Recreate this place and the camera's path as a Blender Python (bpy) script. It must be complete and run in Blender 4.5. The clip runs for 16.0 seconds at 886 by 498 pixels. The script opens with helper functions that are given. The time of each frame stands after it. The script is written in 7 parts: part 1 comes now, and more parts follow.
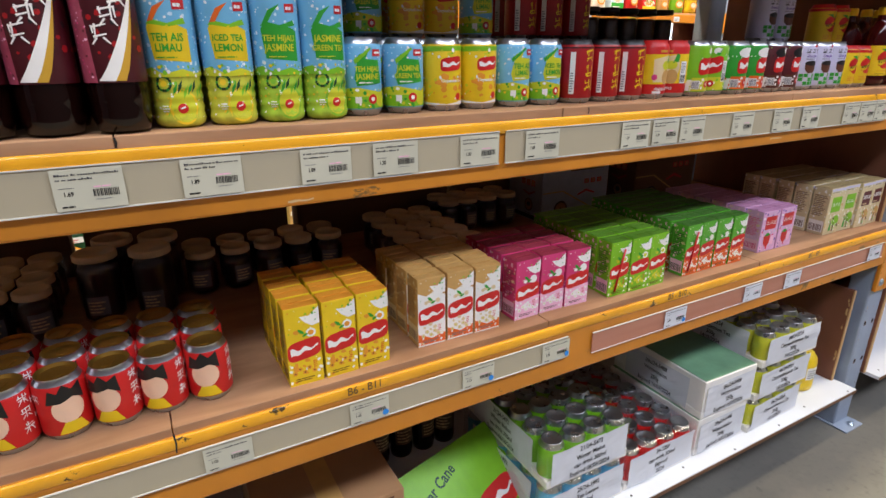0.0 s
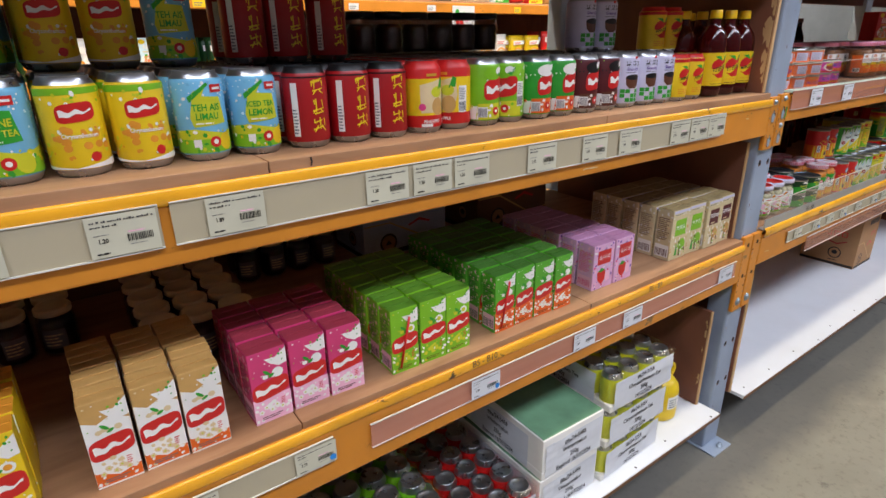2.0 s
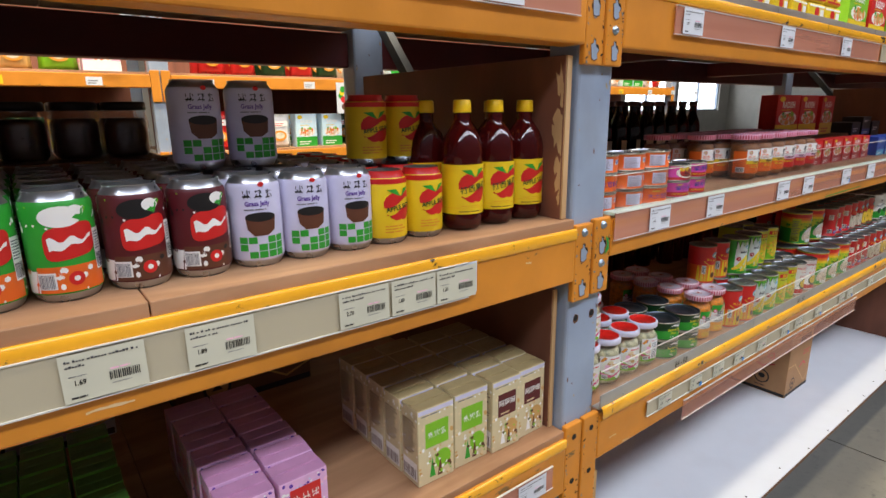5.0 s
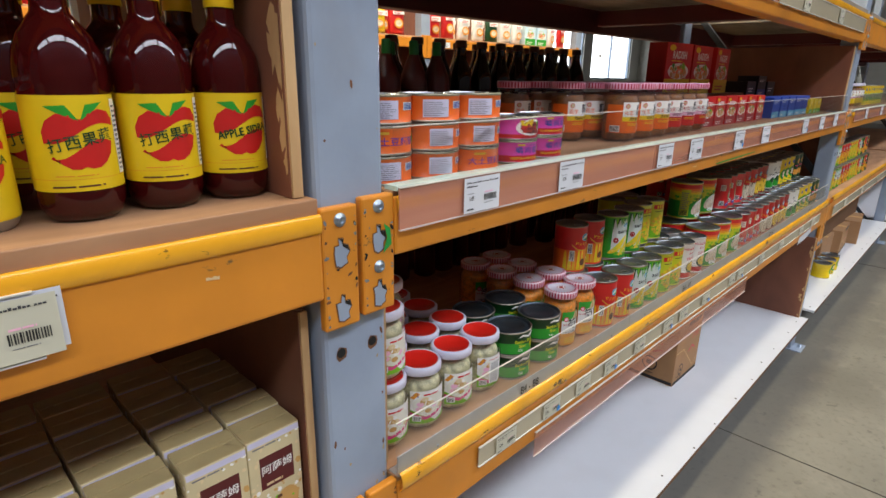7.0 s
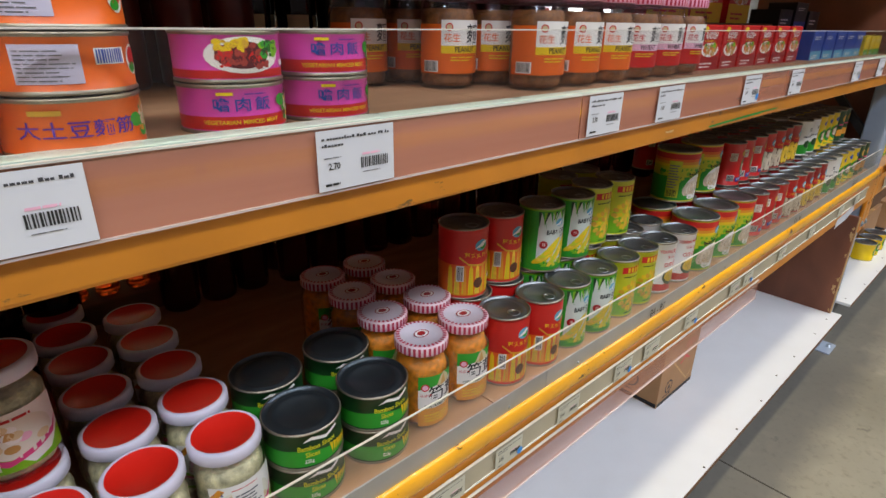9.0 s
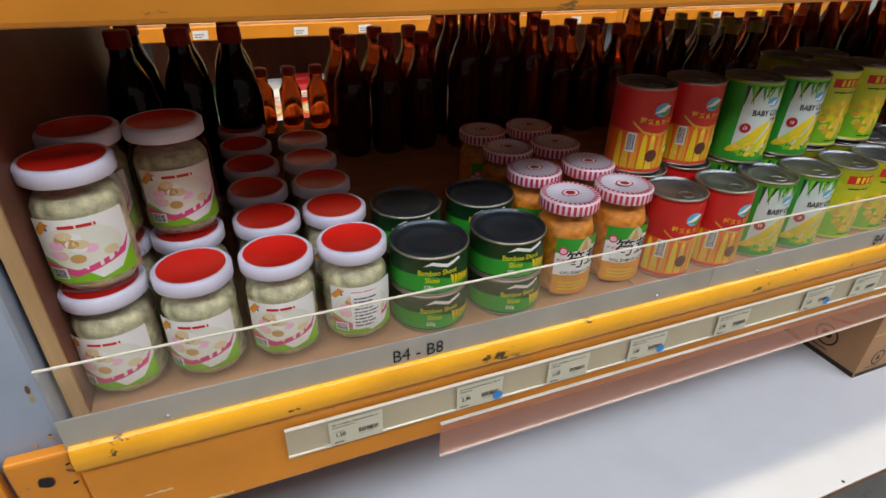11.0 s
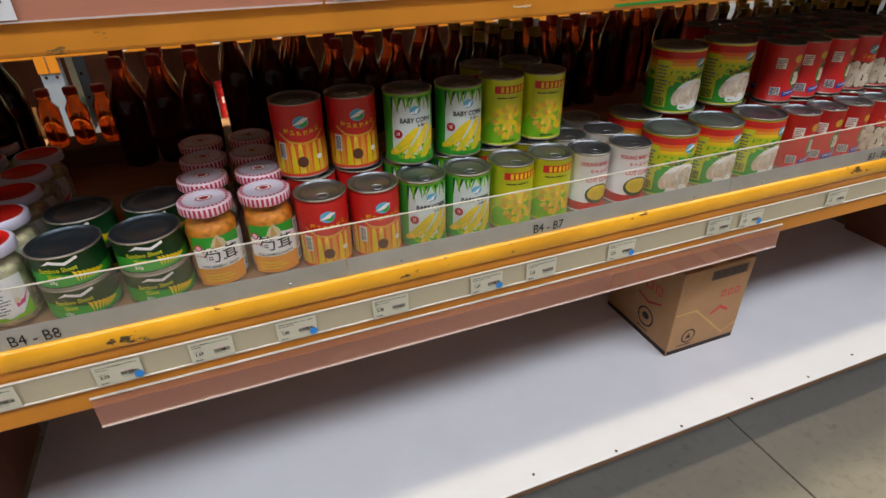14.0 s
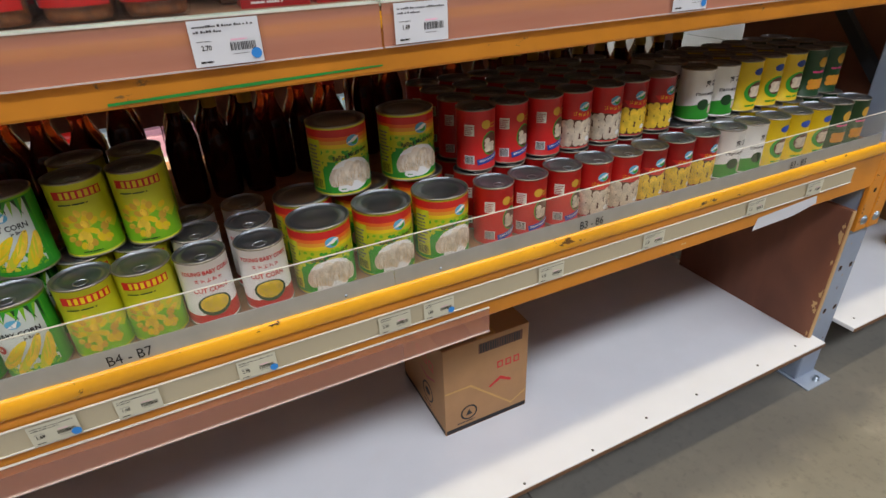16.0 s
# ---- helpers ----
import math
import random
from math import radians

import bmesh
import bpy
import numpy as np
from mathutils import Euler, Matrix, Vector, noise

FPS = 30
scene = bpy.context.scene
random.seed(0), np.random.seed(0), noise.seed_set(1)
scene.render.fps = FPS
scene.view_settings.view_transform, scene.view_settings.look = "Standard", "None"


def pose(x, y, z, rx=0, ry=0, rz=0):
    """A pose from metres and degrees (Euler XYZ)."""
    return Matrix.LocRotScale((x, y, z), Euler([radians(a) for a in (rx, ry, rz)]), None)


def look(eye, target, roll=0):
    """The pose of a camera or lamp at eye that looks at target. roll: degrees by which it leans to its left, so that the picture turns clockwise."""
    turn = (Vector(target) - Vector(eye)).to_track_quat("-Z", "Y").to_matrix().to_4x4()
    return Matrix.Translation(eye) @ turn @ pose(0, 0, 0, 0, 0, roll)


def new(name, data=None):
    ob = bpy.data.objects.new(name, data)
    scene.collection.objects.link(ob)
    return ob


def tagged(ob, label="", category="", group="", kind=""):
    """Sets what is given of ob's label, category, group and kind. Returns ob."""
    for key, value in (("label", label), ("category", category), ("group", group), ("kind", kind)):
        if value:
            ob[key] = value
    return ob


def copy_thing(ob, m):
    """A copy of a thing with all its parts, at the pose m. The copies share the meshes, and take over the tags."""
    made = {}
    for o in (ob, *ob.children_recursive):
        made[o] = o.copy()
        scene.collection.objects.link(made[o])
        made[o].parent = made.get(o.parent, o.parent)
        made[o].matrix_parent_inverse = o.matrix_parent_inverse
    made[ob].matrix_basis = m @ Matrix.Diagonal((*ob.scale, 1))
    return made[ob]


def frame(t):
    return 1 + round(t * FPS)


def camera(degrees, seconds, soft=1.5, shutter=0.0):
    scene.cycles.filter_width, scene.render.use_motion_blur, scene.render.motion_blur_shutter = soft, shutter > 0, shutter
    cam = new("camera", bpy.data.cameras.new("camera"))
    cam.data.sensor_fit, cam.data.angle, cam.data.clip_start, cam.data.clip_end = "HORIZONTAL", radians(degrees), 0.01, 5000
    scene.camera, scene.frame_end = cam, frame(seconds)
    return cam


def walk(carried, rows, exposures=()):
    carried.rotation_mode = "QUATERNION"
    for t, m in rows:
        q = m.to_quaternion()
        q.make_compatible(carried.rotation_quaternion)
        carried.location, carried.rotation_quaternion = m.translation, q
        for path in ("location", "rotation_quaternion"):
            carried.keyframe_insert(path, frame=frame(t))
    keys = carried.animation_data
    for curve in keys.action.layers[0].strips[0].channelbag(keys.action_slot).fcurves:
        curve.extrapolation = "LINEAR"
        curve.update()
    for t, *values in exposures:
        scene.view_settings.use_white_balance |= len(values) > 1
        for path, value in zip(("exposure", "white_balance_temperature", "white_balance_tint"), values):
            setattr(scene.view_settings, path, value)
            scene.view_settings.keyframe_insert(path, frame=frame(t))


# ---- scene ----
cam = camera(77.5, 16.0)
PATH = [
    (0, (0.054, -0.032, 1.313), (0.962, 1.619, 0.642), -0.2),
    (0.5, (0.144, 0.025, 1.349), (1.073, 1.652, 0.65), -0.3),
    (1, (0.209, 0.124, 1.353), (1.216, 1.7, 0.644), -0.2),
    (1.5, (0.3, 0.131, 1.349), (1.379, 1.656, 0.636), -0.3),
    (2, (0.498, 0.023, 1.369), (1.588, 1.541, 0.659), -0.9),
    (2.5, (0.653, -0.065, 1.39), (1.735, 1.467, 0.697), -1.2),
    (3, (0.769, -0.033, 1.426), (1.868, 1.501, 0.763), -1.1),
    (3.5, (0.888, 0.066, 1.438), (2.031, 1.618, 0.901), -0.9),
    (4, (1.048, 0.087, 1.417), (2.204, 1.646, 0.931), -1.2),
    (4.2, (1.137, 0.075, 1.423), (2.283, 1.641, 0.939), -1.3),
    (6.3, (1.585, 0.265, 1.353), (2.921, 1.651, 0.808), 1.1),
    (6.5, (1.65, 0.267, 1.345), (3.006, 1.625, 0.78), 1.1),
    (7, (1.821, 0.258, 1.347), (3.189, 1.588, 0.747), 0.9),
    (7.5, (1.944, 0.266, 1.324), (3.298, 1.582, 0.664), 1.2),
    (8, (2.082, 0.341, 1.339), (3.423, 1.642, 0.625), 1.1),
    (8.5, (2.206, 0.374, 1.318), (3.541, 1.668, 0.58), 1.1),
    (9, (2.377, 0.369, 1.295), (3.636, 1.723, 0.534), 0.9),
    (9.5, (2.418, 0.368, 1.259), (3.441, 1.898, 0.476), 1.1),
    (10, (2.453, 0.372, 1.167), (3.267, 1.988, 0.315), 1.3),
    (10.2, (2.455, 0.368, 1.163), (3.215, 1.987, 0.268), 1.2),
    (12.3, (2.343, 0.225, 1.261), (2.939, 1.793, 0.171), 1.0),
    (12.5, (2.396, 0.184, 1.264), (2.984, 1.765, 0.189), 0.2),
    (13, (2.606, 0.099, 1.277), (3.203, 1.693, 0.227), -0.6),
    (13.5, (2.737, 0.065, 1.255), (3.331, 1.67, 0.22), -0.8),
    (14, (2.832, 0.094, 1.246), (3.452, 1.688, 0.209), -0.8),
    (14.5, (2.952, 0.164, 1.281), (3.632, 1.721, 0.226), -1.0),
    (15, (3.116, 0.128, 1.281), (3.855, 1.663, 0.234), -1.5),
    (15.5, (3.279, 0.039, 1.303), (4.011, 1.602, 0.292), -2.3),
    (16, (3.405, 0.053, 1.284), (4.148, 1.63, 0.302), -2.4),
]
walk(cam, [(t, look(eye, target, roll)) for t, eye, target, roll in PATH],
     [(0, 0.0, 6200, 14), (1, -0.04, 6200, 14), (3, 0.0, 6200, 12), (4.2, 0.0, 6200, 12), (6.5, -0.05, 6250, 10), (7, -0.09, 6300, 10), (8, -0.17, 6400, 10), (9, -0.1, 6450, 10), (10, 0.0, 6450, 10), (12.3, -0.2, 6550, 10), (14, -0.19, 6600, 11), (16, -0.17, 6600, 11)])

# ---- world and lamps ----
world = bpy.data.worlds.new("world")
scene.world = world
world.use_nodes = True
sky = world.node_tree.nodes.new("ShaderNodeTexSky")
sky.sky_type, sky.sun_disc, sky.sun_elevation, sky.sun_rotation = "NISHITA", False, radians(50), radians(40)
world.node_tree.links.new(sky.outputs[0], world.node_tree.nodes["Background"].inputs[0])
world.node_tree.nodes["Background"].inputs[1].default_value = 0.1
STRIP, DAY = 46, 178
for lx in (-1.2, 1.6, 4.4, 7.2):
    for ly, gain in ((0.26, 1.0), (2.45, 3.4)):
        lamp = bpy.data.lights.new("strip_lamp", "AREA")
        lamp.shape, lamp.size, lamp.size_y = "RECTANGLE", 2.4, 0.3
        lamp.energy, lamp.color = STRIP * gain, (1.0, 0.86, 0.6)
        lob = new("strip_lamp", lamp)
        lob.matrix_world = pose(lx, ly, 4.6)
        tagged(lob, "white fluorescent ceiling strip lamp over the aisle", "ceiling lamp", kind="structure")
# daylight through the roof lights over the cross aisle
for lx in (-2.4, 1.6, 5.6, 9.6):
    lamp = bpy.data.lights.new("window_daylight", "AREA")
    lamp.shape, lamp.size, lamp.size_y = "RECTANGLE", 3.6, 1.0
    lamp.energy, lamp.color = DAY, (0.87, 0.91, 1.0)
    lob = new("roof_light", lamp)
    lob.matrix_world = pose(lx, -2.45, 5.5)
    tagged(lob, "cool daylight from a roof light", "roof light", kind="structure")

# ---- materials ----
MATS = {}


def lin(code):
    """Linear colour from a hex code."""
    out = []
    for i in (0, 2, 4):
        c = int(code[i:i + 2], 16) / 255
        out.append(c / 12.92 if c <= 0.04045 else ((c + 0.055) / 1.055) ** 2.4)
    return (*out, 1)


def paint(name, code, rough=0.45, metal=0.0, var=0.08, scale=30, bump=0.0, spec=0.5, rand=0.035):
    """A painted, printed or metal surface with a little mottling at two scales."""
    if name in MATS:
        return MATS[name]
    m = bpy.data.materials.new(name)
    m.use_nodes = True
    t = m.node_tree
    b = t.nodes["Principled BSDF"]
    b.inputs["Roughness"].default_value, b.inputs["Metallic"].default_value = rough, metal
    b.inputs["Specular IOR Level"].default_value = spec
    col = lin(code)
    co = t.nodes.new("ShaderNodeTexCoord")
    n1 = t.nodes.new("ShaderNodeTexNoise")
    n1.inputs["Scale"].default_value, n1.inputs["Detail"].default_value = scale, 6
    t.links.new(co.outputs["Object"], n1.inputs["Vector"])
    mr = t.nodes.new("ShaderNodeMapRange")
    mr.inputs[1].default_value, mr.inputs[2].default_value = 0.3, 0.7
    mr.inputs[3].default_value, mr.inputs[4].default_value = 1 - var, 1 + var
    t.links.new(n1.outputs[0], mr.inputs[0])
    mul = t.nodes.new("ShaderNodeVectorMath")
    mul.operation = "SCALE"
    mul.inputs[0].default_value = col[:3]
    last = mr.outputs[0]
    if rand:
        oi = t.nodes.new("ShaderNodeObjectInfo")
        r2 = t.nodes.new("ShaderNodeMapRange")
        r2.inputs[3].default_value, r2.inputs[4].default_value = 1 - rand, 1 + rand
        t.links.new(oi.outputs["Random"], r2.inputs[0])
        mm = t.nodes.new("ShaderNodeMath")
        mm.operation = "MULTIPLY"
        t.links.new(last, mm.inputs[0]), t.links.new(r2.outputs[0], mm.inputs[1])
        last = mm.outputs[0]
    t.links.new(last, mul.inputs["Scale"])
    t.links.new(mul.outputs[0], b.inputs["Base Color"])
    rr = t.nodes.new("ShaderNodeMapRange")
    rr.inputs[3].default_value, rr.inputs[4].default_value = max(0.02, rough - 0.08), min(1, rough + 0.1)
    t.links.new(n1.outputs[0], rr.inputs[0])
    t.links.new(rr.outputs[0], b.inputs["Roughness"])
    if bump:
        n2 = t.nodes.new("ShaderNodeTexNoise")
        n2.inputs["Scale"].default_value = scale * 6
        t.links.new(co.outputs["Object"], n2.inputs["Vector"])
        bp = t.nodes.new("ShaderNodeBump")
        bp.inputs["Strength"].default_value, bp.inputs["Distance"].default_value = bump, 0.002
        t.links.new(n2.outputs[0], bp.inputs["Height"])
        t.links.new(bp.outputs[0], b.inputs["Normal"])
    MATS[name] = m
    return m


def worn(name, code, chip, amount=0.62, scale=14, rough=0.42, stretch=(1, 1, 1), grime="3a2a18", var=0.1):
    """Paint with chips that show another colour, and grimy stains."""
    m = paint(name, code, rough, 0, var, 9, 0.15 if var > 0.05 else 0.03, rand=0.02)
    t = m.node_tree
    b = t.nodes["Principled BSDF"]
    src = b.inputs["Base Color"].links[0].from_socket
    co = t.nodes.new("ShaderNodeTexCoord")
    mp = t.nodes.new("ShaderNodeMapping")
    mp.inputs["Scale"].default_value = stretch
    t.links.new(co.outputs["Object"], mp.inputs[0])
    n = t.nodes.new("ShaderNodeTexNoise")
    n.inputs["Scale"].default_value, n.inputs["Detail"].default_value, n.inputs["Roughness"].default_value = scale, 9, 0.7
    t.links.new(mp.outputs[0], n.inputs["Vector"])
    for lo, hi, c2, nn in ((amount, amount + 0.02, chip, n), (0.56, 0.74, grime, None)):
        if nn is None:
            nn = t.nodes.new("ShaderNodeTexNoise")
            nn.inputs["Scale"].default_value, nn.inputs["Detail"].default_value = 5, 8
            t.links.new(mp.outputs[0], nn.inputs["Vector"])
        mr = t.nodes.new("ShaderNodeMapRange")
        mr.inputs[1].default_value, mr.inputs[2].default_value = lo, hi
        mr.inputs[4].default_value = 1.0 if c2 == chip else 0.45
        t.links.new(nn.outputs[0], mr.inputs[0])
        mx = t.nodes.new("ShaderNodeMix")
        mx.data_type = "RGBA"
        t.links.new(mr.outputs[0], mx.inputs[0])
        t.links.new(src, mx.inputs[6])
        mx.inputs[7].default_value = lin(c2)
        src = mx.outputs[2]
    t.links.new(src, b.inputs["Base Color"])
    return m


def wood(name, dark, light, scale=3.0, rough=0.6, stretch=(1, 14, 14)):
    """Board or plywood with grain along x."""
    m = bpy.data.materials.new(name)
    m.use_nodes = True
    t = m.node_tree
    b = t.nodes["Principled BSDF"]
    co = t.nodes.new("ShaderNodeTexCoord")
    mp = t.nodes.new("ShaderNodeMapping")
    mp.inputs["Scale"].default_value = stretch
    t.links.new(co.outputs["Object"], mp.inputs[0])
    n = t.nodes.new("ShaderNodeTexNoise")
    n.inputs["Scale"].default_value, n.inputs["Detail"].default_value, n.inputs["Distortion"].default_value = scale, 8, 0.6
    t.links.new(mp.outputs[0], n.inputs["Vector"])
    n2 = t.nodes.new("ShaderNodeTexNoise")
    n2.inputs["Scale"].default_value, n2.inputs["Detail"].default_value = 2.2, 6
    t.links.new(co.outputs["Object"], n2.inputs["Vector"])
    ad = t.nodes.new("ShaderNodeMath")
    ad.operation = "MULTIPLY_ADD"
    ad.inputs[1].default_value, ad.inputs[2].default_value = 0.5, 0.0
    t.links.new(n2.outputs[0], ad.inputs[0])
    a2 = t.nodes.new("ShaderNodeMath")
    a2.operation = "MULTIPLY_ADD"
    a2.inputs[1].default_value = 0.5
    t.links.new(n.outputs[0], a2.inputs[0])
    t.links.new(ad.outputs[0], a2.inputs[2])
    cr = t.nodes.new("ShaderNodeValToRGB")
    cr.color_ramp.elements[0].position, cr.color_ramp.elements[0].color = 0.36, lin(dark)
    cr.color_ramp.elements[1].position, cr.color_ramp.elements[1].color = 0.64, lin(light)
    t.links.new(a2.outputs[0], cr.inputs[0])
    t.links.new(cr.outputs[0], b.inputs["Base Color"])
    b.inputs["Roughness"].default_value = rough
    bp = t.nodes.new("ShaderNodeBump")
    bp.inputs["Strength"].default_value, bp.inputs["Distance"].default_value = 0.25, 0.002
    t.links.new(n.outputs[0], bp.inputs["Height"])
    t.links.new(bp.outputs[0], b.inputs["Normal"])
    MATS[name] = m
    return m


def glass(name, code, rough=0.03, mix=0.0):
    """Clear or tinted glass or plastic; mix adds opaque contents."""
    m = bpy.data.materials.new(name)
    m.use_nodes = True
    t = m.node_tree
    b = t.nodes["Principled BSDF"]
    b.inputs["Base Color"].default_value = lin(code)
    b.inputs["Roughness"].default_value, b.inputs["Transmission Weight"].default_value = rough, 1 - mix
    b.inputs["IOR"].default_value = 1.45
    MATS[name] = m
    return m


def sheet(name, code, alpha):
    """Thin tinted plastic sheet."""
    m = paint(name, code, 0.12, 0, 0.02, 4, rand=0)
    m.node_tree.nodes["Principled BSDF"].inputs["Alpha"].default_value = alpha
    return m


def clear(name, gloss, rough=0.06):
    """Colourless thin film: see-through, with a faint gloss."""
    m = bpy.data.materials.new(name)
    m.use_nodes = True
    t = m.node_tree
    t.nodes.remove(t.nodes["Principled BSDF"])
    tr, gl, mx = t.nodes.new("ShaderNodeBsdfTransparent"), t.nodes.new("ShaderNodeBsdfGlossy"), t.nodes.new("ShaderNodeMixShader")
    gl.inputs["Roughness"].default_value = rough
    n = t.nodes.new("ShaderNodeTexNoise")
    n.inputs["Scale"].default_value = 25
    bp = t.nodes.new("ShaderNodeBump")
    bp.inputs["Strength"].default_value = 0.15
    t.links.new(n.outputs[0], bp.inputs["Height"]), t.links.new(bp.outputs[0], gl.inputs["Normal"])
    lw, pw, ad = t.nodes.new("ShaderNodeLayerWeight"), t.nodes.new("ShaderNodeMath"), t.nodes.new("ShaderNodeMath")
    lw.inputs["Blend"].default_value = 0.5
    pw.operation, ad.operation, ad.use_clamp = "POWER", "MULTIPLY_ADD", True
    pw.inputs[1].default_value = 4.0
    ad.inputs[1].default_value, ad.inputs[2].default_value = 0.45, gloss * 0.6
    t.links.new(lw.outputs["Facing"], pw.inputs[0]), t.links.new(pw.outputs[0], ad.inputs[0]), t.links.new(ad.outputs[0], mx.inputs[0])
    t.links.new(tr.outputs[0], mx.inputs[1]), t.links.new(gl.outputs[0], mx.inputs[2])
    t.links.new(mx.outputs[0], t.nodes["Material Output"].inputs[0])
    return m


ORANGE = worn("orange_beam", "cf8424", "7a5a30", 0.655, 22, 0.38, (0.5, 1, 1), "6b3d10")
# lip paint brightened towards yellow, with its highlight put into the colour
LIP = worn("orange_lip_highlight", "eaa824", "4a3a22", 0.625, 30, 0.19, (0.6, 1, 1), "8a4d10")
STEEL = worn("blue_grey_steel", "909db0", "6e6660", 0.72, 18, 0.45, (1, 1, 0.5), "7d7a74")
REDBEAM = worn("dark_red_beam", "5e1f22", "7a3a30", 0.70, 12, 0.5)
BOLT = paint("zinc_bolt", "9aa8b8", 0.36, 0.8, 0.15, 90)
RUST = paint("rust", "6e4a30", 0.85, 0, 0.35, 120)
BAREORANGE = paint("chipped_steel", "7d8288", 0.5, 0.3, 0.3, 90)
HOLE = paint("hole_dark", "15130f", 0.9, 0, 0.05)
GREENP = paint("green_paint_mark", "1f8f3a", 0.5)
BOARD = wood("chipboard", "926a4a", "be946e", 5.0, 0.62, (1, 5, 5))
PLY = wood("plywood", "643c2c", "85523c", 3.0, 0.6, (6, 3, 1.2))
PLYEDGE = wood("plywood_edge", "a98254", "d0ac7c", 4.0, 0.7, (8, 8, 1))
WHITE = worn("white_laminate", "dfe2e6", "6f6a66", 0.8, 30, 0.35, (1, 1, 1), "d8d9da", 0.02)
UNDER = wood("grey_board", "6f675c", "94897a", 4.0, 0.7, (1, 6, 6))
ALU = paint("aluminium_rail", "b9bbbd", 0.36, 0.75, 0.08, 20)
TICKET = paint("ticket_behind_film", "c6c4b0", 0.35, 0, 0.04, 15)
PAPER = paint("label_paper", "d3d6dc", 0.6, 0, 0.04, 15)
INK = paint("black_ink", "1a1a1c", 0.6, 0, 0.05)
GREYINK = paint("grey_ink", "6d6f74", 0.6, 0, 0.05)
BLUEDOT = paint("blue_sticker", "2d86d6", 0.5)
CARD = paint("cardboard", "a98058", 0.75, 0, 0.09, 12, 0.2)
DARKCARD = paint("dark_cardboard", "6d4e35", 0.8, 0, 0.1, 12, 0.2)
STRIPBEIGE = sheet("beige_ticket_strip", "bab096", 0.9)
def streaky(name, dark, light, alpha):
    """Tinted plastic strip with long streaks and a wavy gloss."""
    m = bpy.data.materials.new(name)
    m.use_nodes = True
    t = m.node_tree
    b = t.nodes["Principled BSDF"]
    co, mp, n, cr, bp = (t.nodes.new(k) for k in ("ShaderNodeTexCoord", "ShaderNodeMapping", "ShaderNodeTexNoise", "ShaderNodeValToRGB", "ShaderNodeBump"))
    mp.inputs["Scale"].default_value = (0.8, 1, 16)
    n.inputs["Scale"].default_value, n.inputs["Detail"].default_value = 2.2, 5
    t.links.new(co.outputs["Object"], mp.inputs[0]), t.links.new(mp.outputs[0], n.inputs["Vector"]), t.links.new(n.outputs[0], cr.inputs[0])
    cr.color_ramp.elements[0].position, cr.color_ramp.elements[0].color = 0.3, lin(dark)
    cr.color_ramp.elements[1].position, cr.color_ramp.elements[1].color = 0.7, lin(light)
    t.links.new(cr.outputs[0], b.inputs["Base Color"])
    bp.inputs["Strength"].default_value, bp.inputs["Distance"].default_value = 0.2, 0.002
    t.links.new(n.outputs[0], bp.inputs["Height"]), t.links.new(bp.outputs[0], b.inputs["Normal"])
    b.inputs["Roughness"].default_value, b.inputs["Alpha"].default_value = 0.14, alpha
    return m


STRIPPINK = streaky("rosy_ticket_strip", "c48670", "d4967e", 0.6)
STRIPTHIN = streaky("thin_rosy_strip", "c48670", "d89c86", 0.3)
CLEAR = clear("clear_acrylic", 0.11)
WHITEEDGE = paint("white_plastic_edge", "d0cec4", 0.4)
TINRIM = paint("tin_rim", "9a9484", 0.42, 0.85, 0.1, 60)
TINLID = paint("tin_lid", "83888a", 0.34, 0.9, 0.1, 30)
TIN = paint("tin_metal", "b5b8ba", 0.28, 0.95, 0.06, 40)
DARKTIN = paint("dark_tin_lid", "4c565c", 0.35, 0.8, 0.08, 40)
GOLDTAB = paint("gold_tab", "b08a3c", 0.35, 0.9)
WHITEP = paint("print_white", "eceae4", 0.42, 0, 0.03)
RED = paint("print_red", "c81f1c", 0.4, 0, 0.06)
DEEPRED = paint("print_deep_red", "a01418", 0.36, 0, 0.06)
YEL = paint("print_yellow", "e6c414", 0.4, 0, 0.05)
LEMON = paint("print_lemon", "c8ca26", 0.4, 0, 0.05)
LIME = paint("print_lime", "7cba1c", 0.4, 0, 0.07)
GREEN = paint("print_green", "2f9a2c", 0.4, 0, 0.07)
DKGREEN = paint("print_dark_green", "123f1c", 0.4, 0, 0.08)
SKY = paint("print_sky_blue", "74b6d8", 0.38, 0, 0.1, 20)
PALE = paint("print_pale_blue", "c9e2ee", 0.38, 0, 0.08)
CREAM = paint("print_cream", "dcc79a", 0.5, 0, 0.06)
TAN = paint("print_tan", "c59a58", 0.5, 0, 0.08)
GOLD = paint("print_gold", "d8a93a", 0.35, 0.3, 0.06)
PINK = paint("print_pink", "d8447e", 0.42, 0, 0.06)
LPINK = paint("print_light_pink", "efb9d0", 0.42, 0, 0.06)
MAGENTA = paint("print_magenta", "dc48ae", 0.38, 0, 0.06)
PURPLE = paint("print_purple", "5a2c96", 0.42, 0, 0.05)
LILAC = paint("print_lilac", "c9c6dc", 0.4, 0, 0.06)
ORANGEP = paint("print_orange", "e2661a", 0.38, 0, 0.06)
AMBER = paint("print_amber", "e0962c", 0.42, 0, 0.09)
BROWN = paint("print_brown", "5b3320", 0.45, 0, 0.1)
MAROON = paint("print_maroon", "541018", 0.42, 0, 0.08)
BLACK = paint("print_black", "151416", 0.4, 0, 0.05)
SKIN = paint("print_peach", "f0c6a4", 0.42, 0, 0.04)
NAVY = paint("print_blue", "24469e", 0.42, 0, 0.05)
FOOD = paint("print_mushroom", "d6c6ac", 0.5, 0, 0.25, 90)
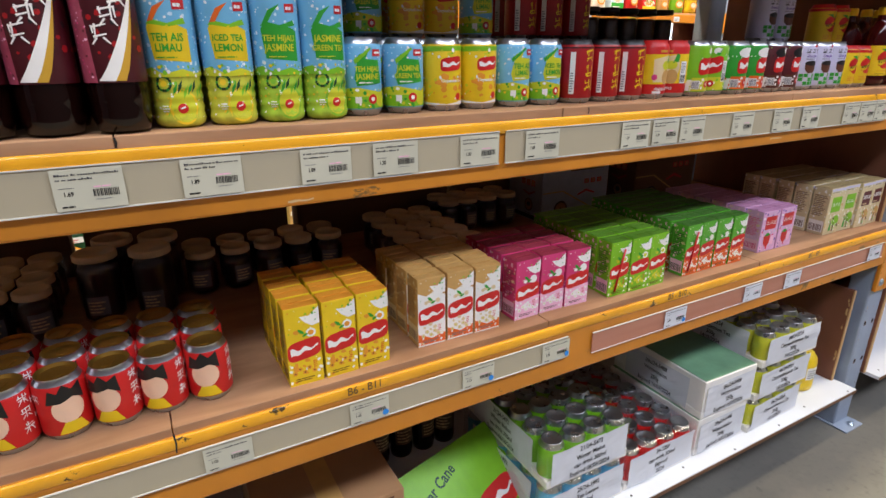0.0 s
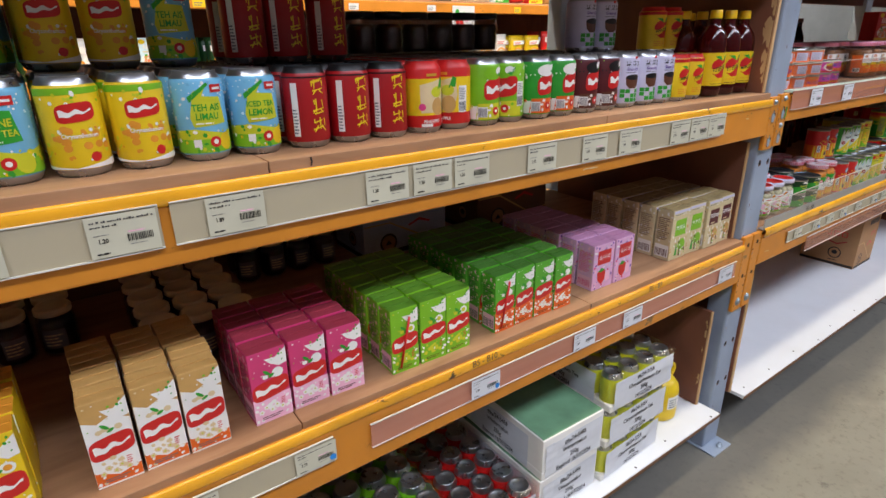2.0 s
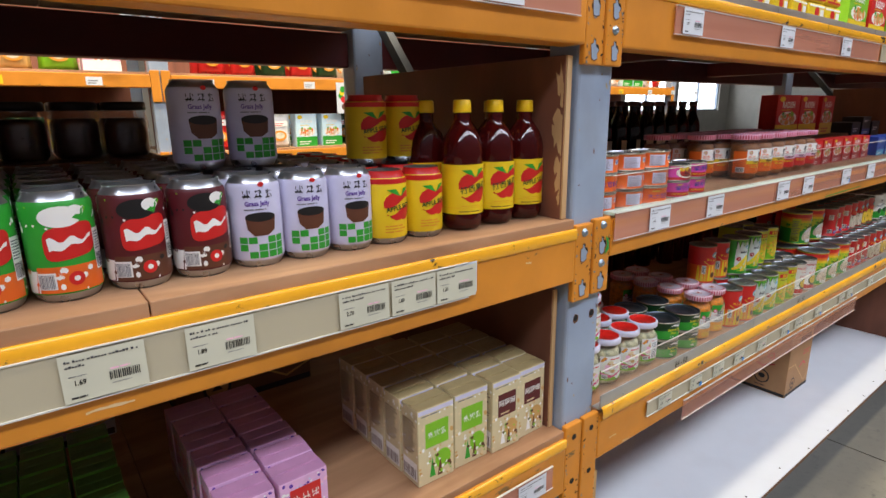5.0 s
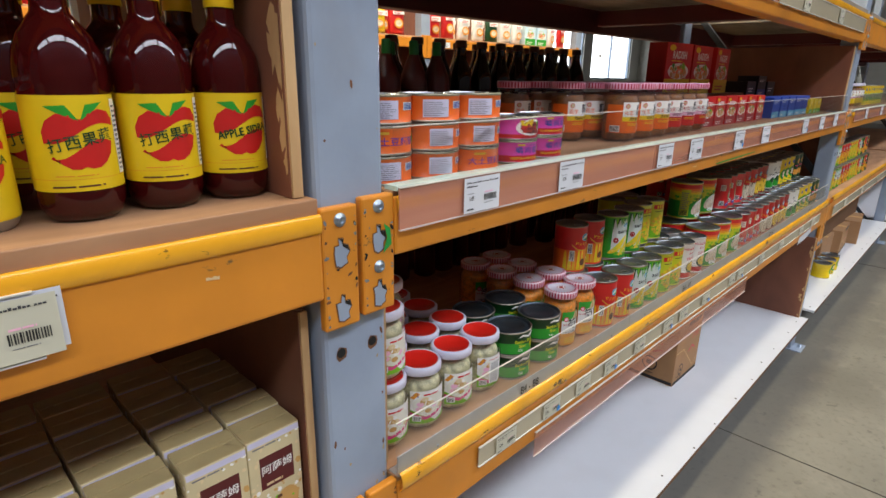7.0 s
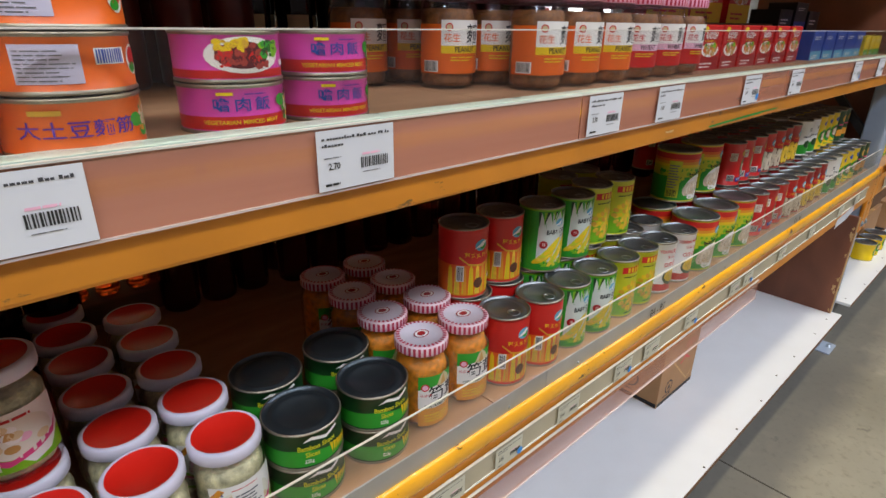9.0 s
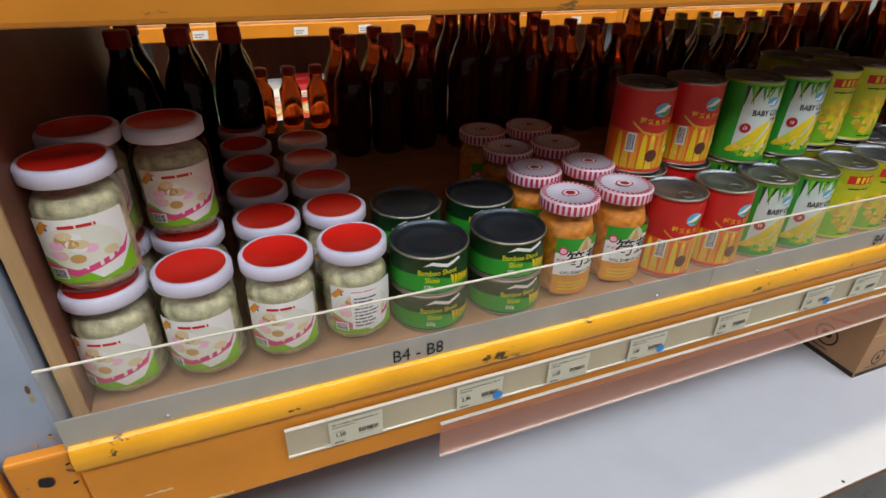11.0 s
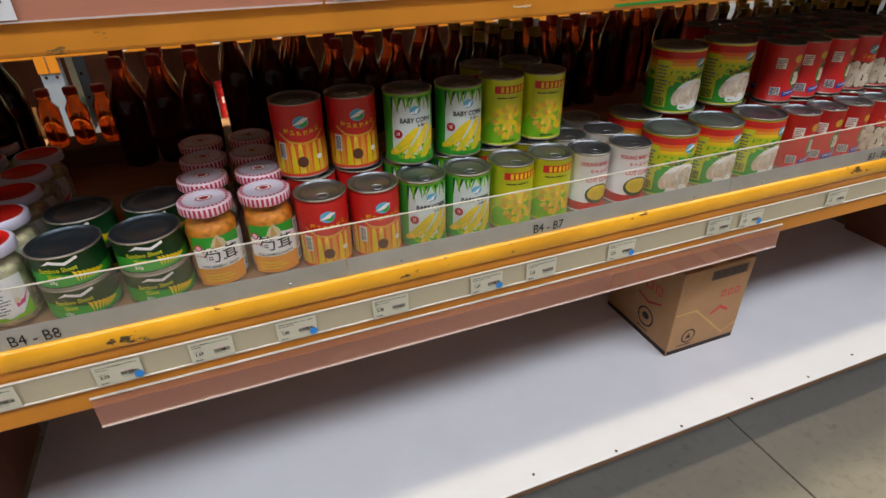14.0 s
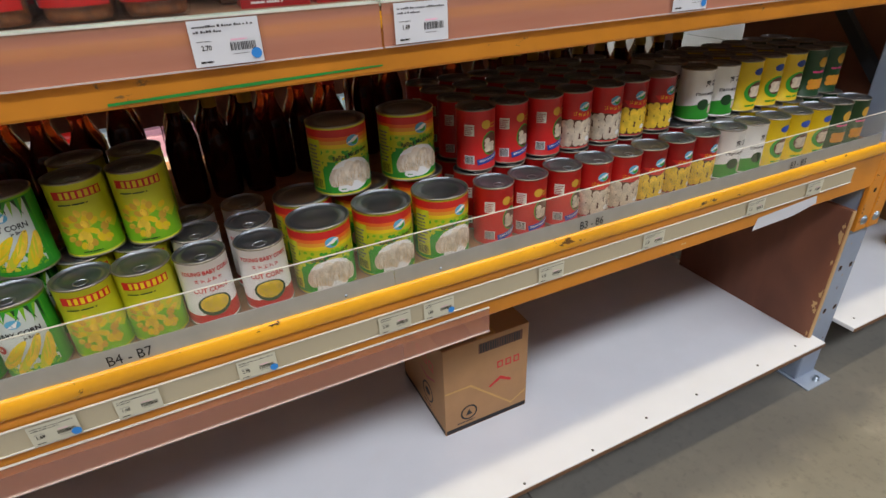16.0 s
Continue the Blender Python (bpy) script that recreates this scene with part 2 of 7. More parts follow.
PALECREAM2 = paint("print_pale_mushroom", "e6dac6", 0.5, 0, 0.12, 90)
CORN = paint("print_corn", "ecc53a", 0.5, 0, 0.2, 80)
SIDRA = glass("dark_red_soda", "4a0c0c", 0.05, 0.65)
OFFWHITE = paint("print_off_white", "e2e0d0", 0.42, 0, 0.04)
COLA = glass("dark_red_drink", "160604", 0.06, 0.85)
SOY = glass("black_sauce", "100705", 0.05, 0.85)
REDGLASS = glass("amber_drink", "c2521c", 0.03, 0.1)
BOTTLE_DARK = glass("dark_brown_glass", "54180c", 0.05, 0.5)
AMBERNECK = glass("amber_neck_glass", "a8431a", 0.04, 0.12)
JARGLASS = clear("clear_jar_glass", 0.11, 0.03)
PICKLE = paint("pickled_roots", "c2bc94", 0.35, 0, 0.6, 75, 0.7)
CHILI = paint("pickled_bamboo", "e08a22", 0.4, 0, 0.4, 110, 0.5)
PEANUT = paint("braised_gluten", "8a5a30", 0.45, 0, 0.4, 100, 0.6)
JAM = paint("dark_preserve", "2a120c", 0.3, 0, 0.3, 60)
LIDPURPLE = paint("lid_pale_lilac", "d3cfdd", 0.35, 0, 0.05)
LIDRED = paint("lid_red", "d92318", 0.35, 0, 0.05)
STRIPE = paint("lid_rose_red", "bc2f4c", 0.38, 0, 0.06)
LIDPINK = paint("lid_pink", "cc8494", 0.35, 0, 0.06)
LIDGOLD = paint("lid_gold", "ecd2a4", 0.4, 0.0, 0.08)
FILM = clear("shrink_film", 0.1, 0.12)
CAPY = paint("cap_yellow", "efc312", 0.35)
CAPR = paint("cap_red", "b3241c", 0.4)
CAPG = paint("cap_green", "1d7d3a", 0.4)
CAPW = paint("cap_white", "dddcd8", 0.4)


def concrete():
    m = paint("concrete_floor", "888373", 0.42, 0, 0.24, 1.6, 0.12)
    t = m.node_tree
    b = t.nodes["Principled BSDF"]
    src = b.inputs["Base Color"].links[0].from_socket
    co = t.nodes.new("ShaderNodeTexCoord")
    for sc, lo, hi, amt, code in ((38, 0.52, 0.7, 0.5, "625b4f"), (5, 0.55, 0.7, 0.5, "aaa08c"), (11, 0.62, 0.68, 0.55, "4a463e")):
        n = t.nodes.new("ShaderNodeTexNoise")
        n.inputs["Scale"].default_value, n.inputs["Detail"].default_value, n.inputs["Roughness"].default_value = sc, 10, 0.65
        t.links.new(co.outputs["Object"], n.inputs["Vector"])
        mr = t.nodes.new("ShaderNodeMapRange")
        mr.inputs[1].default_value, mr.inputs[2].default_value, mr.inputs[4].default_value = lo, hi, amt
        t.links.new(n.outputs[0], mr.inputs[0])
        mx = t.nodes.new("ShaderNodeMix")
        mx.data_type = "RGBA"
        t.links.new(mr.outputs[0], mx.inputs[0]), t.links.new(src, mx.inputs[6])
        mx.inputs[7].default_value = lin(code)
        src = mx.outputs[2]
    # bluish shadow at the rack foot, painted into the floor colour with a wavy edge
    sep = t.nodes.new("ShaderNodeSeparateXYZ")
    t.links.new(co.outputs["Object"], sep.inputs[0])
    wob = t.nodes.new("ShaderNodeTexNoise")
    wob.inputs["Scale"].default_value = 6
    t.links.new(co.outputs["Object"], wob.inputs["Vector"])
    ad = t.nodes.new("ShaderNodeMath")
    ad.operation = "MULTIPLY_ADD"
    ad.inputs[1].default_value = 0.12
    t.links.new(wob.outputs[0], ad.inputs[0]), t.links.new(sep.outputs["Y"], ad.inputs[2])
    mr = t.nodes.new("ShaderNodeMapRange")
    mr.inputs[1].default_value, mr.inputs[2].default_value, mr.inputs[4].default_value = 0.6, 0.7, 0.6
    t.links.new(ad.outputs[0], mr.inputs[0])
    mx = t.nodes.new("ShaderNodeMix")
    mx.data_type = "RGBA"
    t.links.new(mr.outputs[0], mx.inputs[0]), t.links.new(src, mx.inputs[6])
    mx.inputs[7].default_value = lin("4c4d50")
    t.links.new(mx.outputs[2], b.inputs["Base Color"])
    return m


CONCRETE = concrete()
# dark colour for the unseen south and west walls, to cut bounced light
DIMWALL = paint("low_bounce_wall", "58525a", 0.8, 0, 0.15, 2, 0.1)
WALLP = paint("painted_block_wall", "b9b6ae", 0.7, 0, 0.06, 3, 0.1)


# ---- mesh helpers ----
def part(name, bm, mats, parent=None, label="", smooth=False):
    """Links a bmesh as one mesh object under a thing or part."""
    me = bpy.data.meshes.new(name)
    if smooth:
        for f in bm.faces:
            f.smooth = True
    bm.to_mesh(me)
    bm.free()
    for m in (mats if isinstance(mats, (list, tuple)) else [mats]):
        me.materials.append(m)
    ob = new(name, me)
    if parent is not None:
        ob.parent = parent
    if label:
        ob["label"] = label
    return ob


def thing(name, m, label, category, group="", kind=""):
    ob = new(name)
    ob.empty_display_size = 0.05
    ob.matrix_world = m
    return tagged(ob, label, category, group, kind)


def box(x0, y0, z0, x1, y1, z1, bevel=0.0, bm=None, mi=0):
    bm = bm or bmesh.new()
    old = set(bm.faces)
    vs = [bm.verts.new(p) for p in ((x0, y0, z0), (x1, y0, z0), (x1, y1, z0), (x0, y1, z0), (x0, y0, z1), (x1, y0, z1), (x1, y1, z1), (x0, y1, z1))]
    fs = [bm.faces.new([vs[i] for i in q]) for q in ((3, 2, 1, 0), (4, 5, 6, 7), (0, 1, 5, 4), (1, 2, 6, 5), (2, 3, 7, 6), (3, 0, 4, 7))]
    if bevel:
        es = {e for f in fs for e in f.edges}
        bmesh.ops.bevel(bm, geom=list(es), offset=bevel, segments=2, affect="EDGES", profile=0.5)
    for f in bm.faces:
        if f not in old:
            f.material_index = mi
    return bm


def revolve(prof, n=28, bm=None, mi=0, mids=None, cx=0, cy=0):
    """A turned body from (radius, height) pairs; mids: material per ring."""
    bm = bm or bmesh.new()
    rings = []
    for r, z in prof:
        if r < 1e-5:
            rings.append([bm.verts.new((cx, cy, z))])
        else:
            rings.append([bm.verts.new((cx + r * math.sin(2 * math.pi * i / n), cy - r * math.cos(2 * math.pi * i / n), z)) for i in range(n)])
    for k in range(len(rings) - 1):
        a, b = rings[k], rings[k + 1]
        for i in range(n):
            j = (i + 1) % n
            if len(a) == 1 and len(b) == 1:
                continue
            if len(a) == 1:
                f = bm.faces.new((a[0], b[j], b[i]))
            elif len(b) == 1:
                f = bm.faces.new((a[i], a[j], b[0]))
            else:
                f = bm.faces.new((a[i], a[j], b[j], b[i]))
            f.material_index = mids[k] if mids else mi
            f.smooth = True
    return bm


FONTS = {}


def letters(text, size):
    """Triangles of a word in the built-in font, centred on the origin."""
    if (text, size) not in FONTS:
        cu = bpy.data.curves.new("word", "FONT")
        cu.body, cu.size, cu.align_x, cu.align_y, cu.resolution_u = text, size, "CENTER", "CENTER", 2
        cu.offset = size * (0.0 if " - B" in text else 0.022 if text.isascii() else 0.008)
        ob = new("word", cu)
        me = bpy.data.meshes.new_from_object(ob.evaluated_get(bpy.context.evaluated_depsgraph_get()))
        FONTS[(text, size)] = ([(v.co.x * (0.84 if text.isascii() else 1.0), v.co.y) for v in me.vertices], [tuple(p.vertices) for p in me.polygons])
        bpy.data.objects.remove(ob)
        bpy.data.curves.remove(cu)
        bpy.data.meshes.remove(me)
    return FONTS[(text, size)]


class Art:
    """Flat printed shapes (u across, v up, layer) that are wrapped on a can or laid on a face."""

    def __init__(self):
        self.bm, self.mats = bmesh.new(), []

    def _mi(self, m):
        if m not in self.mats:
            self.mats.append(m)
        return self.mats.index(m)

    def poly(self, pts, m, lay=1):
        f = self.bm.faces.new([self.bm.verts.new((u, v, lay)) for u, v in pts])
        f.normal_update()
        if f.normal.z < 0:
            f.normal_flip()
        f.material_index = self._mi(m)
        return self

    def rect(self, u0, v0, u1, v1, m, lay=1, skew=0.0):
        return self.poly([(u0, v0), (u1, v0 + skew), (u1, v1 + skew), (u0, v1)], m, lay)

    def ell(self, u, v, ru, rv, m, lay=2, n=20, a=0.0):
        c, s = math.cos(a), math.sin(a)
        return self.poly([(u + ru * math.cos(k) * c - rv * math.sin(k) * s, v + ru * math.cos(k) * s + rv * math.sin(k) * c)
                          for k in (2 * math.pi * i / n for i in range(n))], m, lay)

    def word(self, u, v, size, text, m, lay=3, a=0.0):
        vs, fs = letters(text, size)
        c, s = math.cos(a), math.sin(a)
        bv = [self.bm.verts.new((u + x * c - y * s, v + x * s + y * c, lay)) for x, y in vs]
        mi = self._mi(m)
        for f in fs:
            try:
                self.bm.faces.new([bv[i] for i in f]).material_index = mi
            except ValueError:
                pass
        return self

    def glyph(self, u, v, s, m, lay=3, seed=0, a=0.0):
        """A sign that cannot be read: a few plain strokes."""
        rnd = random.Random(seed)
        w = s * 0.105
        sl = 0.08 + a

        def stroke(x0, y0, x1, y1, k):
            dx, dy = x1 - x0, y1 - y0
            q = math.hypot(dx, dy) or 1
            px, py = -dy / q * w / 2, dx / q * w / 2
            self.poly([(u + s * x0 - px, v + s * y0 - py), (u + s * x1 - px * 0.5, v + s * y1 - py * 0.5), (u + s * x1 + px * 0.7, v + s * y1 + py * 0.7), (u + s * x0 + px, v + s * y0 + py)], m, lay + 0.05 * k)

        tops = sorted(rnd.uniform(-0.45, 0.45) for _ in range(rnd.choice((2, 3))))
        for k, y in enumerate(tops):
            e = rnd.uniform(0.25, 0.48)
            stroke(-e, y - sl * e, rnd.uniform(0.2, 0.48), y + sl * e, k)
        x = rnd.uniform(-0.2, 0.2)
        stroke(x, 0.5, x + rnd.uniform(-0.05, 0.05), rnd.uniform(-0.5, -0.1), 4)
        y = rnd.uniform(-0.2, 0.1)
        stroke(-0.12, y, rnd.uniform(-0.46, -0.34), -0.45, 5)
        stroke(0.14, y, rnd.uniform(0.34, 0.46), -0.43, 6)
        q = rnd.uniform(0.28, 0.4)
        stroke(-q, 0.42, -q + 0.03, rnd.uniform(0.0, 0.2), 7)
        if rnd.random() < 0.7:
            stroke(q, 0.42, q + 0.03, rnd.uniform(-0.1, 0.15), 8)
        return self

    def lines(self, u0, v0, u1, v1, n, m, lay=3, fill=0.45, seed=1):
        rnd = random.Random(seed)
        h = (v1 - v0) / n
        for k in range(n):
            x, end = u0, u0 + (u1 - u0) * rnd.uniform(0.65, 1)
            while x < end - (u1 - u0) * 0.04:
                w = min(end - x, (u1 - u0) * rnd.uniform(0.1, 0.34))
                self.rect(x, v0 + k * h, x + w, v0 + (k + fill) * h, m, lay)
                x += w + (u1 - u0) * 0.035
        return self

    def dots(self, u0, v0, u1, v1, n, mats, size=0.0016, lay=1.6, seed=5):
        """Small uneven drops and flecks of a busy print."""
        rnd = random.Random(seed)
        for k in range(n):
            q = size * rnd.uniform(0.5, 1.5)
            self.ell(rnd.uniform(u0, u1), rnd.uniform(v0, v1), q, q * rnd.uniform(0.6, 1.5), mats[k % len(mats)], lay + 0.002 * k, 6, rnd.uniform(0, 3))
        return self

    def code(self, u0, v0, u1, v1, m=None, lay=3, n=11):
        rnd = random.Random(n)
        w = (u1 - u0) / n
        for k in range(n):
            self.rect(u0 + k * w, v0, u0 + (k + rnd.uniform(0.35, 0.7)) * w, v1, m or INK, lay)
        return self

    def badge(self, u, v, w, h, lay=2, back=None, tilt=0.12):
        """The red maker's badge with a white plain mark."""
        t = tilt
        out = []
        for i in range(24):
            k = 2 * math.pi * i / 24
            x = w / 2 * math.copysign(abs(math.cos(k)) ** 0.45, math.cos(k))
            out.append((u + x, v + h / 2 * math.copysign(abs(math.sin(k)) ** 0.55, math.sin(k)) + t * (x + w / 2)))
        self.poly(out, back or RED, lay)
        def at(x, y):
            return (u + x * w, v + y * h + t * (x * w + w / 2))
        up = [at(-0.42 + 0.07 * k, 0.16 - 0.012 * k + 0.09 * math.sin(k * 1.15 + 0.6)) for k in range(13)]
        low = [at(-0.4 + 0.067 * k, -0.2 + 0.012 * k + 0.05 * math.sin(k * 1.15 + 0.9)) for k in range(13)]
        self.poly(up + low[::-1], WHITEP, lay + 1)
        return self

    def wrap(self, name, r, parent, label="", step=0.007, zoff=0.0):
        bm = self.bm
        us = [v.co.x for v in bm.verts]
        k = min(us) + step
        while k < max(us):
            bmesh.ops.bisect_plane(bm, geom=list(bm.verts) + list(bm.edges) + list(bm.faces), plane_co=(k, 0, 0), plane_no=(1, 0, 0), dist=1e-6)
            k += step
        for v in bm.verts:
            a, e = v.co.x / r, r + 0.0003 * v.co.z
            v.co = (e * math.sin(a), -e * math.cos(a), v.co.y + zoff)
        return part(name, bm, self.mats, parent, label, smooth=True)

    def lay(self, name, parent, y=0.0, label="", turn=0.0, x=0.0, z=0.0, tip=0.0):
        """On an upright face at y, or turned about z."""
        m = pose(x, y, z, 0, 0, turn) @ pose(0, 0, 0, tip)
        for v in self.bm.verts:
            v.co = m @ Vector((v.co.x, -0.0003 * v.co.z, v.co.y))
        return part(name, self.bm, self.mats, parent, label)


# ---- the large structure ----
FACE = 0.755                                  # front plane of the beams
U = [-0.64, 2.195, 5.02, 7.85, 10.68]          # uprights
BACK = 1.62                                   # rear plane of the rack


def structure(name, bm, mats, label, category):
    return tagged(part(name, bm, mats), label, category, kind="structure")


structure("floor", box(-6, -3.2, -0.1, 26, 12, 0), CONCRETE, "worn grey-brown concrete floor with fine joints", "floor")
joints = bmesh.new()
for jx in (-2.0, 1.0, 3.985, 7.0, 10.0):
    box(jx, -3.1, -0.004, jx + 0.004, 11.9, 0.002, bm=joints)
structure("floor_joint", joints, paint("joint_dark", "4a463f", 0.9), "dark saw-cut joint in the concrete floor", "floor joint")
# south and west walls are added out of view, dark to limit bounce
structure("wall_south", box(-6, -3.4, 0, 26, -3.2, 5.6), DIMWALL, "unseen closing wall behind the aisle, darkened to cut bounced light", "wall")
structure("wall_west", box(-6.2, -3.4, 0, -6, 12.2, 5.6), DIMWALL, "painted block wall closing the hall", "wall")
structure("wall_east", box(26, -3.4, 0, 26.2, 12.2, 5.6), WALLP, "painted block wall closing the hall", "wall")
# the far wall has a band of windows
for i, (a, b, z0, z1) in enumerate(((-6, 26, 0, 1.3), (-6, 26, 3.2, 5.6), (-6, 9.0, 1.3, 3.2), (11.6, 12.2, 1.3, 3.2), (14.8, 15.4, 1.3, 3.2), (18.0, 18.6, 1.3, 3.2), (21.4, 22.0, 1.3, 3.2), (25.2, 26, 1.3, 3.2))):
    structure("wall_north", box(a, 12, z0, b, 12.2, z1), WALLP, "painted block wall closing the hall with a band of windows", "wall")
for i, (a, b) in enumerate(((9.0, 11.6), (12.2, 14.8), (15.4, 18.0), (18.6, 21.4), (22.0, 25.2))):
    w = thing("window_%d" % (i + 1), pose(a, 12.1, 1.3), "bright steel-framed window to the daylight", "window", kind="structure")
    fr = bmesh.new()
    for x0, z0, x1, z1 in ((0, 0, b - a, 0.06), (0, 1.84, b - a, 1.9), (0, 0.06, 0.06, 1.84), (b - a - 0.06, 0.06, b - a, 1.84), ((b - a) / 2 - 0.03, 0.06, (b - a) / 2 + 0.03, 1.84)):
        box(x0, -0.04, z0, x1, 0.04, z1, bm=fr)
    part("window_frame", fr, STEEL, w)
glow = bpy.data.materials.new("daylight_backdrop")
glow.use_nodes = True
gb = glow.node_tree.nodes["Principled BSDF"]
gb.inputs["Emission Color"].default_value, gb.inputs["Emission Strength"].default_value = (0.93, 0.97, 1, 1), 3.5
structure("backdrop", box(-8, 13.5, -1, 30, 13.55, 7), glow, "bright overcast daylight outside the windows", "backdrop")
structure("ceiling", box(-6, -3.4, 5.6, 26, 12.2, 5.7), paint("grey_sheet_roof", "757676", 0.6, 0, 0.05, 2), "grey sheet metal warehouse roof", "ceiling")


SPECK = paint("tan_primer_chip", "a8946a", 0.7, 0, 0.2, 80)


def upright(x, y, z1=2.6, front=-1):
    """A slotted rack post with a foot plate."""
    u = thing("rack_upright", pose(x, y, 0), "blue-grey steel rack upright with punched holes and foot plate", "rack upright", "rack uprights")
    w, d = 0.0475, 0.07
    bm = box(-w, 0, 0.005, w, d, z1, 0.006)
    part("post", bm, STEEL, u)
    for z in (0.12, 0.27, 0.42, 0.57, 1.02, 1.9, 2.2):
        for hx in (-0.024, 0.024):
            rb = Art()
            rb.poly([(hx + 0.0085 * (1 + 0.14 * math.sin(k * 5.3 + z * 9)) * math.cos(k * 0.628), z - 0.0015 + 0.0095 * (1 + 0.14 * math.cos(k * 3.1 + hx * 99)) * math.sin(k * 0.628)) for k in range(10)], RUST, 1)
            rb.lay("rust_ring", u, -0.0002)
            hb = revolve([(0.0065, 0), (0.0, 0.0006)], 10)
            for v in hb.verts:
                v.co = (hx + v.co.x, -0.0008 - v.co.z, z + v.co.y)
            part("hole", hb, HOLE, u)
    sp2, chips = random.Random(int(x * 50) + int(y * 70)), Art()
    for k in range(60):
        q, v = sp2.uniform(0.0006, 0.0024), sp2.uniform(0.1, 1.65)
        uu = sp2.choice((-w + 0.0085, w - 0.0085, sp2.uniform(-w + 0.01, w - 0.01)))
        chips.ell(uu, v, q, q * sp2.uniform(0.8, 3.2), sp2.choice((SPECK, RUST, SPECK)), 1 + 0.02 * k, 7, sp2.uniform(-0.4, 0.4))
    chips.lay("paint_chip", u, -0.0001, "tan chips in the grey paint")
    plate = box(-0.055, -0.05, 0, 0.055, 0.09, 0.006, 0.002)
    part("foot_plate", plate, STEEL, u)
    bolt = revolve([(0.0, 0.018), (0.008, 0.018), (0.009, 0.006), (0.012, 0.006)][::-1], 8)
    bmesh.ops.translate(bolt, verts=bolt.verts, vec=(0.01, -0.03, 0))
    part("anchor_bolt", bolt, BOLT, u)
    return u


for ux in U:
    upright(ux, 0.77)
    upright(ux, BACK - 0.07)


def brace(x):
    b = thing("rack_brace", pose(x, 0, 0), "dark steel frame bracing between the rack posts", "rack brace", "rack braces")
    bm = bmesh.new()
    for z0, z1 in ((0.1, 0.9), (0.9, 1.7), (1.7, 2.5)):
        vs = [bm.verts.new(p) for p in ((-0.012, 0.84, z0), (0.012, 0.84, z0), (0.012, BACK - 0.07, z1), (-0.012, BACK - 0.07, z1),
                                        (-0.012, 0.84, z0 + 0.04), (0.012, 0.84, z0 + 0.04), (0.012, BACK - 0.07, z1 + 0.04), (-0.012, BACK - 0.07, z1 + 0.04))]
        for q in ((3, 2, 1, 0), (4, 5, 6, 7), (0, 1, 5, 4), (1, 2, 6, 5), (2, 3, 7, 6), (3, 0, 4, 7)):
            bm.faces.new([vs[i] for i in q])
    part("strut", bm, paint("dark_steel", "3a3c40", 0.5, 0.4), b)


for ux in U[:4]:
    brace(ux)


def connector(parent, x, zc, side, h=0.147, low=False):
    """End plate of a beam with slots and bolts; side -1 when the beam lies to the left. low: the long plate of the lower beams."""
    x0, x1 = (x - 0.052, x - 0.003) if side < 0 else (x + 0.003, x + 0.052)
    bm = box(x0, 0.756, zc - h, x1, 0.769, zc, 0.003)
    pl = part("end_plate", bm, ORANGE, parent)
    cx = (x0 + x1) / 2
    for z, r in ((zc - 0.218, 0.0092),) if low else (((zc - 0.013, 0.0054), (zc - 0.088, 0.0054)) if side > 0 else ((zc - 0.015, 0.0054),)):
        b = revolve([(r * 1.5, 0), (r * 1.5, 0.001), (r, 0.0012), (r, 0.0045), (r * 0.6, 0.006), (r * 0.5, 0.0045), (0, 0.0045)], 12)
        for v in b.verts:
            v.co = (cx + v.co.x, 0.756 - v.co.z, z + v.co.y)
        part("bolt", b, BOLT, pl)
    rnd2 = random.Random(int(x * 100 + zc * 1000) + side)
    for zs in (zc - 0.028, zc - 0.13) if low else (zc - 0.053, zc - 0.122):
        a = Art()
        if low:
            pts = [(cx + 0.0062 * rnd2.uniform(0.85, 1.1) * math.cos(k * 0.524), zs + 0.0062 * rnd2.uniform(0.85, 1.1) * math.sin(k * 0.524)) for k in range(12)]
        else:
            out = [(-0.0085, -0.017), (-0.001, -0.0195), (0.0085, -0.016), (0.008, -0.007), (0.0125, 0.0), (0.0095, 0.0095), (0.0035, 0.0105), (0.004, 0.0185), (-0.0035, 0.0195), (-0.004, 0.0105), (-0.011, 0.0085), (-0.0095, -0.001)]
            pts = [(cx + u * 0.84 + rnd2.uniform(-0.001, 0.001), zs + v * 0.84 + rnd2.uniform(-0.001, 0.001)) for u, v in out]
        a.poly([(cx + (u - cx) * 1.16, zs + (v - zs) * 1.12) for u, v in pts], RUST, 1)
        a.poly(pts, HOLE if low else STEEL, 2)
        if not low:
            a.poly([(pts[k][0], pts[k][1]) for k in (4, 5, 6, 7, 8)] + [(pts[8][0] + 0.0035, pts[8][1] - 0.003), (pts[6][0], pts[6][1] - 0.003)], HOLE, 3)
        a.lay("slot", pl, 0.7555, "punched slot with the grey post behind")
    chips = Art()
    for k in range(26):
        u, v = rnd2.choice((x0 + 0.001, x1 - 0.001, rnd2.uniform(x0, x1))), rnd2.uniform(zc - h + 0.004, zc - 0.003)
        q = rnd2.uniform(0.0006, 0.0022)
        u = min(max(u, x0 + 0.0045), x1 - 0.0045)
        chips.ell(u, v, q, q * rnd2.uniform(0.6, 2.6), rnd2.choice((BAREORANGE, RUST, HOLE)), 1 + 0.02 * k, 6, rnd2.uniform(0, 3))
    chips.lay("paint_chip", pl, 0.7557)


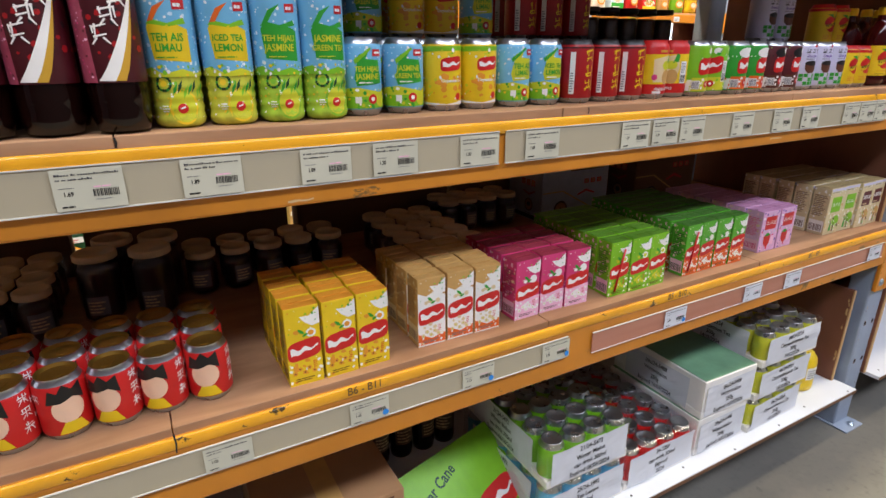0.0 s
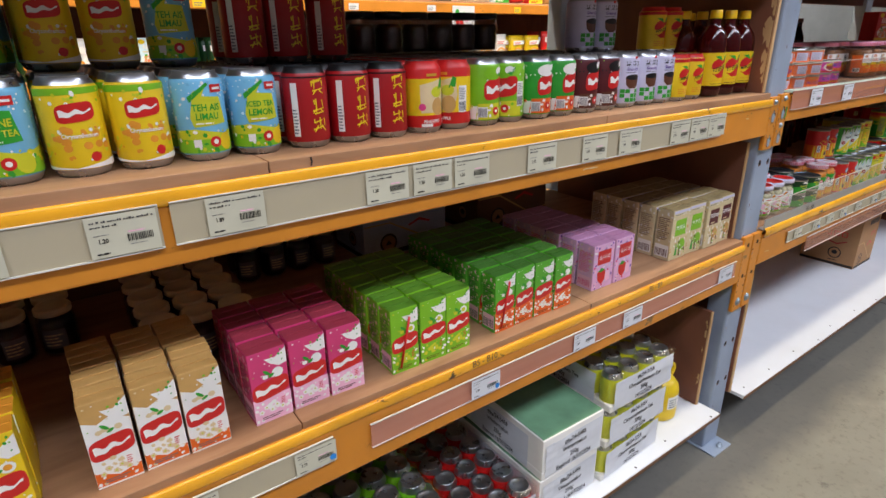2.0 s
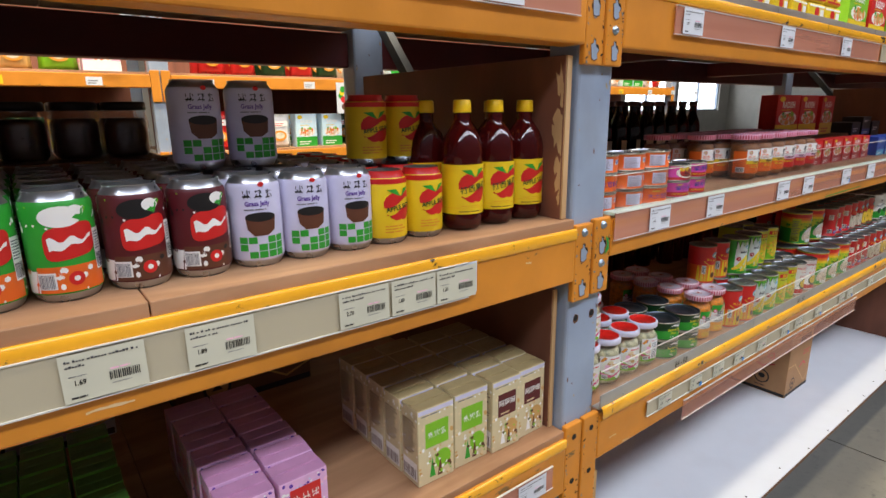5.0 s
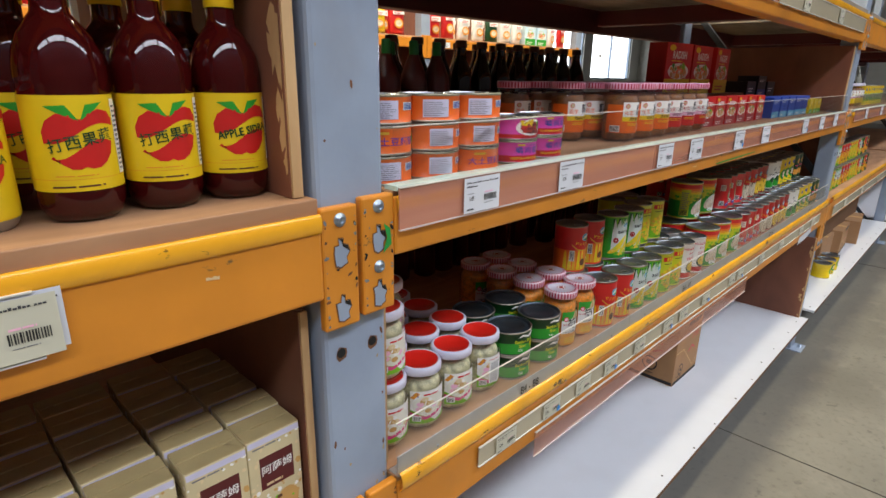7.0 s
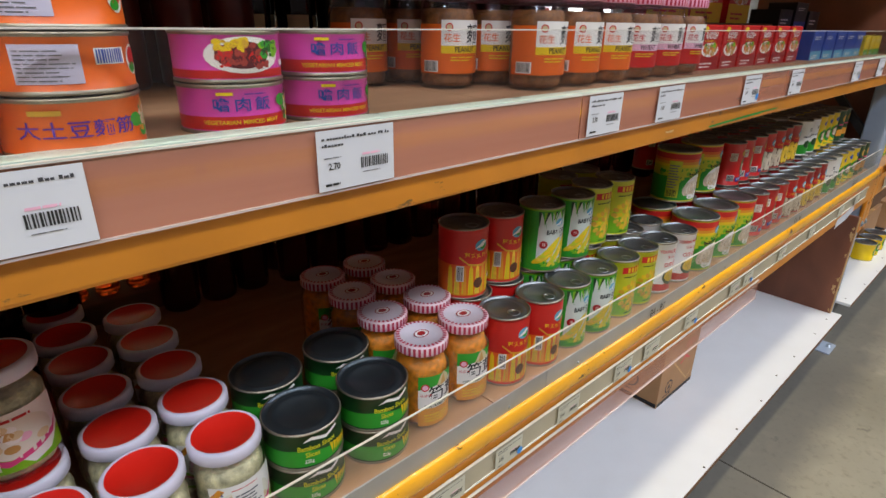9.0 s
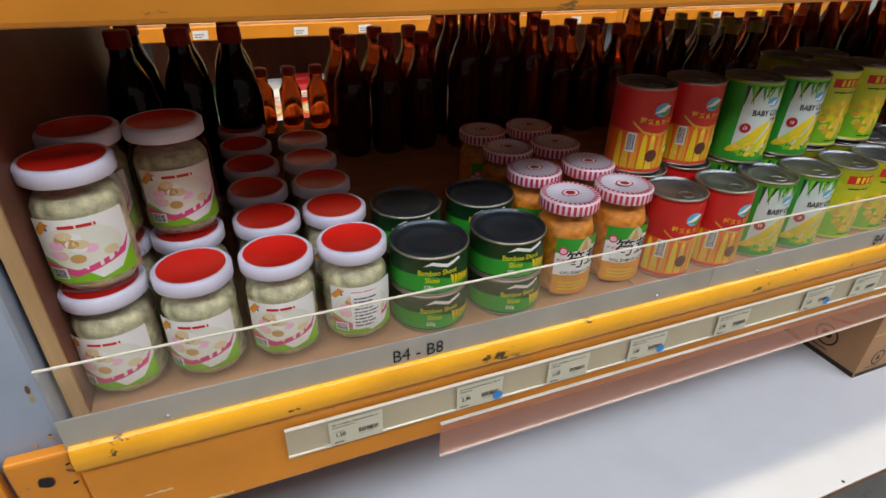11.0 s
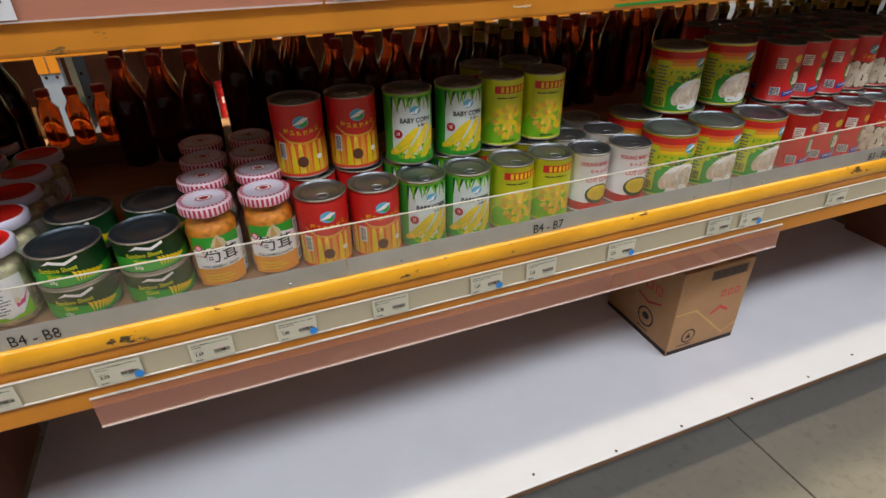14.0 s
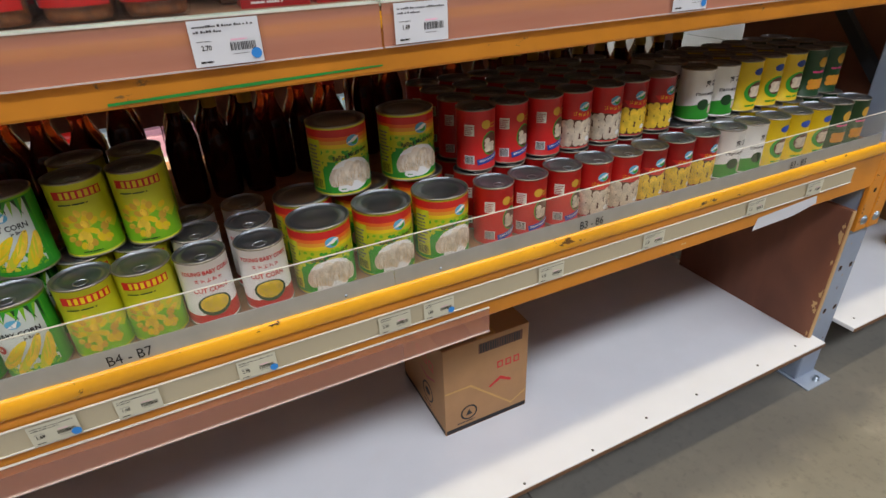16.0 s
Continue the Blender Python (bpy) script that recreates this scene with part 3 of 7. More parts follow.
def beam(i, z0, z1, front=True, colour=None, lip=True):
    """A box beam between two uprights, with its end plates."""
    xa, xb = U[i], U[i + 1]
    b = thing("rack_beam", pose(0, 0, 0), "scuffed orange steel rack beam with bolted end plates" if front else "dark red steel rack beam at the rear", "rack beam", "rack beams")
    if front:
        bm = box(xa + 0.052, FACE, z0, xb - 0.052, FACE + 0.05, z1, 0.004)
        part("box_section", bm, ORANGE, b)
        if lip:
            lp = bmesh.new()
            n, prev = 10, None
            zc, hh, out = (z1 - 0.009, 0.011, 0.005) if lip is True else lip
            for k in range(n + 1):
                a = math.pi * k / n
                ring = [lp.verts.new((x, FACE + 0.0005 - out * math.sin(a) ** 0.7, zc - hh * math.cos(a))) for x in (xa + 0.054, xb - 0.054)]
                if prev:
                    lp.faces.new((prev[0], prev[1], ring[1], ring[0]))
                prev = ring
            part("rounded_lip", lp, LIP, b, smooth=True)
        low = z1 < 0.9
        for xp, sd in ((xa, 1), (xb, -1)):
            connector(b, xp, 0.798 if low else z1 + 0.006, sd, 0.25 if low else 0.147, low)
    else:
        part("box_section", box(xa + 0.052, BACK - 0.05, z0, xb - 0.052, BACK, z1, 0.004), colour or REDBEAM, b)
    return b


def board(name, i, z1, th, mat, y0=0.762, y1=BACK - 0.01, label="", x0=None, x1=None):
    xa = U[i] + 0.05 if x0 is None else x0
    xb = U[i + 1] - 0.05 if x1 is None else x1
    return tagged(part(name, box(xa, y0, z1 - th, xb, y1, z1, 0.0015), mat), label, "shelf board", "shelf boards")


LOW, UPP = (0.788, 0.800, 0.795), (1.218, 1.2125, 1.218)
for i in range(4):
    k = min(i, 2)
    beam(i, LOW[k] - (0.138 if i == 0 else 0.117), LOW[k] - 0.014, lip=True if i == 0 else (0.7905, 0.0155, 0.009))
    beam(i, (1.102, 1.132, 1.132, 1.132)[i], (1.201, 1.206, 1.206, 1.206)[i])
    beam(i, 1.515, 1.625)
    for zb in (LOW[k] - 0.12, 1.11, 1.53):
        beam(i, zb, zb + 0.09, False)
    # boards come in lengths, with tight joints between them
    for zt, th in ((LOW[k], 0.018), (UPP[k], 0.018), (1.645, 0.018)):
        cuts = [U[i] + 0.05, U[i] + 0.67, U[i] + 1.38, U[i] + 2.09, U[i + 1] - 0.05]
        for a, b in zip(cuts, cuts[1:]):
            board("shelf_board", i, zt, th, BOARD if zt < 1.5 else UNDER, label="brown chipboard shelf board on the beams" if zt < 1.5 else "grey-brown chipboard top shelf board", x0=a + 0.0008, x1=b - 0.0008)
    # dark cross supports under the upper boards
    for sx in (0.75, 1.9):
        for zt in (1.19, 1.615):
            s = part("cross_support", box(U[i] + sx, FACE + 0.052, zt - 0.06, U[i] + sx + 0.05, BACK - 0.052, zt, 0.003), REDBEAM)
            tagged(s, "dark red steel cross support under the shelf", "shelf support", "shelf supports")

# low white decks with nailed front edge
DECK = 0.7195
NAIL = paint("dull_nail", "55524c", 0.5, 0.5, 0.2)
for i in range(4):
    xa, xb = U[i] + (0.075 if i else 0.05), U[i + 1] - (0.08 if i == 0 else 0.062)
    d = thing("base_deck", pose(0, 0, 0), "white laminated base deck board with nailed front edge", "deck board", "deck boards")
    part("panel", box(xa, DECK, 0.186, xb, BACK, 0.2, 0.002), WHITE, d)
    part("front_edge", box(xa, DECK - 0.0018, 0.1855, xb, DECK - 0.0002, 0.1965), DARKCARD, d)
    nx = xa + 0.05
    while nx < xb:
        n = revolve([(0.0032, 0), (0.0035, 0.0008), (0, 0.0012)], 8, cx=nx, cy=random.choice((0.749, 0.747, 0.73)) + random.uniform(-0.003, 0.003))
        bmesh.ops.translate(n, verts=n.verts, vec=(0, 0, 0.2))
        part("nail", n, NAIL, d, "dull steel nail head")
        nx += random.uniform(0.16, 0.24)
    for bx in (xa + 0.3, (xa + xb) / 2, xb - 0.35):
        s = part("support_block", box(bx, 0.95, 0, bx + 0.09, BACK - 0.05, 0.186, 0.003), DARKCARD, d)


def side_panel(x, y0, y1, z0, z1, th=0.014):
    p = thing("side_panel", pose(x, 0, 0), "brown plywood divider panel with chipped front edge", "side panel", "side panels")
    part("sheet", box(0, y0 + 0.004, z0, th, y1, z1, 0.001), PLY, p)
    part("raw_edge", box(0.001, y0, z0 + 0.001, th - 0.001, y0 + 0.0035, z1 - 0.001), PLYEDGE, p)
    return p


def veneer_chips(panel, y0, z0, z1, n, seed, size=0.012):
    """Pale chips along the front edge of a divider, on its left face."""
    rnd = random.Random(seed)
    for k in range(n):
        bm = bmesh.new()
        zc, yc, q = rnd.uniform(z0, z1), y0 + abs(rnd.gauss(0.0, 0.006)), size * rnd.uniform(0.3, 1.1)
        vs = []
        for i in range(13):
            an = 2 * math.pi * i / 13
            q2 = q * rnd.uniform(0.35, 1.3)
            vs.append(bm.verts.new((-0.0006 - 0.00005 * k, max(y0, yc + 0.7 * q2 * math.cos(an)), zc + 1.8 * q2 * math.sin(an))))
        bm.faces.new(vs[::-1])
        part("chip", bm, PLYEDGE, panel, "pale chipped veneer")


# worn veneer patches on the edge of the upper divider
sp = side_panel(2.1225, 0.775, 1.46, 1.2185, 1.5)
veneer_chips(sp, 0.78, 1.23, 1.47, 12, 7, 0.02)
side_panel(2.1285, 0.79, 1.5, 0.7885, 1.08, 0.012)
veneer_chips(side_panel(2.09, 0.79, 1.5, 0.2005, 0.55), 0.795, 0.21, 0.53, 6, 4, 0.009)
side_panel(2.246, 0.79, 1.5, 0.8005, 1.11)
side_panel(2.246, 0.76, 1.3, 0.2005, 0.65)
veneer_chips(side_panel(4.93, 0.755, 1.25, 0.2005, 0.62), 0.76, 0.21, 0.58, 9, 3, 0.009)
side_panel(4.95, 0.775, 1.3, 1.2185, 1.5)
side_panel(5.075, 0.78, 1.3, 0.7955, 1.1)


# ---- kinds of goods ----
def jit(x, y, z, turn=4.0, rnd=random):
    return pose(x, y, z, 0, 0, rnd.uniform(-turn, turn))


def spread(make, spots, turn=5.0):
    """Builds one thing and copies it to all the spots (x, y, z)."""
    first = make(jit(*spots[0], turn))
    for s in spots[1:]:
        copy_thing(first, jit(*s, turn))
    return first


def rows(xs, y, z, n, pitch):
    return [(x + random.uniform(-0.002, 0.002), y + pitch * k + random.uniform(-0.002, 0.002), z) for k in range(n) for x in xs]


def drink_can(m, label, group, body, draw, r=0.0335, h=0.118, top=None, rim=None, squash=1.0):
    c = thing("drink_can", m, label, "drink can", group)
    prof = [(0, 0.004), (r - 0.011, 0.004), (r - 0.007, 0.0), (r - 0.004, 0.003), (r - 0.0008, 0.010), (r, 0.013), (r, h - 0.015), (r - 0.002, h - 0.010), (r - 0.0065, h - 0.003), (r - 0.006, h)]
    part("body", revolve(prof, 26, mids=[1, 1, 1, 1, 0, 0, 0, 2, 2]), [body, TIN, rim or TIN], c)
    lid = revolve([(r - 0.006, h), (r - 0.0075, h), (r - 0.009, h - 0.005), (r - 0.012, h - 0.0045), (0, h - 0.0042)], 26)
    lo = part("lid", lid, top or TIN, c)
    tab = box(-0.007, -0.014, h - 0.0038, 0.007, 0.008, h - 0.0026, 0.0005)
    part("ring_pull", tab, GOLDTAB if top else TIN, lo)
    if draw:
        a = Art()
        draw(a, r, h)
        bmesh.ops.scale(a.bm, vec=(1, squash, 1), verts=a.bm.verts)
        a.wrap("print", r, c)
    return c


def food_can(m, label, group, body, draw, r=0.0375, h=0.112, lid=None, pull=True):
    c = thing("food_tin", m, label, "food tin", group)
    prof = [(0, 0.003), (r - 0.003, 0.003), (r - 0.001, 0), (r + 0.0005, 0.0008), (r + 0.0005, 0.0022), (r - 0.0006, 0.0032), (r - 0.0006, h - 0.0032), (r + 0.0005, h - 0.0022), (r + 0.0005, h - 0.0008), (r - 0.0012, h)]
    part("body", revolve(prof, 28, mids=[1, 1, 1, 1, 1, 0, 1, 1, 1]), [body, TINRIM], c)
    q = [(r - 0.0012, h), (r - 0.003, h - 0.004), (r * 0.82, h - 0.004), (r * 0.79, h - 0.003), (r * 0.62, h - 0.0032), (r * 0.6, h - 0.0042), (0, h - 0.0042)]
    lo = part("lid", revolve(q, 28), lid or TINLID, c)
    if pull:
        pl = revolve([(0.008, 0), (0.010, 0.001), (0.008, 0.0015)], 14)
        bmesh.ops.translate(pl, verts=pl.verts, vec=(0, -r * 0.45, h - 0.0032))
        part("ring_pull", pl, TIN, lo)
    if draw:
        a = Art()
        draw(a, r - 0.0006, h)
        if h < 0.05:
            bmesh.ops.scale(a.bm, vec=(1, h / 0.046, 1), verts=a.bm.verts)
        a.wrap("paper_label", r - 0.0006, c)
    return c


def jar(m, label, group, fill, lidm, toplid, draw, r=0.037, h=0.122, stripes=False):
    c = thing("food_jar", m, label, "food jar", group)
    lh = 0.014
    prof = [(0, 0.002), (r - 0.006, 0), (r - 0.001, 0.004), (r, 0.01), (r, h - 0.034), (r - 0.002, h - 0.026), (r - 0.0045, h - lh - 0.004), (r - 0.0045, h - lh)]
    part("glass", revolve(prof, 26), JARGLASS, c)
    n = 11
    fp = [(0, 0.004), (r - 0.007, 0.004)] + [(r - 0.003, 0.010 + (h - 0.046) * k / n) for k in range(n + 1)] + [(r - 0.007, h - 0.027), (0, h - 0.026)]
    fb = revolve(fp, 36)
    for v in fb.verts:
        q = 1 - 0.10 * max(0.0, noise.noise(v.co * 85)) - 0.05 * abs(noise.noise(v.co * 190))
        v.co.x, v.co.y = v.co.x * q, v.co.y * q
    part("contents", fb, fill, c)
    lr = r - 0.0015
    lid = revolve([(lr - 0.001, h - lh), (lr, h - lh + 0.001), (lr, h - 0.002), (lr - 0.002, h), (lr - 0.005, h), (lr - 0.006, h - 0.0012), (0, h - 0.0012)], 36, mids=[0, 0, 0, 0, 1, 1])
    lo = part("lid", lid, [lidm, toplid], c)
    if stripes:
        a = Art()
        n = 34
        for k in range(n):
            u = 2 * math.pi * lr * (k / n - 0.5)
            a.rect(u, h - lh + 0.001, u + math.pi * lr / n, h - 0.0015, STRIPE, 1)
        a.wrap("stripe", lr, lo, "red stripes on the lid")
        a = Art()
        for k in range(n):
            a0, a1 = 2 * math.pi * (k / n - 0.5), 2 * math.pi * (k / n - 0.5 + 0.5 / n)
            a.poly([((lr - d) * math.sin(q), -(lr - d) * math.cos(q)) for d, q in ((0.0022, a0), (0.0022, a1), (0.0072, a1), (0.0072, a0))], STRIPE, 1)
        for rr, mm, ly in ((0.011, DEEPRED, 1.5), (0.0095, WHITEP, 1.8), (0.006, DEEPRED, 2.1)):
            a.ell(0, 0, rr, rr * 0.8, mm, ly, 18)
        for v in a.bm.verts:
            v.co.z = h + 0.0002 + 0.0002 * v.co.z
        part("lid_print", a.bm, a.mats, lo, "red stripes and ring on the lid top")
    if draw:
        a = Art()
        draw(a, r, h)
        a.wrap("paper_label", r, c)
    return c


def bottle(m, name, label, group, prof, body, capm, draw, r, z0cap, rcap=0.0145, hcap=0.02, seg=28, zoff=0.0):
    c = thing(name, m, label, "bottle", group)
    many = isinstance(body, tuple)
    part("body", revolve(prof, seg, mids=[0] * (len(prof) - 4) + [1] * 3 if many else None), body, c)
    cp = [(rcap, z0cap), (rcap + 0.0005, z0cap + 0.001), (rcap, z0cap + hcap - 0.002), (rcap - 0.002, z0cap + hcap), (0, z0cap + hcap)]
    part("cap", revolve(cp, 18), capm, c)
    if draw:
        a = Art()
        draw(a, r)
        a.wrap("label", r, c, zoff=zoff)
    return c


def carton_drink(m, label, group, w, d, h, body, draw, side=None, straw=False, topm=None):
    """A drink brick with folded top; draws on its front face."""
    c = thing("drink_carton", m, label, "drink carton", group)
    cb = box(-w / 2, 0, 0, w / 2, d, h, 0.0018)
    # upward faces take topm, a darker tone with shade painted in
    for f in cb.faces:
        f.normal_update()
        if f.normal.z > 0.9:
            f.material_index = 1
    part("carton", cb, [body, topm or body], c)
    fold = box(-w / 2 + 0.002, d * 0.44, h, w / 2 - 0.002, d * 0.56, h + 0.0022, 0.0006)
    for sx in (-1, 1):
        vs = [fold.verts.new(p) for p in ((sx * w * 0.49, d * 0.06, h + 0.0006), (sx * w * 0.49, d * 0.94, h + 0.0006), (sx * w * 0.22, d * 0.5, h + 0.002))]
        fold.faces.new(vs if sx < 0 else vs[::-1])
    bmesh.ops.recalc_face_normals(fold, faces=fold.faces)
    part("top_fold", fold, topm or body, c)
    a = Art()
    draw(a, w, h)
    a.lay("print", c, 0)
    if side:
        a = Art()
        side(a, d, h)
        a.lay("side_print", c, d / 2, turn=-90, x=-w / 2)
    if straw:
        s = revolve([(0, 0), (0.0022, 0), (0.0022, h * 0.78), (0, h * 0.78)], 8)
        for v in s.verts:
            v.co = Matrix.Rotation(radians(12), 4, "Y") @ v.co + Vector((-0.012, -0.0035, 0.012))
        part("straw", s, RED, c, "red drinking straw in clear film")
    return c


# ---- prints of the drinks ----
def tea(words, swoosh, words_at=0.055):
    def draw(a, r, h):
        w = math.pi * r
        a.rect(-w, 0.012, w, 0.036, LIME, 1)
        a.dots(-w * 0.7, 0.045, w * 0.7, 0.104, 120, (PALE, WHITEP, SKY), 0.0016, 1.1, 4)
        a.dots(-w * 0.7, 0.012, w * 0.7, 0.042, 60, (LEMON, YEL, GREEN, WHITEP), 0.0022, 1.6, 6)
        a.poly([(-w, 0.036), (-0.02, 0.044), (0.02, 0.036), (w, 0.05), (w, 0.03), (-w, 0.03)], LEMON, 1.4)
        a.poly([(-0.024, 0.058), (-0.016, 0.092), (0.0, 0.098), (-0.006, 0.086), (0.018, 0.084), (0.024, 0.05), (-0.02, 0.046)], swoosh, 2)
        a.poly([(-0.022, 0.078), (0.004, 0.1), (0.002, 0.103), (-0.024, 0.085)], GREEN if swoosh is not GREEN else LIME, 2.3)
        a.rect(0.006, 0.09, 0.024, 0.1, RED, 3)
        a.rect(0.009, 0.0935, 0.021, 0.0965, WHITEP, 4)
        for k, t in enumerate(words):
            a.word(-0.002, 0.071 - 0.0115 * k, 0.0122 if len(t) < 8 else 0.0106, t, GREEN if swoosh is not GREEN else LEMON, 4)
        a.lines(-0.017, 0.05, 0.014, 0.054, 1, WHITEP, 4)
        a.ell(0.004, 0.026, 0.0075, 0.0075, RED, 3, 14)
        a.ell(0.004, 0.026, 0.0035, 0.0035, WHITEP, 4, 8)
        a.ell(0.021, 0.025, 0.011, 0.012, YEL if swoosh is not GREEN else LEMON, 2.5, 16)
        a.rect(-0.024, 0.02, -0.014, 0.03, WHITEP, 2.5)
    return draw


def chrys(a, r, h):
    w = math.pi * r
    a.badge(0.0, 0.075, 0.042, 0.022, tilt=0.1)
    a.dots(-w * 0.7, 0.02, w * 0.7, 0.06, 50, (AMBER, WHITEP, LEMON), 0.0025, 1.2, 7)
    a.dots(-w * 0.7, 0.085, w * 0.7, 0.104, 30, (LIME, WHITEP, LEMON), 0.002, 1.2, 8)
    a.poly([(-w, 0.02), (-0.01, 0.012), (w, 0.03), (w, 0.011), (-w, 0.011)], WHITEP, 1)
    for k in range(9):
        a.ell(random.uniform(-0.028, 0.03), random.uniform(0.034, 0.058), 0.005, 0.0045, AMBER, 1.6 + 0.02 * k, 10)
    a.word(0, 0.05, 0.007, "Chrysanthemum", WHITEP, 3)
    a.poly([(-w, 0.095), (w, 0.1), (w, 0.106), (-w, 0.104)], LIME, 1)
    a.ell(0.012, 0.024, 0.006, 0.006, RED, 3, 12)


def herbal(a, r, h):
    w = math.pi * r
    for k, s in enumerate((1, 2, 3)):
        a.glyph(0.004, 0.088 - 0.027 * k, 0.022, YEL, 2, 40 + s, 0.12)
    a.rect(-0.036, 0.018, -0.026, 0.095, WHITEP, 1)
    a.lines(-0.035, 0.022, -0.027, 0.06, 8, GREYINK, 2)
    a.rect(-w, 0.1015, w, 0.1035, BLACK, 1)


def pineapple(a, r, h):
    w = math.pi * r
    a.rect(-w, 0.03, w, 0.09, YEL, 1)
    a.poly([(-0.02, 0.034), (-0.022, 0.08), (0.024, 0.09), (0.028, 0.06), (0.02, 0.034)], CREAM, 1.5)
    a.ell(0.012, 0.044, 0.013, 0.015, TAN, 2)
    a.ell(0.01, 0.068, 0.012, 0.009, LEMON, 2.2)
    a.poly([(0.012, 0.072), (0.02, 0.092), (0.026, 0.088), (0.024, 0.074)], GREEN, 2.5)
    a.ell(-0.018, 0.044, 0.006, 0.006, PINK, 3, 12)
    a.rect(-0.01, 0.0935, 0.01, 0.098, GOLD, 2)
    a.word(0, 0.0195, 0.008, "PINEAPPLE", WHITEP, 3)
    a.rect(-0.02, 0.011, 0.0, 0.016, WHITEP, 3)
    side_code(a)


def winter(lower, scoop):
    def draw(a, r, h):
        w = math.pi * r
        a.poly([(-0.03, 0.04), (0.04, 0.04), (0.04, 0.012), (-0.034, 0.012)], lower, 1)
        a.poly([(-w, 0.03), (-0.03, 0.036), (-0.03, 0.012), (-w, 0.012)], WHITEP, 1)
        a.badge(0.006, 0.062, 0.05, 0.036, tilt=0.14)
        a.dots(-w * 0.7, 0.012, w * 0.7, 0.04, 40, (lower, scoop, WHITEP), 0.0026, 1.4, 3)
        a.dots(-w * 0.7, 0.08, w * 0.7, 0.104, 40, (WHITEP, LIME, scoop), 0.002, 1.4, 4)
        a.ell(0.0, 0.092, 0.02, 0.011, scoop, 2)
        a.ell(0.014, 0.096, 0.009, 0.007, WHITEP, 2.2)
        a.poly([(0.01, 0.09), (0.026, 0.102), (0.018, 0.086)], GREEN, 2.4)
        a.ell(0.006, 0.026, 0.0075, 0.0075, RED, 3, 14)
        a.ell(0.006, 0.026, 0.003, 0.003, WHITEP, 4, 8)
        a.rect(-0.03, 0.016, -0.012, 0.034, WHITEP, 2)
        a.code(-0.029, 0.017, -0.013, 0.032, GREYINK, 3)
        side_code(a)
    return draw


def grass_jelly(a, r, h):
    w = math.pi * r
    for i in range(5):
        for k in range(3):
            if (i * 7 + k * 3) % 5:
                a.rect(-0.03 + 0.012 * i, 0.013 + 0.0095 * k, -0.0195 + 0.012 * i, 0.0215 + 0.0095 * k, GREEN, 1)
    a.poly([(-0.02, 0.066), (0.018, 0.066), (0.016, 0.048), (0.006, 0.042), (-0.01, 0.042), (-0.018, 0.05)], BROWN, 2)
    a.ell(-0.001, 0.066, 0.019, 0.006, BLACK, 2.3)
    a.word(-0.004, 0.083, 0.0085, "Grass Jelly", PURPLE, 3)
    for k in range(3):
        a.glyph(-0.016 + 0.014 * k, 0.095, 0.011, BLACK, 2, 60 + k)
    a.lines(-0.02, 0.075, 0.018, 0.078, 1, GREYINK, 3)
    a.ell(0.002, 0.107, 0.004, 0.003, RED, 2, 10)


def apple(a, u, v, s, lay=2, tongue=True):
    """A red apple split by a lettered band, with green leaves."""
    def wave(t):
        return 0.2 * math.sin(t * 2.6 + 0.3) + 0.12 * t
    n, up, low = 14, [], []
    for k in range(n + 1):
        t = -1 + 2 * k / n
        up.append((u + s * t, v + s * (0.14 + wave(t))))
        low.append((u + s * t * 0.88, v + s * (-0.32 + wave(t))))
    top = [(u + s * t, v + s * z) for t, z in ((1.02, 0.5), (0.86, 0.74), (0.55, 0.82), (0.25, 0.7), (0.0, 0.54), (-0.25, 0.66), (-0.55, 0.72), (-0.86, 0.52), (-1.02, 0.2))]
    bot = [(u + s * t, v + s * z) for t, z in ((0.8, -0.5), (0.6, -0.75), (0.38, -0.9), (0.15, -0.92), (0.0, -0.85), (-0.15, -0.92), (-0.38, -0.9), (-0.6, -0.75), (-0.8, -0.52))]
    a.poly(up + top, RED, lay)
    a.poly(low + bot, RED, lay)
    a.poly([(u - s * 0.02, v + s * 0.5), (u - s * 0.3, v + s * 0.95), (u - s * 0.85, v + s * 0.92), (u - s * 0.5, v + s * 0.72)], GREEN, lay + 0.4)
    a.poly([(u + s * 0.02, v + s * 0.5), (u + s * 0.2, v + s * 0.95), (u + s * 0.7, v + s * 1.02), (u + s * 0.45, v + s * 0.8)], GREEN, lay + 0.4)


def sidra_label(chinese):
    def draw(a, r):
        w = math.pi * r
        a.rect(-w, 0.055, w, 0.135, YEL, 1)
        apple(a, 0, 0.1, 0.0285)
        if chinese:
            for k, t in enumerate(("\u6253", "\u897f", "\u679c", "\u860b")):
                a.word(-0.02 + 0.0128 * k, 0.0935 + 0.0024 * k, 0.0125, t, DKGREEN, 4, 0.14)
        else:
            a.word(0.001, 0.0972, 0.0112, "APPLE SIDRA", DKGREEN, 4, 0.16)
        a.rect(-w, 0.0652, w, 0.0656, AMBER, 2)
        a.lines(-0.028, 0.0585, 0.03, 0.0615, 1, BROWN, 2, 0.5)
        a.lines(-0.024, 0.068, 0.022, 0.0695, 1, AMBER, 2, 0.6)
        a.rect(0.031, 0.066, 0.042, 0.131, WHITEP, 2)
        a.lines(0.032, 0.07, 0.041, 0.128, 14, GREYINK, 3)
    return draw


def sidra_can(a, r, h):
    w = math.pi * r
    a.rect(-w, 0.098, w, 0.106, RED, 1)
    apple(a, 0.006, 0.064, 0.027)
    a.word(0.007, 0.0605, 0.0105, "APPLE SIDRA", DKGREEN, 4, 0.16)
    a.lines(-0.02, 0.02, 0.022, 0.034, 3, AMBER, 2)


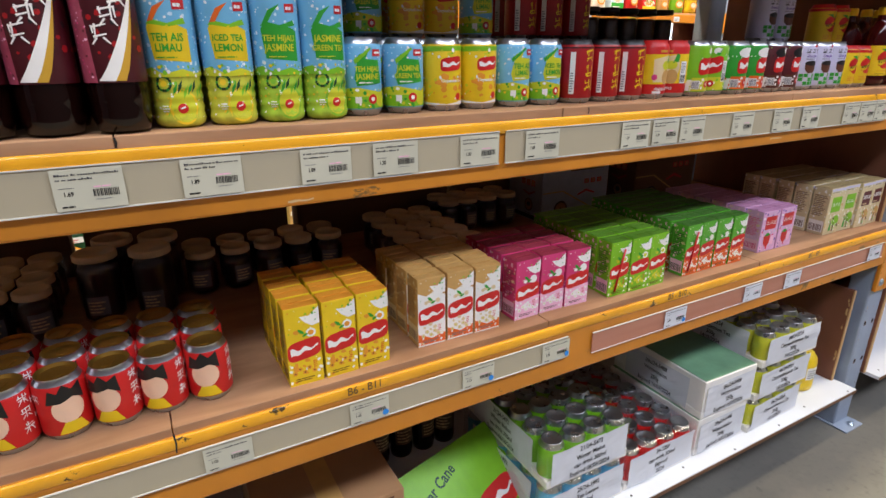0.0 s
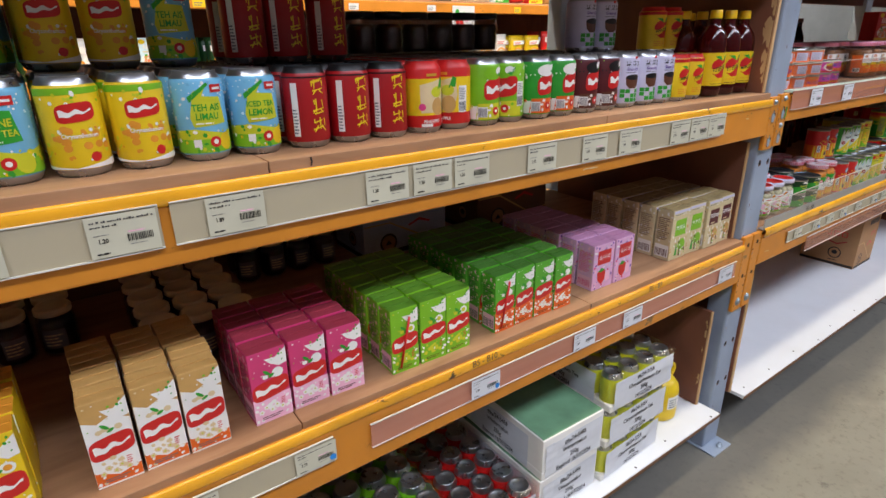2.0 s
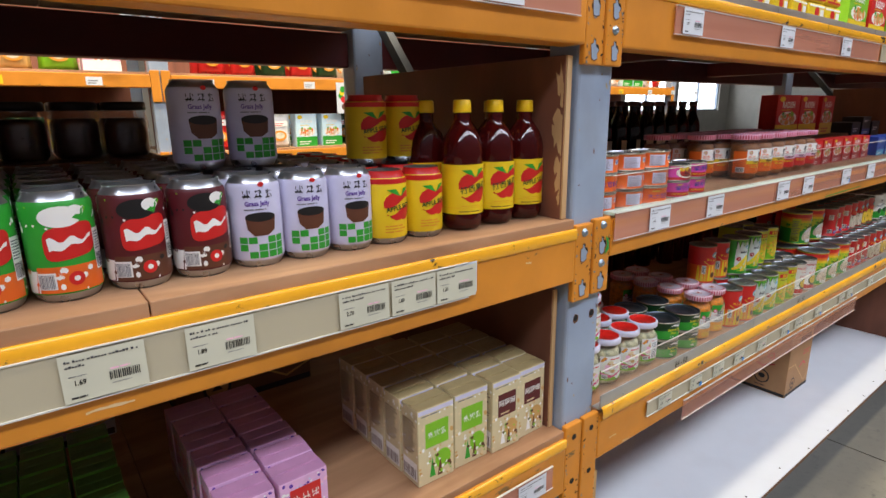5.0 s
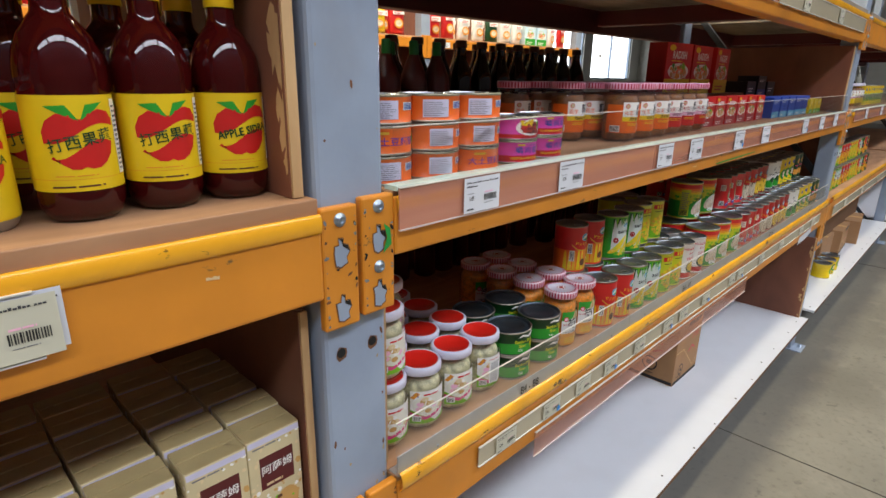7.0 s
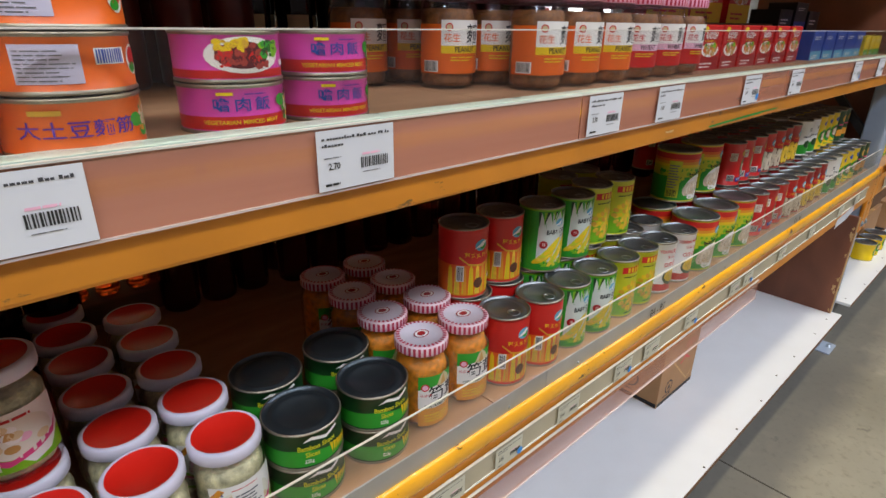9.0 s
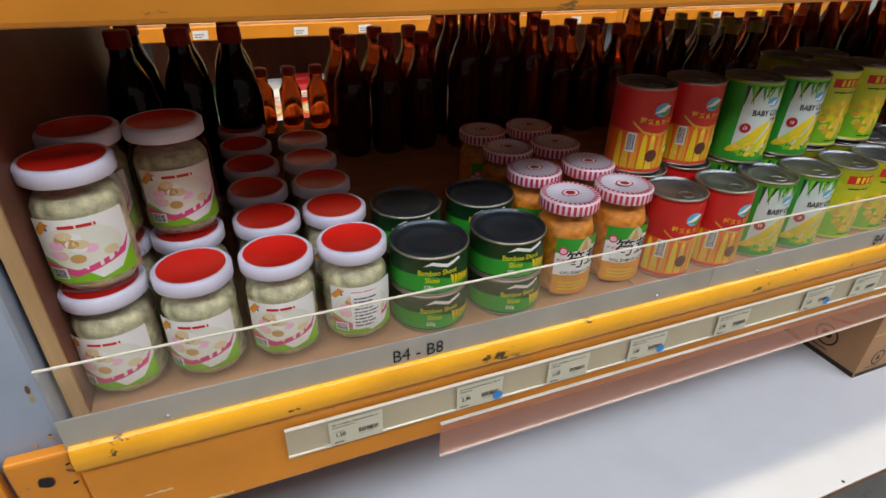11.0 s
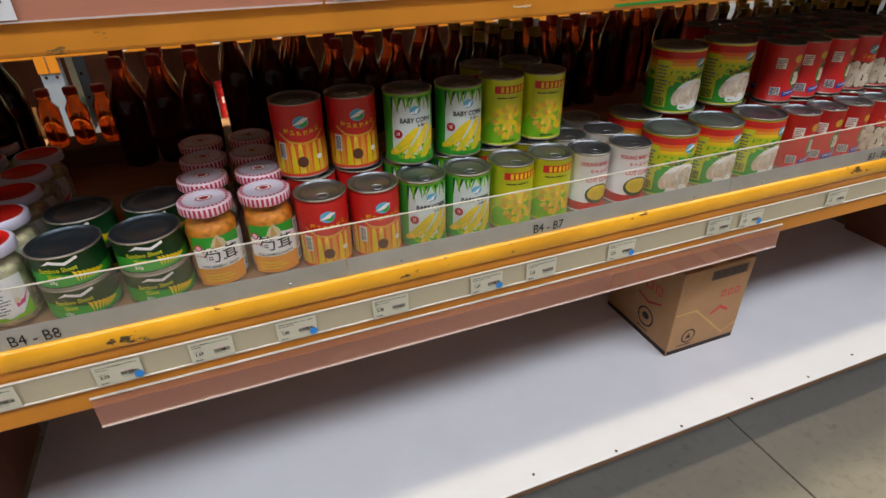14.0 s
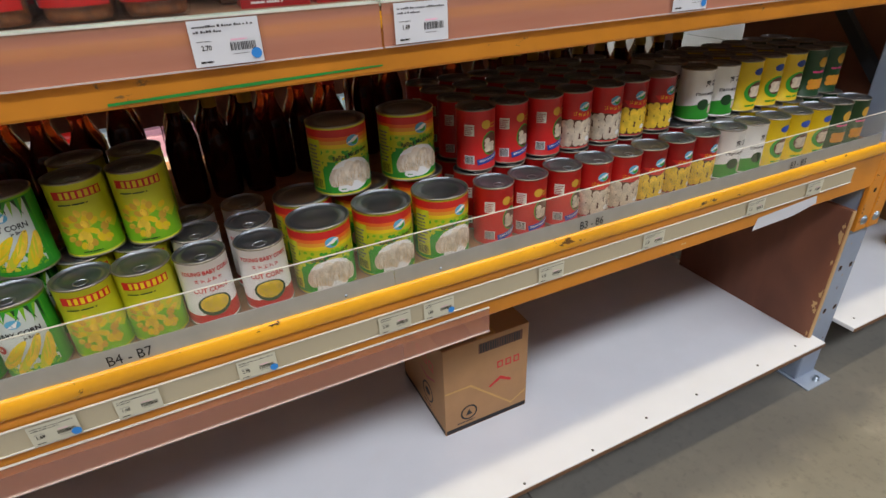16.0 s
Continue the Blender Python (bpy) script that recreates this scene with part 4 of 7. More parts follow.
def milk_print(a, r, h):
    a.ell(-0.004, 0.05, 0.021, 0.021, SKIN, 2)
    a.poly([(-0.03, 0.062), (-0.024, 0.084), (-0.014, 0.078), (-0.006, 0.09), (0.004, 0.08), (0.016, 0.088), (0.019, 0.06), (0.004, 0.068), (-0.012, 0.062)], BLACK, 3)
    a.poly([(-0.022, 0.012), (-0.012, 0.03), (0.008, 0.03), (0.018, 0.012)], YEL, 2.5)
    for k in range(3):
        a.glyph(0.04, 0.078 - 0.022 * k, 0.017, WHITEP, 2, 90 + k)
    a.word(0.06, 0.07, 0.012, "HOT", WHITEP, 3)
    a.word(0.06, 0.045, 0.01, "MILK", WHITEP, 3)
    a.glyph(-0.045, 0.07, 0.014, WHITEP, 2, 97)


def cola_label(a, r):
    w = math.pi * r
    rose = paint("print_rose", "a04458", 0.4, 0, 0.25, 90)
    a.rect(-w, 0.062, w, 0.235, paint("cola_maroon", "400a12", 0.36, 0, 0.2, 60), 1)
    a.poly([(-0.044, 0.062), (-0.022, 0.062), (-0.026, 0.16), (-0.03, 0.235), (-0.05, 0.235)], rose, 1.3)
    a.dots(-0.046, 0.066, -0.024, 0.22, 60, (LPINK, MAROON, PINK), 0.0011, 1.6)
    a.dots(-0.02, 0.08, 0.05, 0.23, 50, (DEEPRED, BLACK), 0.003, 1.2, 8)
    pts = []
    for k in range(24):
        q = 0.015 if k % 2 else 0.0118
        pts.append((0.002 + q * math.cos(k * math.pi / 12), 0.192 + q * math.sin(k * math.pi / 12)))
    a.poly(pts, TAN, 2)
    a.ell(0.002, 0.192, 0.0085, 0.0085, GOLD, 2.4)
    a.ell(0.003, 0.193, 0.0045, 0.0045, CREAM, 2.6, 12)
    a.lines(-0.012, 0.165, 0.016, 0.171, 1, CREAM, 2.6)
    for k in range(4):
        a.glyph(-0.01 + 0.0112 * k, 0.116 + 0.02 * k, 0.024, WHITEP, 3 + k, 100 + k, 0.14)
    prev, prev2 = (-0.02, 0.064), (-0.002, 0.064)
    for k in range(1, 9):
        t = k / 8
        p0, p1 = (-0.02 + 0.05 * t ** 0.8, 0.064 + 0.1 * t), (-0.002 + 0.036 * t ** 0.8, 0.064 + 0.1 * t)
        a.poly([prev, prev2, p1, p0], WHITEP, 2)
        a.poly([prev2, (prev2[0] + 0.011 * (1 - t + 0.125), prev2[1]), (p1[0] + 0.011 * (1 - t), p1[1]), p1], GOLD, 2.2)
        prev, prev2 = p0, p1


def pet_tea(words, swoosh):
    lemon = swoosh is LEMON

    def draw(a, r):
        w = math.pi * r
        a.rect(-w, 0.066, w, 0.168, SKY, 1)
        a.dots(-w * 0.7, 0.07, w * 0.7, 0.166, 150, (PALE, WHITEP, SKY), 0.0016, 1.2, 3 + len(words[0]))
        a.poly([(-w, 0.066), (-0.03, 0.078), (-0.012, 0.07), (0.01, 0.076), (0.03, 0.07), (w, 0.082), (w, 0.066)], LEMON if lemon else LIME, 1.9)
        a.dots(-w * 0.7, 0.066, w * 0.7, 0.08, 40, (WHITEP, YEL, LIME), 0.002, 2.0, 9)
        a.poly([(-0.022, 0.088), (-0.027, 0.126), (-0.02, 0.136), (0.0, 0.129), (0.012, 0.129), (0.024, 0.124), (0.024, 0.084), (0.0, 0.086)], YEL if lemon else swoosh, 2.2)
        a.poly([(-0.027, 0.13), (-0.02, 0.136), (0.0, 0.131), (0.02, 0.138), (0.023, 0.131), (0.0, 0.127), (-0.02, 0.13)], LIME if lemon else GREEN, 2.4)
        a.poly([(-0.024, 0.133), (-0.014, 0.15), (0.002, 0.158), (-0.008, 0.147), (-0.016, 0.134)], ORANGEP if lemon else GREEN, 2.6)
        for k, t in enumerate(words):
            a.word(-0.0025, 0.114 - 0.0125 * k, 0.0132 if len(t) < 8 else 0.0112, t, GREEN if lemon else LEMON, 4)
        a.lines(-0.018, 0.0895, 0.016, 0.0925, 1, GREEN if lemon else LEMON, 4)
        a.rect(0.008, 0.147, 0.024, 0.158, RED, 3, 0.001)
        a.lines(0.0095, 0.1505, 0.023, 0.155, 1, WHITEP, 4, 0.9)
    return draw


def pet_low(swoosh):
    """The print on the ribbed foot of a tea bottle."""
    lemon = swoosh is LEMON

    def draw(a, r):
        for k in range(18):
            an = k * math.pi / 9
            a.ell(-0.016 + 0.009 * math.cos(an), 0.058 + 0.009 * math.sin(an), 0.0021, 0.0021, DKGREEN if k % 3 else GREEN, 2 + 0.01 * k, 6)
        a.ell(-0.016, 0.058, 0.0045, 0.0045, YEL if lemon else LIME, 2.3, 10)
        a.ell(0.006, 0.028, 0.019, 0.023, YEL if lemon else LIME, 1.5, 20)
        a.ell(0.006, 0.028, 0.016, 0.02, LEMON, 1.7, 20)
        for k in range(7):
            u, v = -0.006 + 0.0062 * k, 0.05 + 0.004 * math.sin(k * 2.1)
            a.poly([(u, v - 0.008), (u + 0.005, v - 0.001), (u + 0.0075, v + 0.009), (u + 0.0015, v + 0.002)], (GREEN, DKGREEN, LIME)[k % 3], 2.6 + 0.05 * k)
        a.dots(-0.045, 0.012, 0.045, 0.066, 70, (WHITEP, LEMON, LIME, YEL), 0.0016, 1.2, 12)
        a.ell(0.004, 0.026, 0.0065, 0.0065, RED, 3, 14)
        a.rect(0.001, 0.025, 0.007, 0.027, WHITEP, 4, 0.002)
        a.lines(-0.022, 0.022, -0.01, 0.032, 3, WHITEP, 3)
    return draw


def tea_bottle(m, words, sw):
    c = bottle(m, "tea_bottle", "plastic tea bottle with a sky-blue and lime wrap label", "tea bottles", PET_TEA, paint("tea_bottle_green", "a4c63e", 0.22, 0, 0.22, 70) if sw is GREEN else paint("tea_bottle_lemon", "c6c844", 0.22, 0, 0.22, 70), CAPW, pet_tea(words, sw), 0.0328, 0.2)
    part("neck", revolve([(0.0302, 0.1655), (0.0265, 0.176), (0.0205, 0.1865), (0.0165, 0.19), (0.0165, 0.194), (0.0142, 0.195), (0.0142, 0.2)], 26), TEAGLASS, c, "clear shoulder of the bottle")
    a = Art()
    pet_low(sw)(a, 0.0325)
    for k in range(2, 22):
        bmesh.ops.bisect_plane(a.bm, geom=list(a.bm.verts) + list(a.bm.edges) + list(a.bm.faces), plane_co=(0, 0.013 + 0.0135 * k / 5, 0), plane_no=(0, 1, 0), dist=1e-6)
    a.wrap("print", 0.0322, c)
    low = c.children[-1].data
    for v in low.vertices:
        q = math.hypot(v.co.x, v.co.y)
        s = (q - 0.0013 * (1 - math.cos(2 * math.pi * (v.co.z - 0.013) / 0.0135)) / 2) / q if 0.013 < v.co.z < 0.067 else 1
        v.co.x, v.co.y = v.co.x * s, v.co.y * s
    return c


TEAGLASS = glass("clear_shoulder", "c9d6d8", 0.05, 0.1)
PET_TEA = [(0, 0.004), (0.024, 0), (0.031, 0.005), (0.0325, 0.011)]
for k in range(17):
    PET_TEA.append((0.0325 - 0.0014 * (1 - math.cos(2 * math.pi * k / 4)) / 2, 0.013 + 0.0135 * k / 4))
PET_TEA += [(0.0325, 0.07), (0.0325, 0.15), (0.0302, 0.166), (0.028, 0.166), (0.02, 0.184), (0.013, 0.194), (0.012, 0.204)]
PET_COLA = [(0, 0.012), (0.02, 0.001), (0.03, 0.004), (0.034, 0.02), (0.0325, 0.03), (0.034, 0.04), (0.034, 0.052), (0.033, 0.062), (0.0345, 0.07), (0.0345, 0.2), (0.030, 0.23), (0.018, 0.25), (0.0135, 0.256), (0.0135, 0.264)]
PET_SIDRA = [(0, 0.008), (0.02, 0.001), (0.028, 0.002), (0.033, 0.01), (0.035, 0.02), (0.0345, 0.027), (0.0345, 0.117), (0.035, 0.12), (0.0346, 0.13), (0.0325, 0.143), (0.0275, 0.156), (0.02, 0.167), (0.0145, 0.174), (0.0135, 0.18), (0.0135, 0.194)]


# ---- the drinks on the upper shelf of the first bay ----
Z1 = 1.218
CP = 0.0685
H1 = Z1 + 0.1185


def cans(xs, label, group, body, draw, y=0.845, n=7, top=None, second=(), rim=None, turned=(), h=0.118):
    """Rows of cans; those at the x in turned show their side."""
    spots = [p for x in xs if x not in turned for p in rows((x,), y, Z1, n, CP)]
    spots += [(x, yy, Z1 + h + 0.0005) for x, yy in second]
    first = spread(lambda m: drink_can(m, label, group, body, draw, h=h, top=top, rim=rim, squash=h / 0.118), spots, 7)
    for x, yy, z in rows(turned, y + 0.004, Z1, n, CP):
        copy_thing(first, pose(x, yy, z, 0, 0, -62 + random.uniform(-6, 6)))
    return first


def side_code(a):
    """The plain panel and barcode on the side of a can."""
    a.rect(0.03, 0.03, 0.046, 0.075, WHITEP, 2.6)
    a.lines(0.031, 0.052, 0.045, 0.073, 7, GREYINK, 3.2)
    a.code(0.031, 0.032, 0.045, 0.048, INK, 3.2, 9)


spread(lambda m: bottle(m, "drink_bottle", "dark drink bottle with a maroon wrap label", "dark drink bottles", PET_COLA, COLA, CAPR, cola_label, 0.0352, 0.258), rows((-0.10, -0.028, 0.044), 0.80, Z1, 3, 0.075), 6)
for words, sw, xs in ((("TEH AIS", "LIMAU"), LEMON, (0.115,)), (("ICED TEA", "LEMON"), LEMON, (0.182,)), (("TEH HIJAU", "JASMINE"), GREEN, (0.252,)), (("JASMINE", "GREEN TEA"), GREEN, (0.318,))):
    spread(lambda m: tea_bottle(m, words, sw), rows(xs, 0.825, Z1, 4, 0.07), 6)
cans((0.385,), "sky-blue and lime jasmine tea can on the shelf", "tea cans", SKY, tea(("TEH HIJAU", "JASMINE"), GREEN), second=((0.36, 0.985), (0.37, 1.055)))
cans((0.462,), "sky-blue and lime green tea can on the shelf", "tea cans", SKY, tea(("JASMINE", "GREEN TEA"), GREEN), second=((0.45, 0.985), (0.46, 1.055)))
cans((0.534, 0.607), "yellow chrysanthemum tea can with a red badge", "chrysanthemum tea cans", YEL, chrys, second=((0.535, 0.985), (0.61, 0.985), (0.53, 1.055)))
cans((0.683,), "sky-blue iced lemon tea can on the shelf", "tea cans", SKY, tea(("TEH AIS", "LIMAU"), LEMON), second=((0.69, 0.985),))
cans((0.756,), "sky-blue iced lemon tea can on the shelf", "tea cans", SKY, tea(("ICED TEA", "LEMON"), LEMON))
cans((0.836, 0.907, 0.976), "deep red herbal tea can with yellow signs", "herbal tea cans", DEEPRED, herbal, top=DARKTIN, second=((0.80, 0.985), (0.87, 0.985), (0.945, 0.985), (0.80, 1.055), (0.875, 1.055)), rim=BLACK)
cans((1.048, 1.116), "red and yellow pineapple drink can", "pineapple drink cans", RED, pineapple, rim=RED, turned=(1.116,))
cans((1.182, 1.25), "lime green winter melon drink can with a red badge", "melon drink cans", LIME, winter(LEMON, LIME), turned=(1.25,))
cans((1.318, 1.388), "green and orange coconut drink can with a red badge", "coconut drink cans", GREEN, winter(ORANGEP, WHITEP))
cans((1.457, 1.53), "maroon grass jelly drink can with a red badge", "jelly drink cans", MAROON, winter(BROWN, BLACK))
cans((1.598, 1.667, 1.735), "white and green grass jelly can", "grass jelly cans", LILAC, grass_jelly, second=((1.565, 0.95), (1.64, 0.95)))
cans((1.797, 1.866), "yellow apple drink can with a red apple", "apple drink cans", YEL, sidra_can, top=None, rim=RED, second=((1.825, 0.94), (1.896, 0.94)), h=0.109)
spread(lambda m: bottle(m, "apple_soda_bottle", "dark apple soda bottle with yellow label and cap", "apple soda bottles", PET_SIDRA, SIDRA, CAPY, sidra_label(True), 0.0347, 0.19, zoff=-0.026), [(1.946, 0.84, Z1), (2.02, 0.842, Z1), (1.925, 0.912, Z1), (2.01, 0.915, Z1), (1.94, 0.985, Z1)], 8)
spread(lambda m: bottle(m, "apple_soda_bottle", "dark apple soda bottle with yellow label and cap", "apple soda bottles", PET_SIDRA, SIDRA, CAPY, sidra_label(False), 0.0347, 0.19, zoff=-0.026), [(2.093, 0.843, Z1), (2.08, 0.915, Z1), (2.075, 0.99, Z1)], 6)
# dark preserve jars on the can tops at the rear
spread(lambda m: jar(m, "dark preserve jar with a dark lid", "dark preserve jars", JAM, BLACK, BLACK, None, 0.036, 0.095), rows([1.08 + 0.074 * k for k in range(7)], 1.25, H1, 2, 0.076), 5)
TRAY = part("can_tray", box(1.03, 1.2, Z1, 1.58, 1.55, H1, 0.003), DARKCARD)
tagged(TRAY, "dark cardboard tray under preserve jars", "cardboard tray")


# ---- cartons on the lower shelf of the first bay ----
Z0 = LOW[0]


def soy_print(bodytop, low, blob, word=None, tilt=0.14):
    def draw(a, w, h):
        a.rect(-w / 2, 0, w / 2, h * 0.36, low, 1)
        if low is WHITEP:
            a.poly([(-w * 0.495, h * 0.3), (w * 0.495, h * 0.3), (w * 0.495, h * 0.72), (w * 0.1, h * 0.8), (-w * 0.2, h * 0.74), (-w * 0.495, h * 0.8)], WHITEP, 0.6)
            a.poly([(-w * 0.495, h * 0.02), (w * 0.495, h * 0.02), (w * 0.495, h * 0.16), (0, h * 0.1), (-w * 0.495, h * 0.2)], ORANGEP, 1.2)
        a.poly([(-w * 0.08, h * 0.88), (w * 0.2, h * 0.87), (w / 2, h * 0.97), (w / 2, h * 0.76), (w * 0.28, h * 0.74), (w * 0.06, h * 0.8)], bodytop, 1)
        a.badge(0, h * 0.43, w * 0.97, h * 0.25, 2, tilt=tilt)
        a.dots(-w * 0.46, h * 0.03, w * 0.46, h * 0.33, 30, (blob, WHITEP, low), 0.0022, 1.3, 3)
        a.dots(-w * 0.46, h * 0.6, w * 0.46, h * 0.97, 18, (bodytop, LIME, blob, GREEN), 0.0014, 1.5, 4)
        rnd2 = random.Random(int(h * 1e4))
        for k in range(7):
            a.ell(rnd2.uniform(-w * 0.3, w * 0.32), h * rnd2.uniform(0.18, 0.33) if k < 4 else h * rnd2.uniform(0.62, 0.72), w * 0.075, w * 0.06, blob, 2.2 + 0.03 * k, 10)
        a.lines(-w * 0.32, h * 0.05, w * 0.34, h * 0.1, 2, GREYINK if low is WHITEP else BROWN, 3)
        a.lines(w * 0.22, h * 0.2, w * 0.36, h * 0.3, 4, RED, 3)
        a.ell(w * 0.05, h * 0.64, w * 0.09, w * 0.04, GREEN, 3, 10, 0.5)
        a.ell(w * 0.22, h * 0.66, w * 0.15, w * 0.14, WHITEP, 2.6, 16)
        a.ell(w * 0.22, h * 0.66, w * 0.085, w * 0.08, blob, 2.8, 12)
        a.ell(-w * 0.06, h * 0.69, w * 0.12, w * 0.045, GREEN, 2.7, 10, 2.4)
        for k in range(5):
            u2, v2 = -w * 0.32 + w * 0.14 * k, h * (0.16 + 0.05 * (k % 2))
            for q in range(5):
                a.ell(u2 + w * 0.045 * math.cos(q * 1.257), v2 + w * 0.045 * math.sin(q * 1.257), w * 0.034, w * 0.03, blob, 2.4 + 0.01 * q, 7)
            a.ell(u2, v2, w * 0.025, w * 0.025, BROWN if low is YEL else LEMON, 2.6, 7)
    return draw


def plain_side(m2, bars):
    def draw(a, d, h):
        a.rect(-d * 0.42, h * 0.06, d * 0.42, h * 0.3, m2, 1)
        a.dots(-d * 0.45, h * 0.32, d * 0.45, h * 0.97, 40, (m2, CREAM), 0.0022, 0.4, 8)
        a.code(-d * 0.38, h * 0.08, d * 0.38, h * 0.22, bars, 2, 9)
        a.lines(-d * 0.38, h * 0.4, d * 0.38, h * 0.85, 12, bars, 2)
    return draw


def block(x0, w, d, h, cols, nrow, label, group, body, draw, y=0.79, side=None, straw_first=False, gap=0.0042, deep=0.0055, topm=None, z=None):
    z = Z0 if z is None else z
    proto = None
    for k in range(nrow):
        for c in range(cols):
            x = x0 + (w + gap) * (c + 0.5) + random.uniform(-0.0015, 0.0015)
            m = pose(x, y + (d + deep) * k + random.uniform(-0.002, 0.002), z, 0, 0, random.uniform(-2.5, 2.5))
            if straw_first and k == 0 and c == 0:
                carton_drink(m, label + ", with straw", group, w, d, h, body, draw, side, True, topm)
            elif proto is None:
                proto = carton_drink(m, label, group, w, d, h, body, draw, side, False, topm)
            else:
                copy_thing(proto, m)


# topm: body colour darkened to carry the shade on the carton tops
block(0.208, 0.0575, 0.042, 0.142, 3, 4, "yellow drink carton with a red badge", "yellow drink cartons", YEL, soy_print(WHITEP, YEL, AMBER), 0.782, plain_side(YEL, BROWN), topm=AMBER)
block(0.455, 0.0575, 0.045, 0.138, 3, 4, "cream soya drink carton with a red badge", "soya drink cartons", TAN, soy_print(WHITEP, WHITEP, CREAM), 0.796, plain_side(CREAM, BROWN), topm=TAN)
block(0.676, 0.0625, 0.045, 0.13, 3, 4, "pink lychee drink carton with a red badge", "pink drink cartons", paint("carton_rose", "d03a72", 0.42), soy_print(WHITEP, LPINK, WHITEP), 0.80, plain_side(LPINK, MAROON), topm=paint("pink_carton_top_shaded", "9c3444", 0.5))
block(0.928, 0.0575, 0.042, 0.13, 3, 6, "lime green drink carton with a red badge", "lime drink cartons", LIME, soy_print(WHITEP, LIME, LEMON), 0.788, plain_side(LPINK, DKGREEN), True, topm=paint("lime_carton_top_shaded", "5a8a24", 0.5))
block(1.178, 0.0545, 0.042, 0.13, 4, 7, "green and orange coconut carton with red badge", "coconut drink cartons", paint("carton_green", "57a82a", 0.42), soy_print(WHITEP, ORANGEP, WHITEP), 0.793, plain_side(LPINK, DKGREEN), True, topm=paint("green_carton_top_shaded", "44742a", 0.5))


def berry(a, w, h):
    a.rect(-w * 0.3, h * 0.55, w * 0.34, h * 0.86, RED, 1)
    for k in range(3):
        a.glyph(-w * 0.16 + w * 0.19 * k, h * 0.71, w * 0.18, WHITEP, 2, 20 + k)
    a.poly([(-w * 0.28, h * 0.38), (-w * 0.1, h * 0.44), (w * 0.12, h * 0.4), (w * 0.1, h * 0.2), (-w * 0.06, h * 0.1), (-w * 0.26, h * 0.22)], RED, 2)
    a.poly([(-w * 0.26, h * 0.4), (-w * 0.1, h * 0.48), (w * 0.08, h * 0.42), (-w * 0.08, h * 0.38)], GREEN, 3)
    a.ell(w * 0.22, h * 0.26, w * 0.12, h * 0.12, LPINK, 1.5)
    a.dots(-w * 0.47, h * 0.03, w * 0.47, h * 0.97, 70, (WHITEP, PURPLE, LPINK, LILAC), 0.0024, 0.4, 7)
    for k in range(6):
        a.ell(random.uniform(-w * 0.42, w * 0.42), random.uniform(h * 0.05, h * 0.95), 0.004, 0.003, PINK, 1.2, 8)


def soya(box_m, blob):
    def draw(a, w, h):
        a.rect(-w * 0.3, h * 0.48, w * 0.34, h * 0.8, box_m, 1)
        a.dots(-w * 0.47, h * 0.03, w * 0.47, h * 0.97, 60, (TAN, CREAM, WHITEP), 0.0026, 0.5, 5)
        a.dots(-w * 0.2, h * 0.08, w * 0.4, h * 0.36, 26, (blob, WHITEP, LIME, BROWN), 0.0026, 2.4, 6)
        if box_m is MAROON:
            a.word(w * 0.02, h * 0.66, w * 0.2, "\u963f\u85a9\u59c6", WHITEP, 2)
            a.lines(-w * 0.2, h * 0.51, w * 0.24, h * 0.56, 1, CREAM, 2)
        else:
            for k in range(3):
                a.glyph(-w * 0.16 + w * 0.18 * k, h * 0.64, w * 0.17, WHITEP, 2, 30 + k)
        a.rect(-w * 0.48, h * 0.93, w * 0.48, h * 0.985, LILAC, 1)
        a.ell(w * 0.18, h * 0.27, w * 0.22, h * 0.13, blob, 1.4)
        a.poly([(-w * 0.2, h * 0.08), (-w * 0.12, h * 0.34), (-w * 0.04, h * 0.08)], WHITEP if box_m is MAROON else GREEN, 2)
        a.poly([(w * 0.02, h * 0.06), (w * 0.1, h * 0.3), (w * 0.16, h * 0.06)], BROWN, 2.2)
        a.lines(-w * 0.4, h * 0.9, w * 0.3, h * 0.93, 1, GREYINK, 1)
    return draw


PALECREAM = paint("print_pale_cream", "cfc096", 0.5, 0, 0.05)
LILACP = paint("print_lilac_pink", "d9a9cc", 0.45, 0, 0.08, 60)
block(1.50, 0.074, 0.05, 0.117, 2, 6, "pink and white strawberry milk carton", "strawberry milk cartons", LILACP, berry, 0.803, plain_side(LPINK, PINK), topm=paint("lilac_carton_top_shaded", "bb86a8", 0.5))
block(1.817, 0.0755, 0.05, 0.144, 2, 5, "cream soya milk carton with a green panel", "green panel soya cartons", PALECREAM, soya(LIME, LIME), 0.803, plain_side(WHITEP, BROWN), topm=paint("soya_carton_top_shaded", "a39064", 0.5))
block(1.978, 0.0705, 0.05, 0.144, 2, 5, "cream soya milk carton with a maroon panel", "maroon panel soya cartons", PALECREAM, soya(MAROON, TAN), 0.799, plain_side(WHITEP, BROWN), topm=paint("soya_carton_top_shaded", "a39064", 0.5))
spread(lambda m: drink_can(m, "red milk drink can with plain peach print", "red milk cans", RED, milk_print, 0.033, 0.098, GOLDTAB), rows((-0.235, -0.168, -0.102, -0.036, 0.031, 0.098), 0.835, Z0, 3, 0.069), 28)


def gold_label(a, r, h):
    a.rect(-0.02, 0.02, 0.022, 0.06, GREYINK, 1)
    a.lines(-0.016, 0.026, 0.018, 0.054, 4, CREAM, 2)


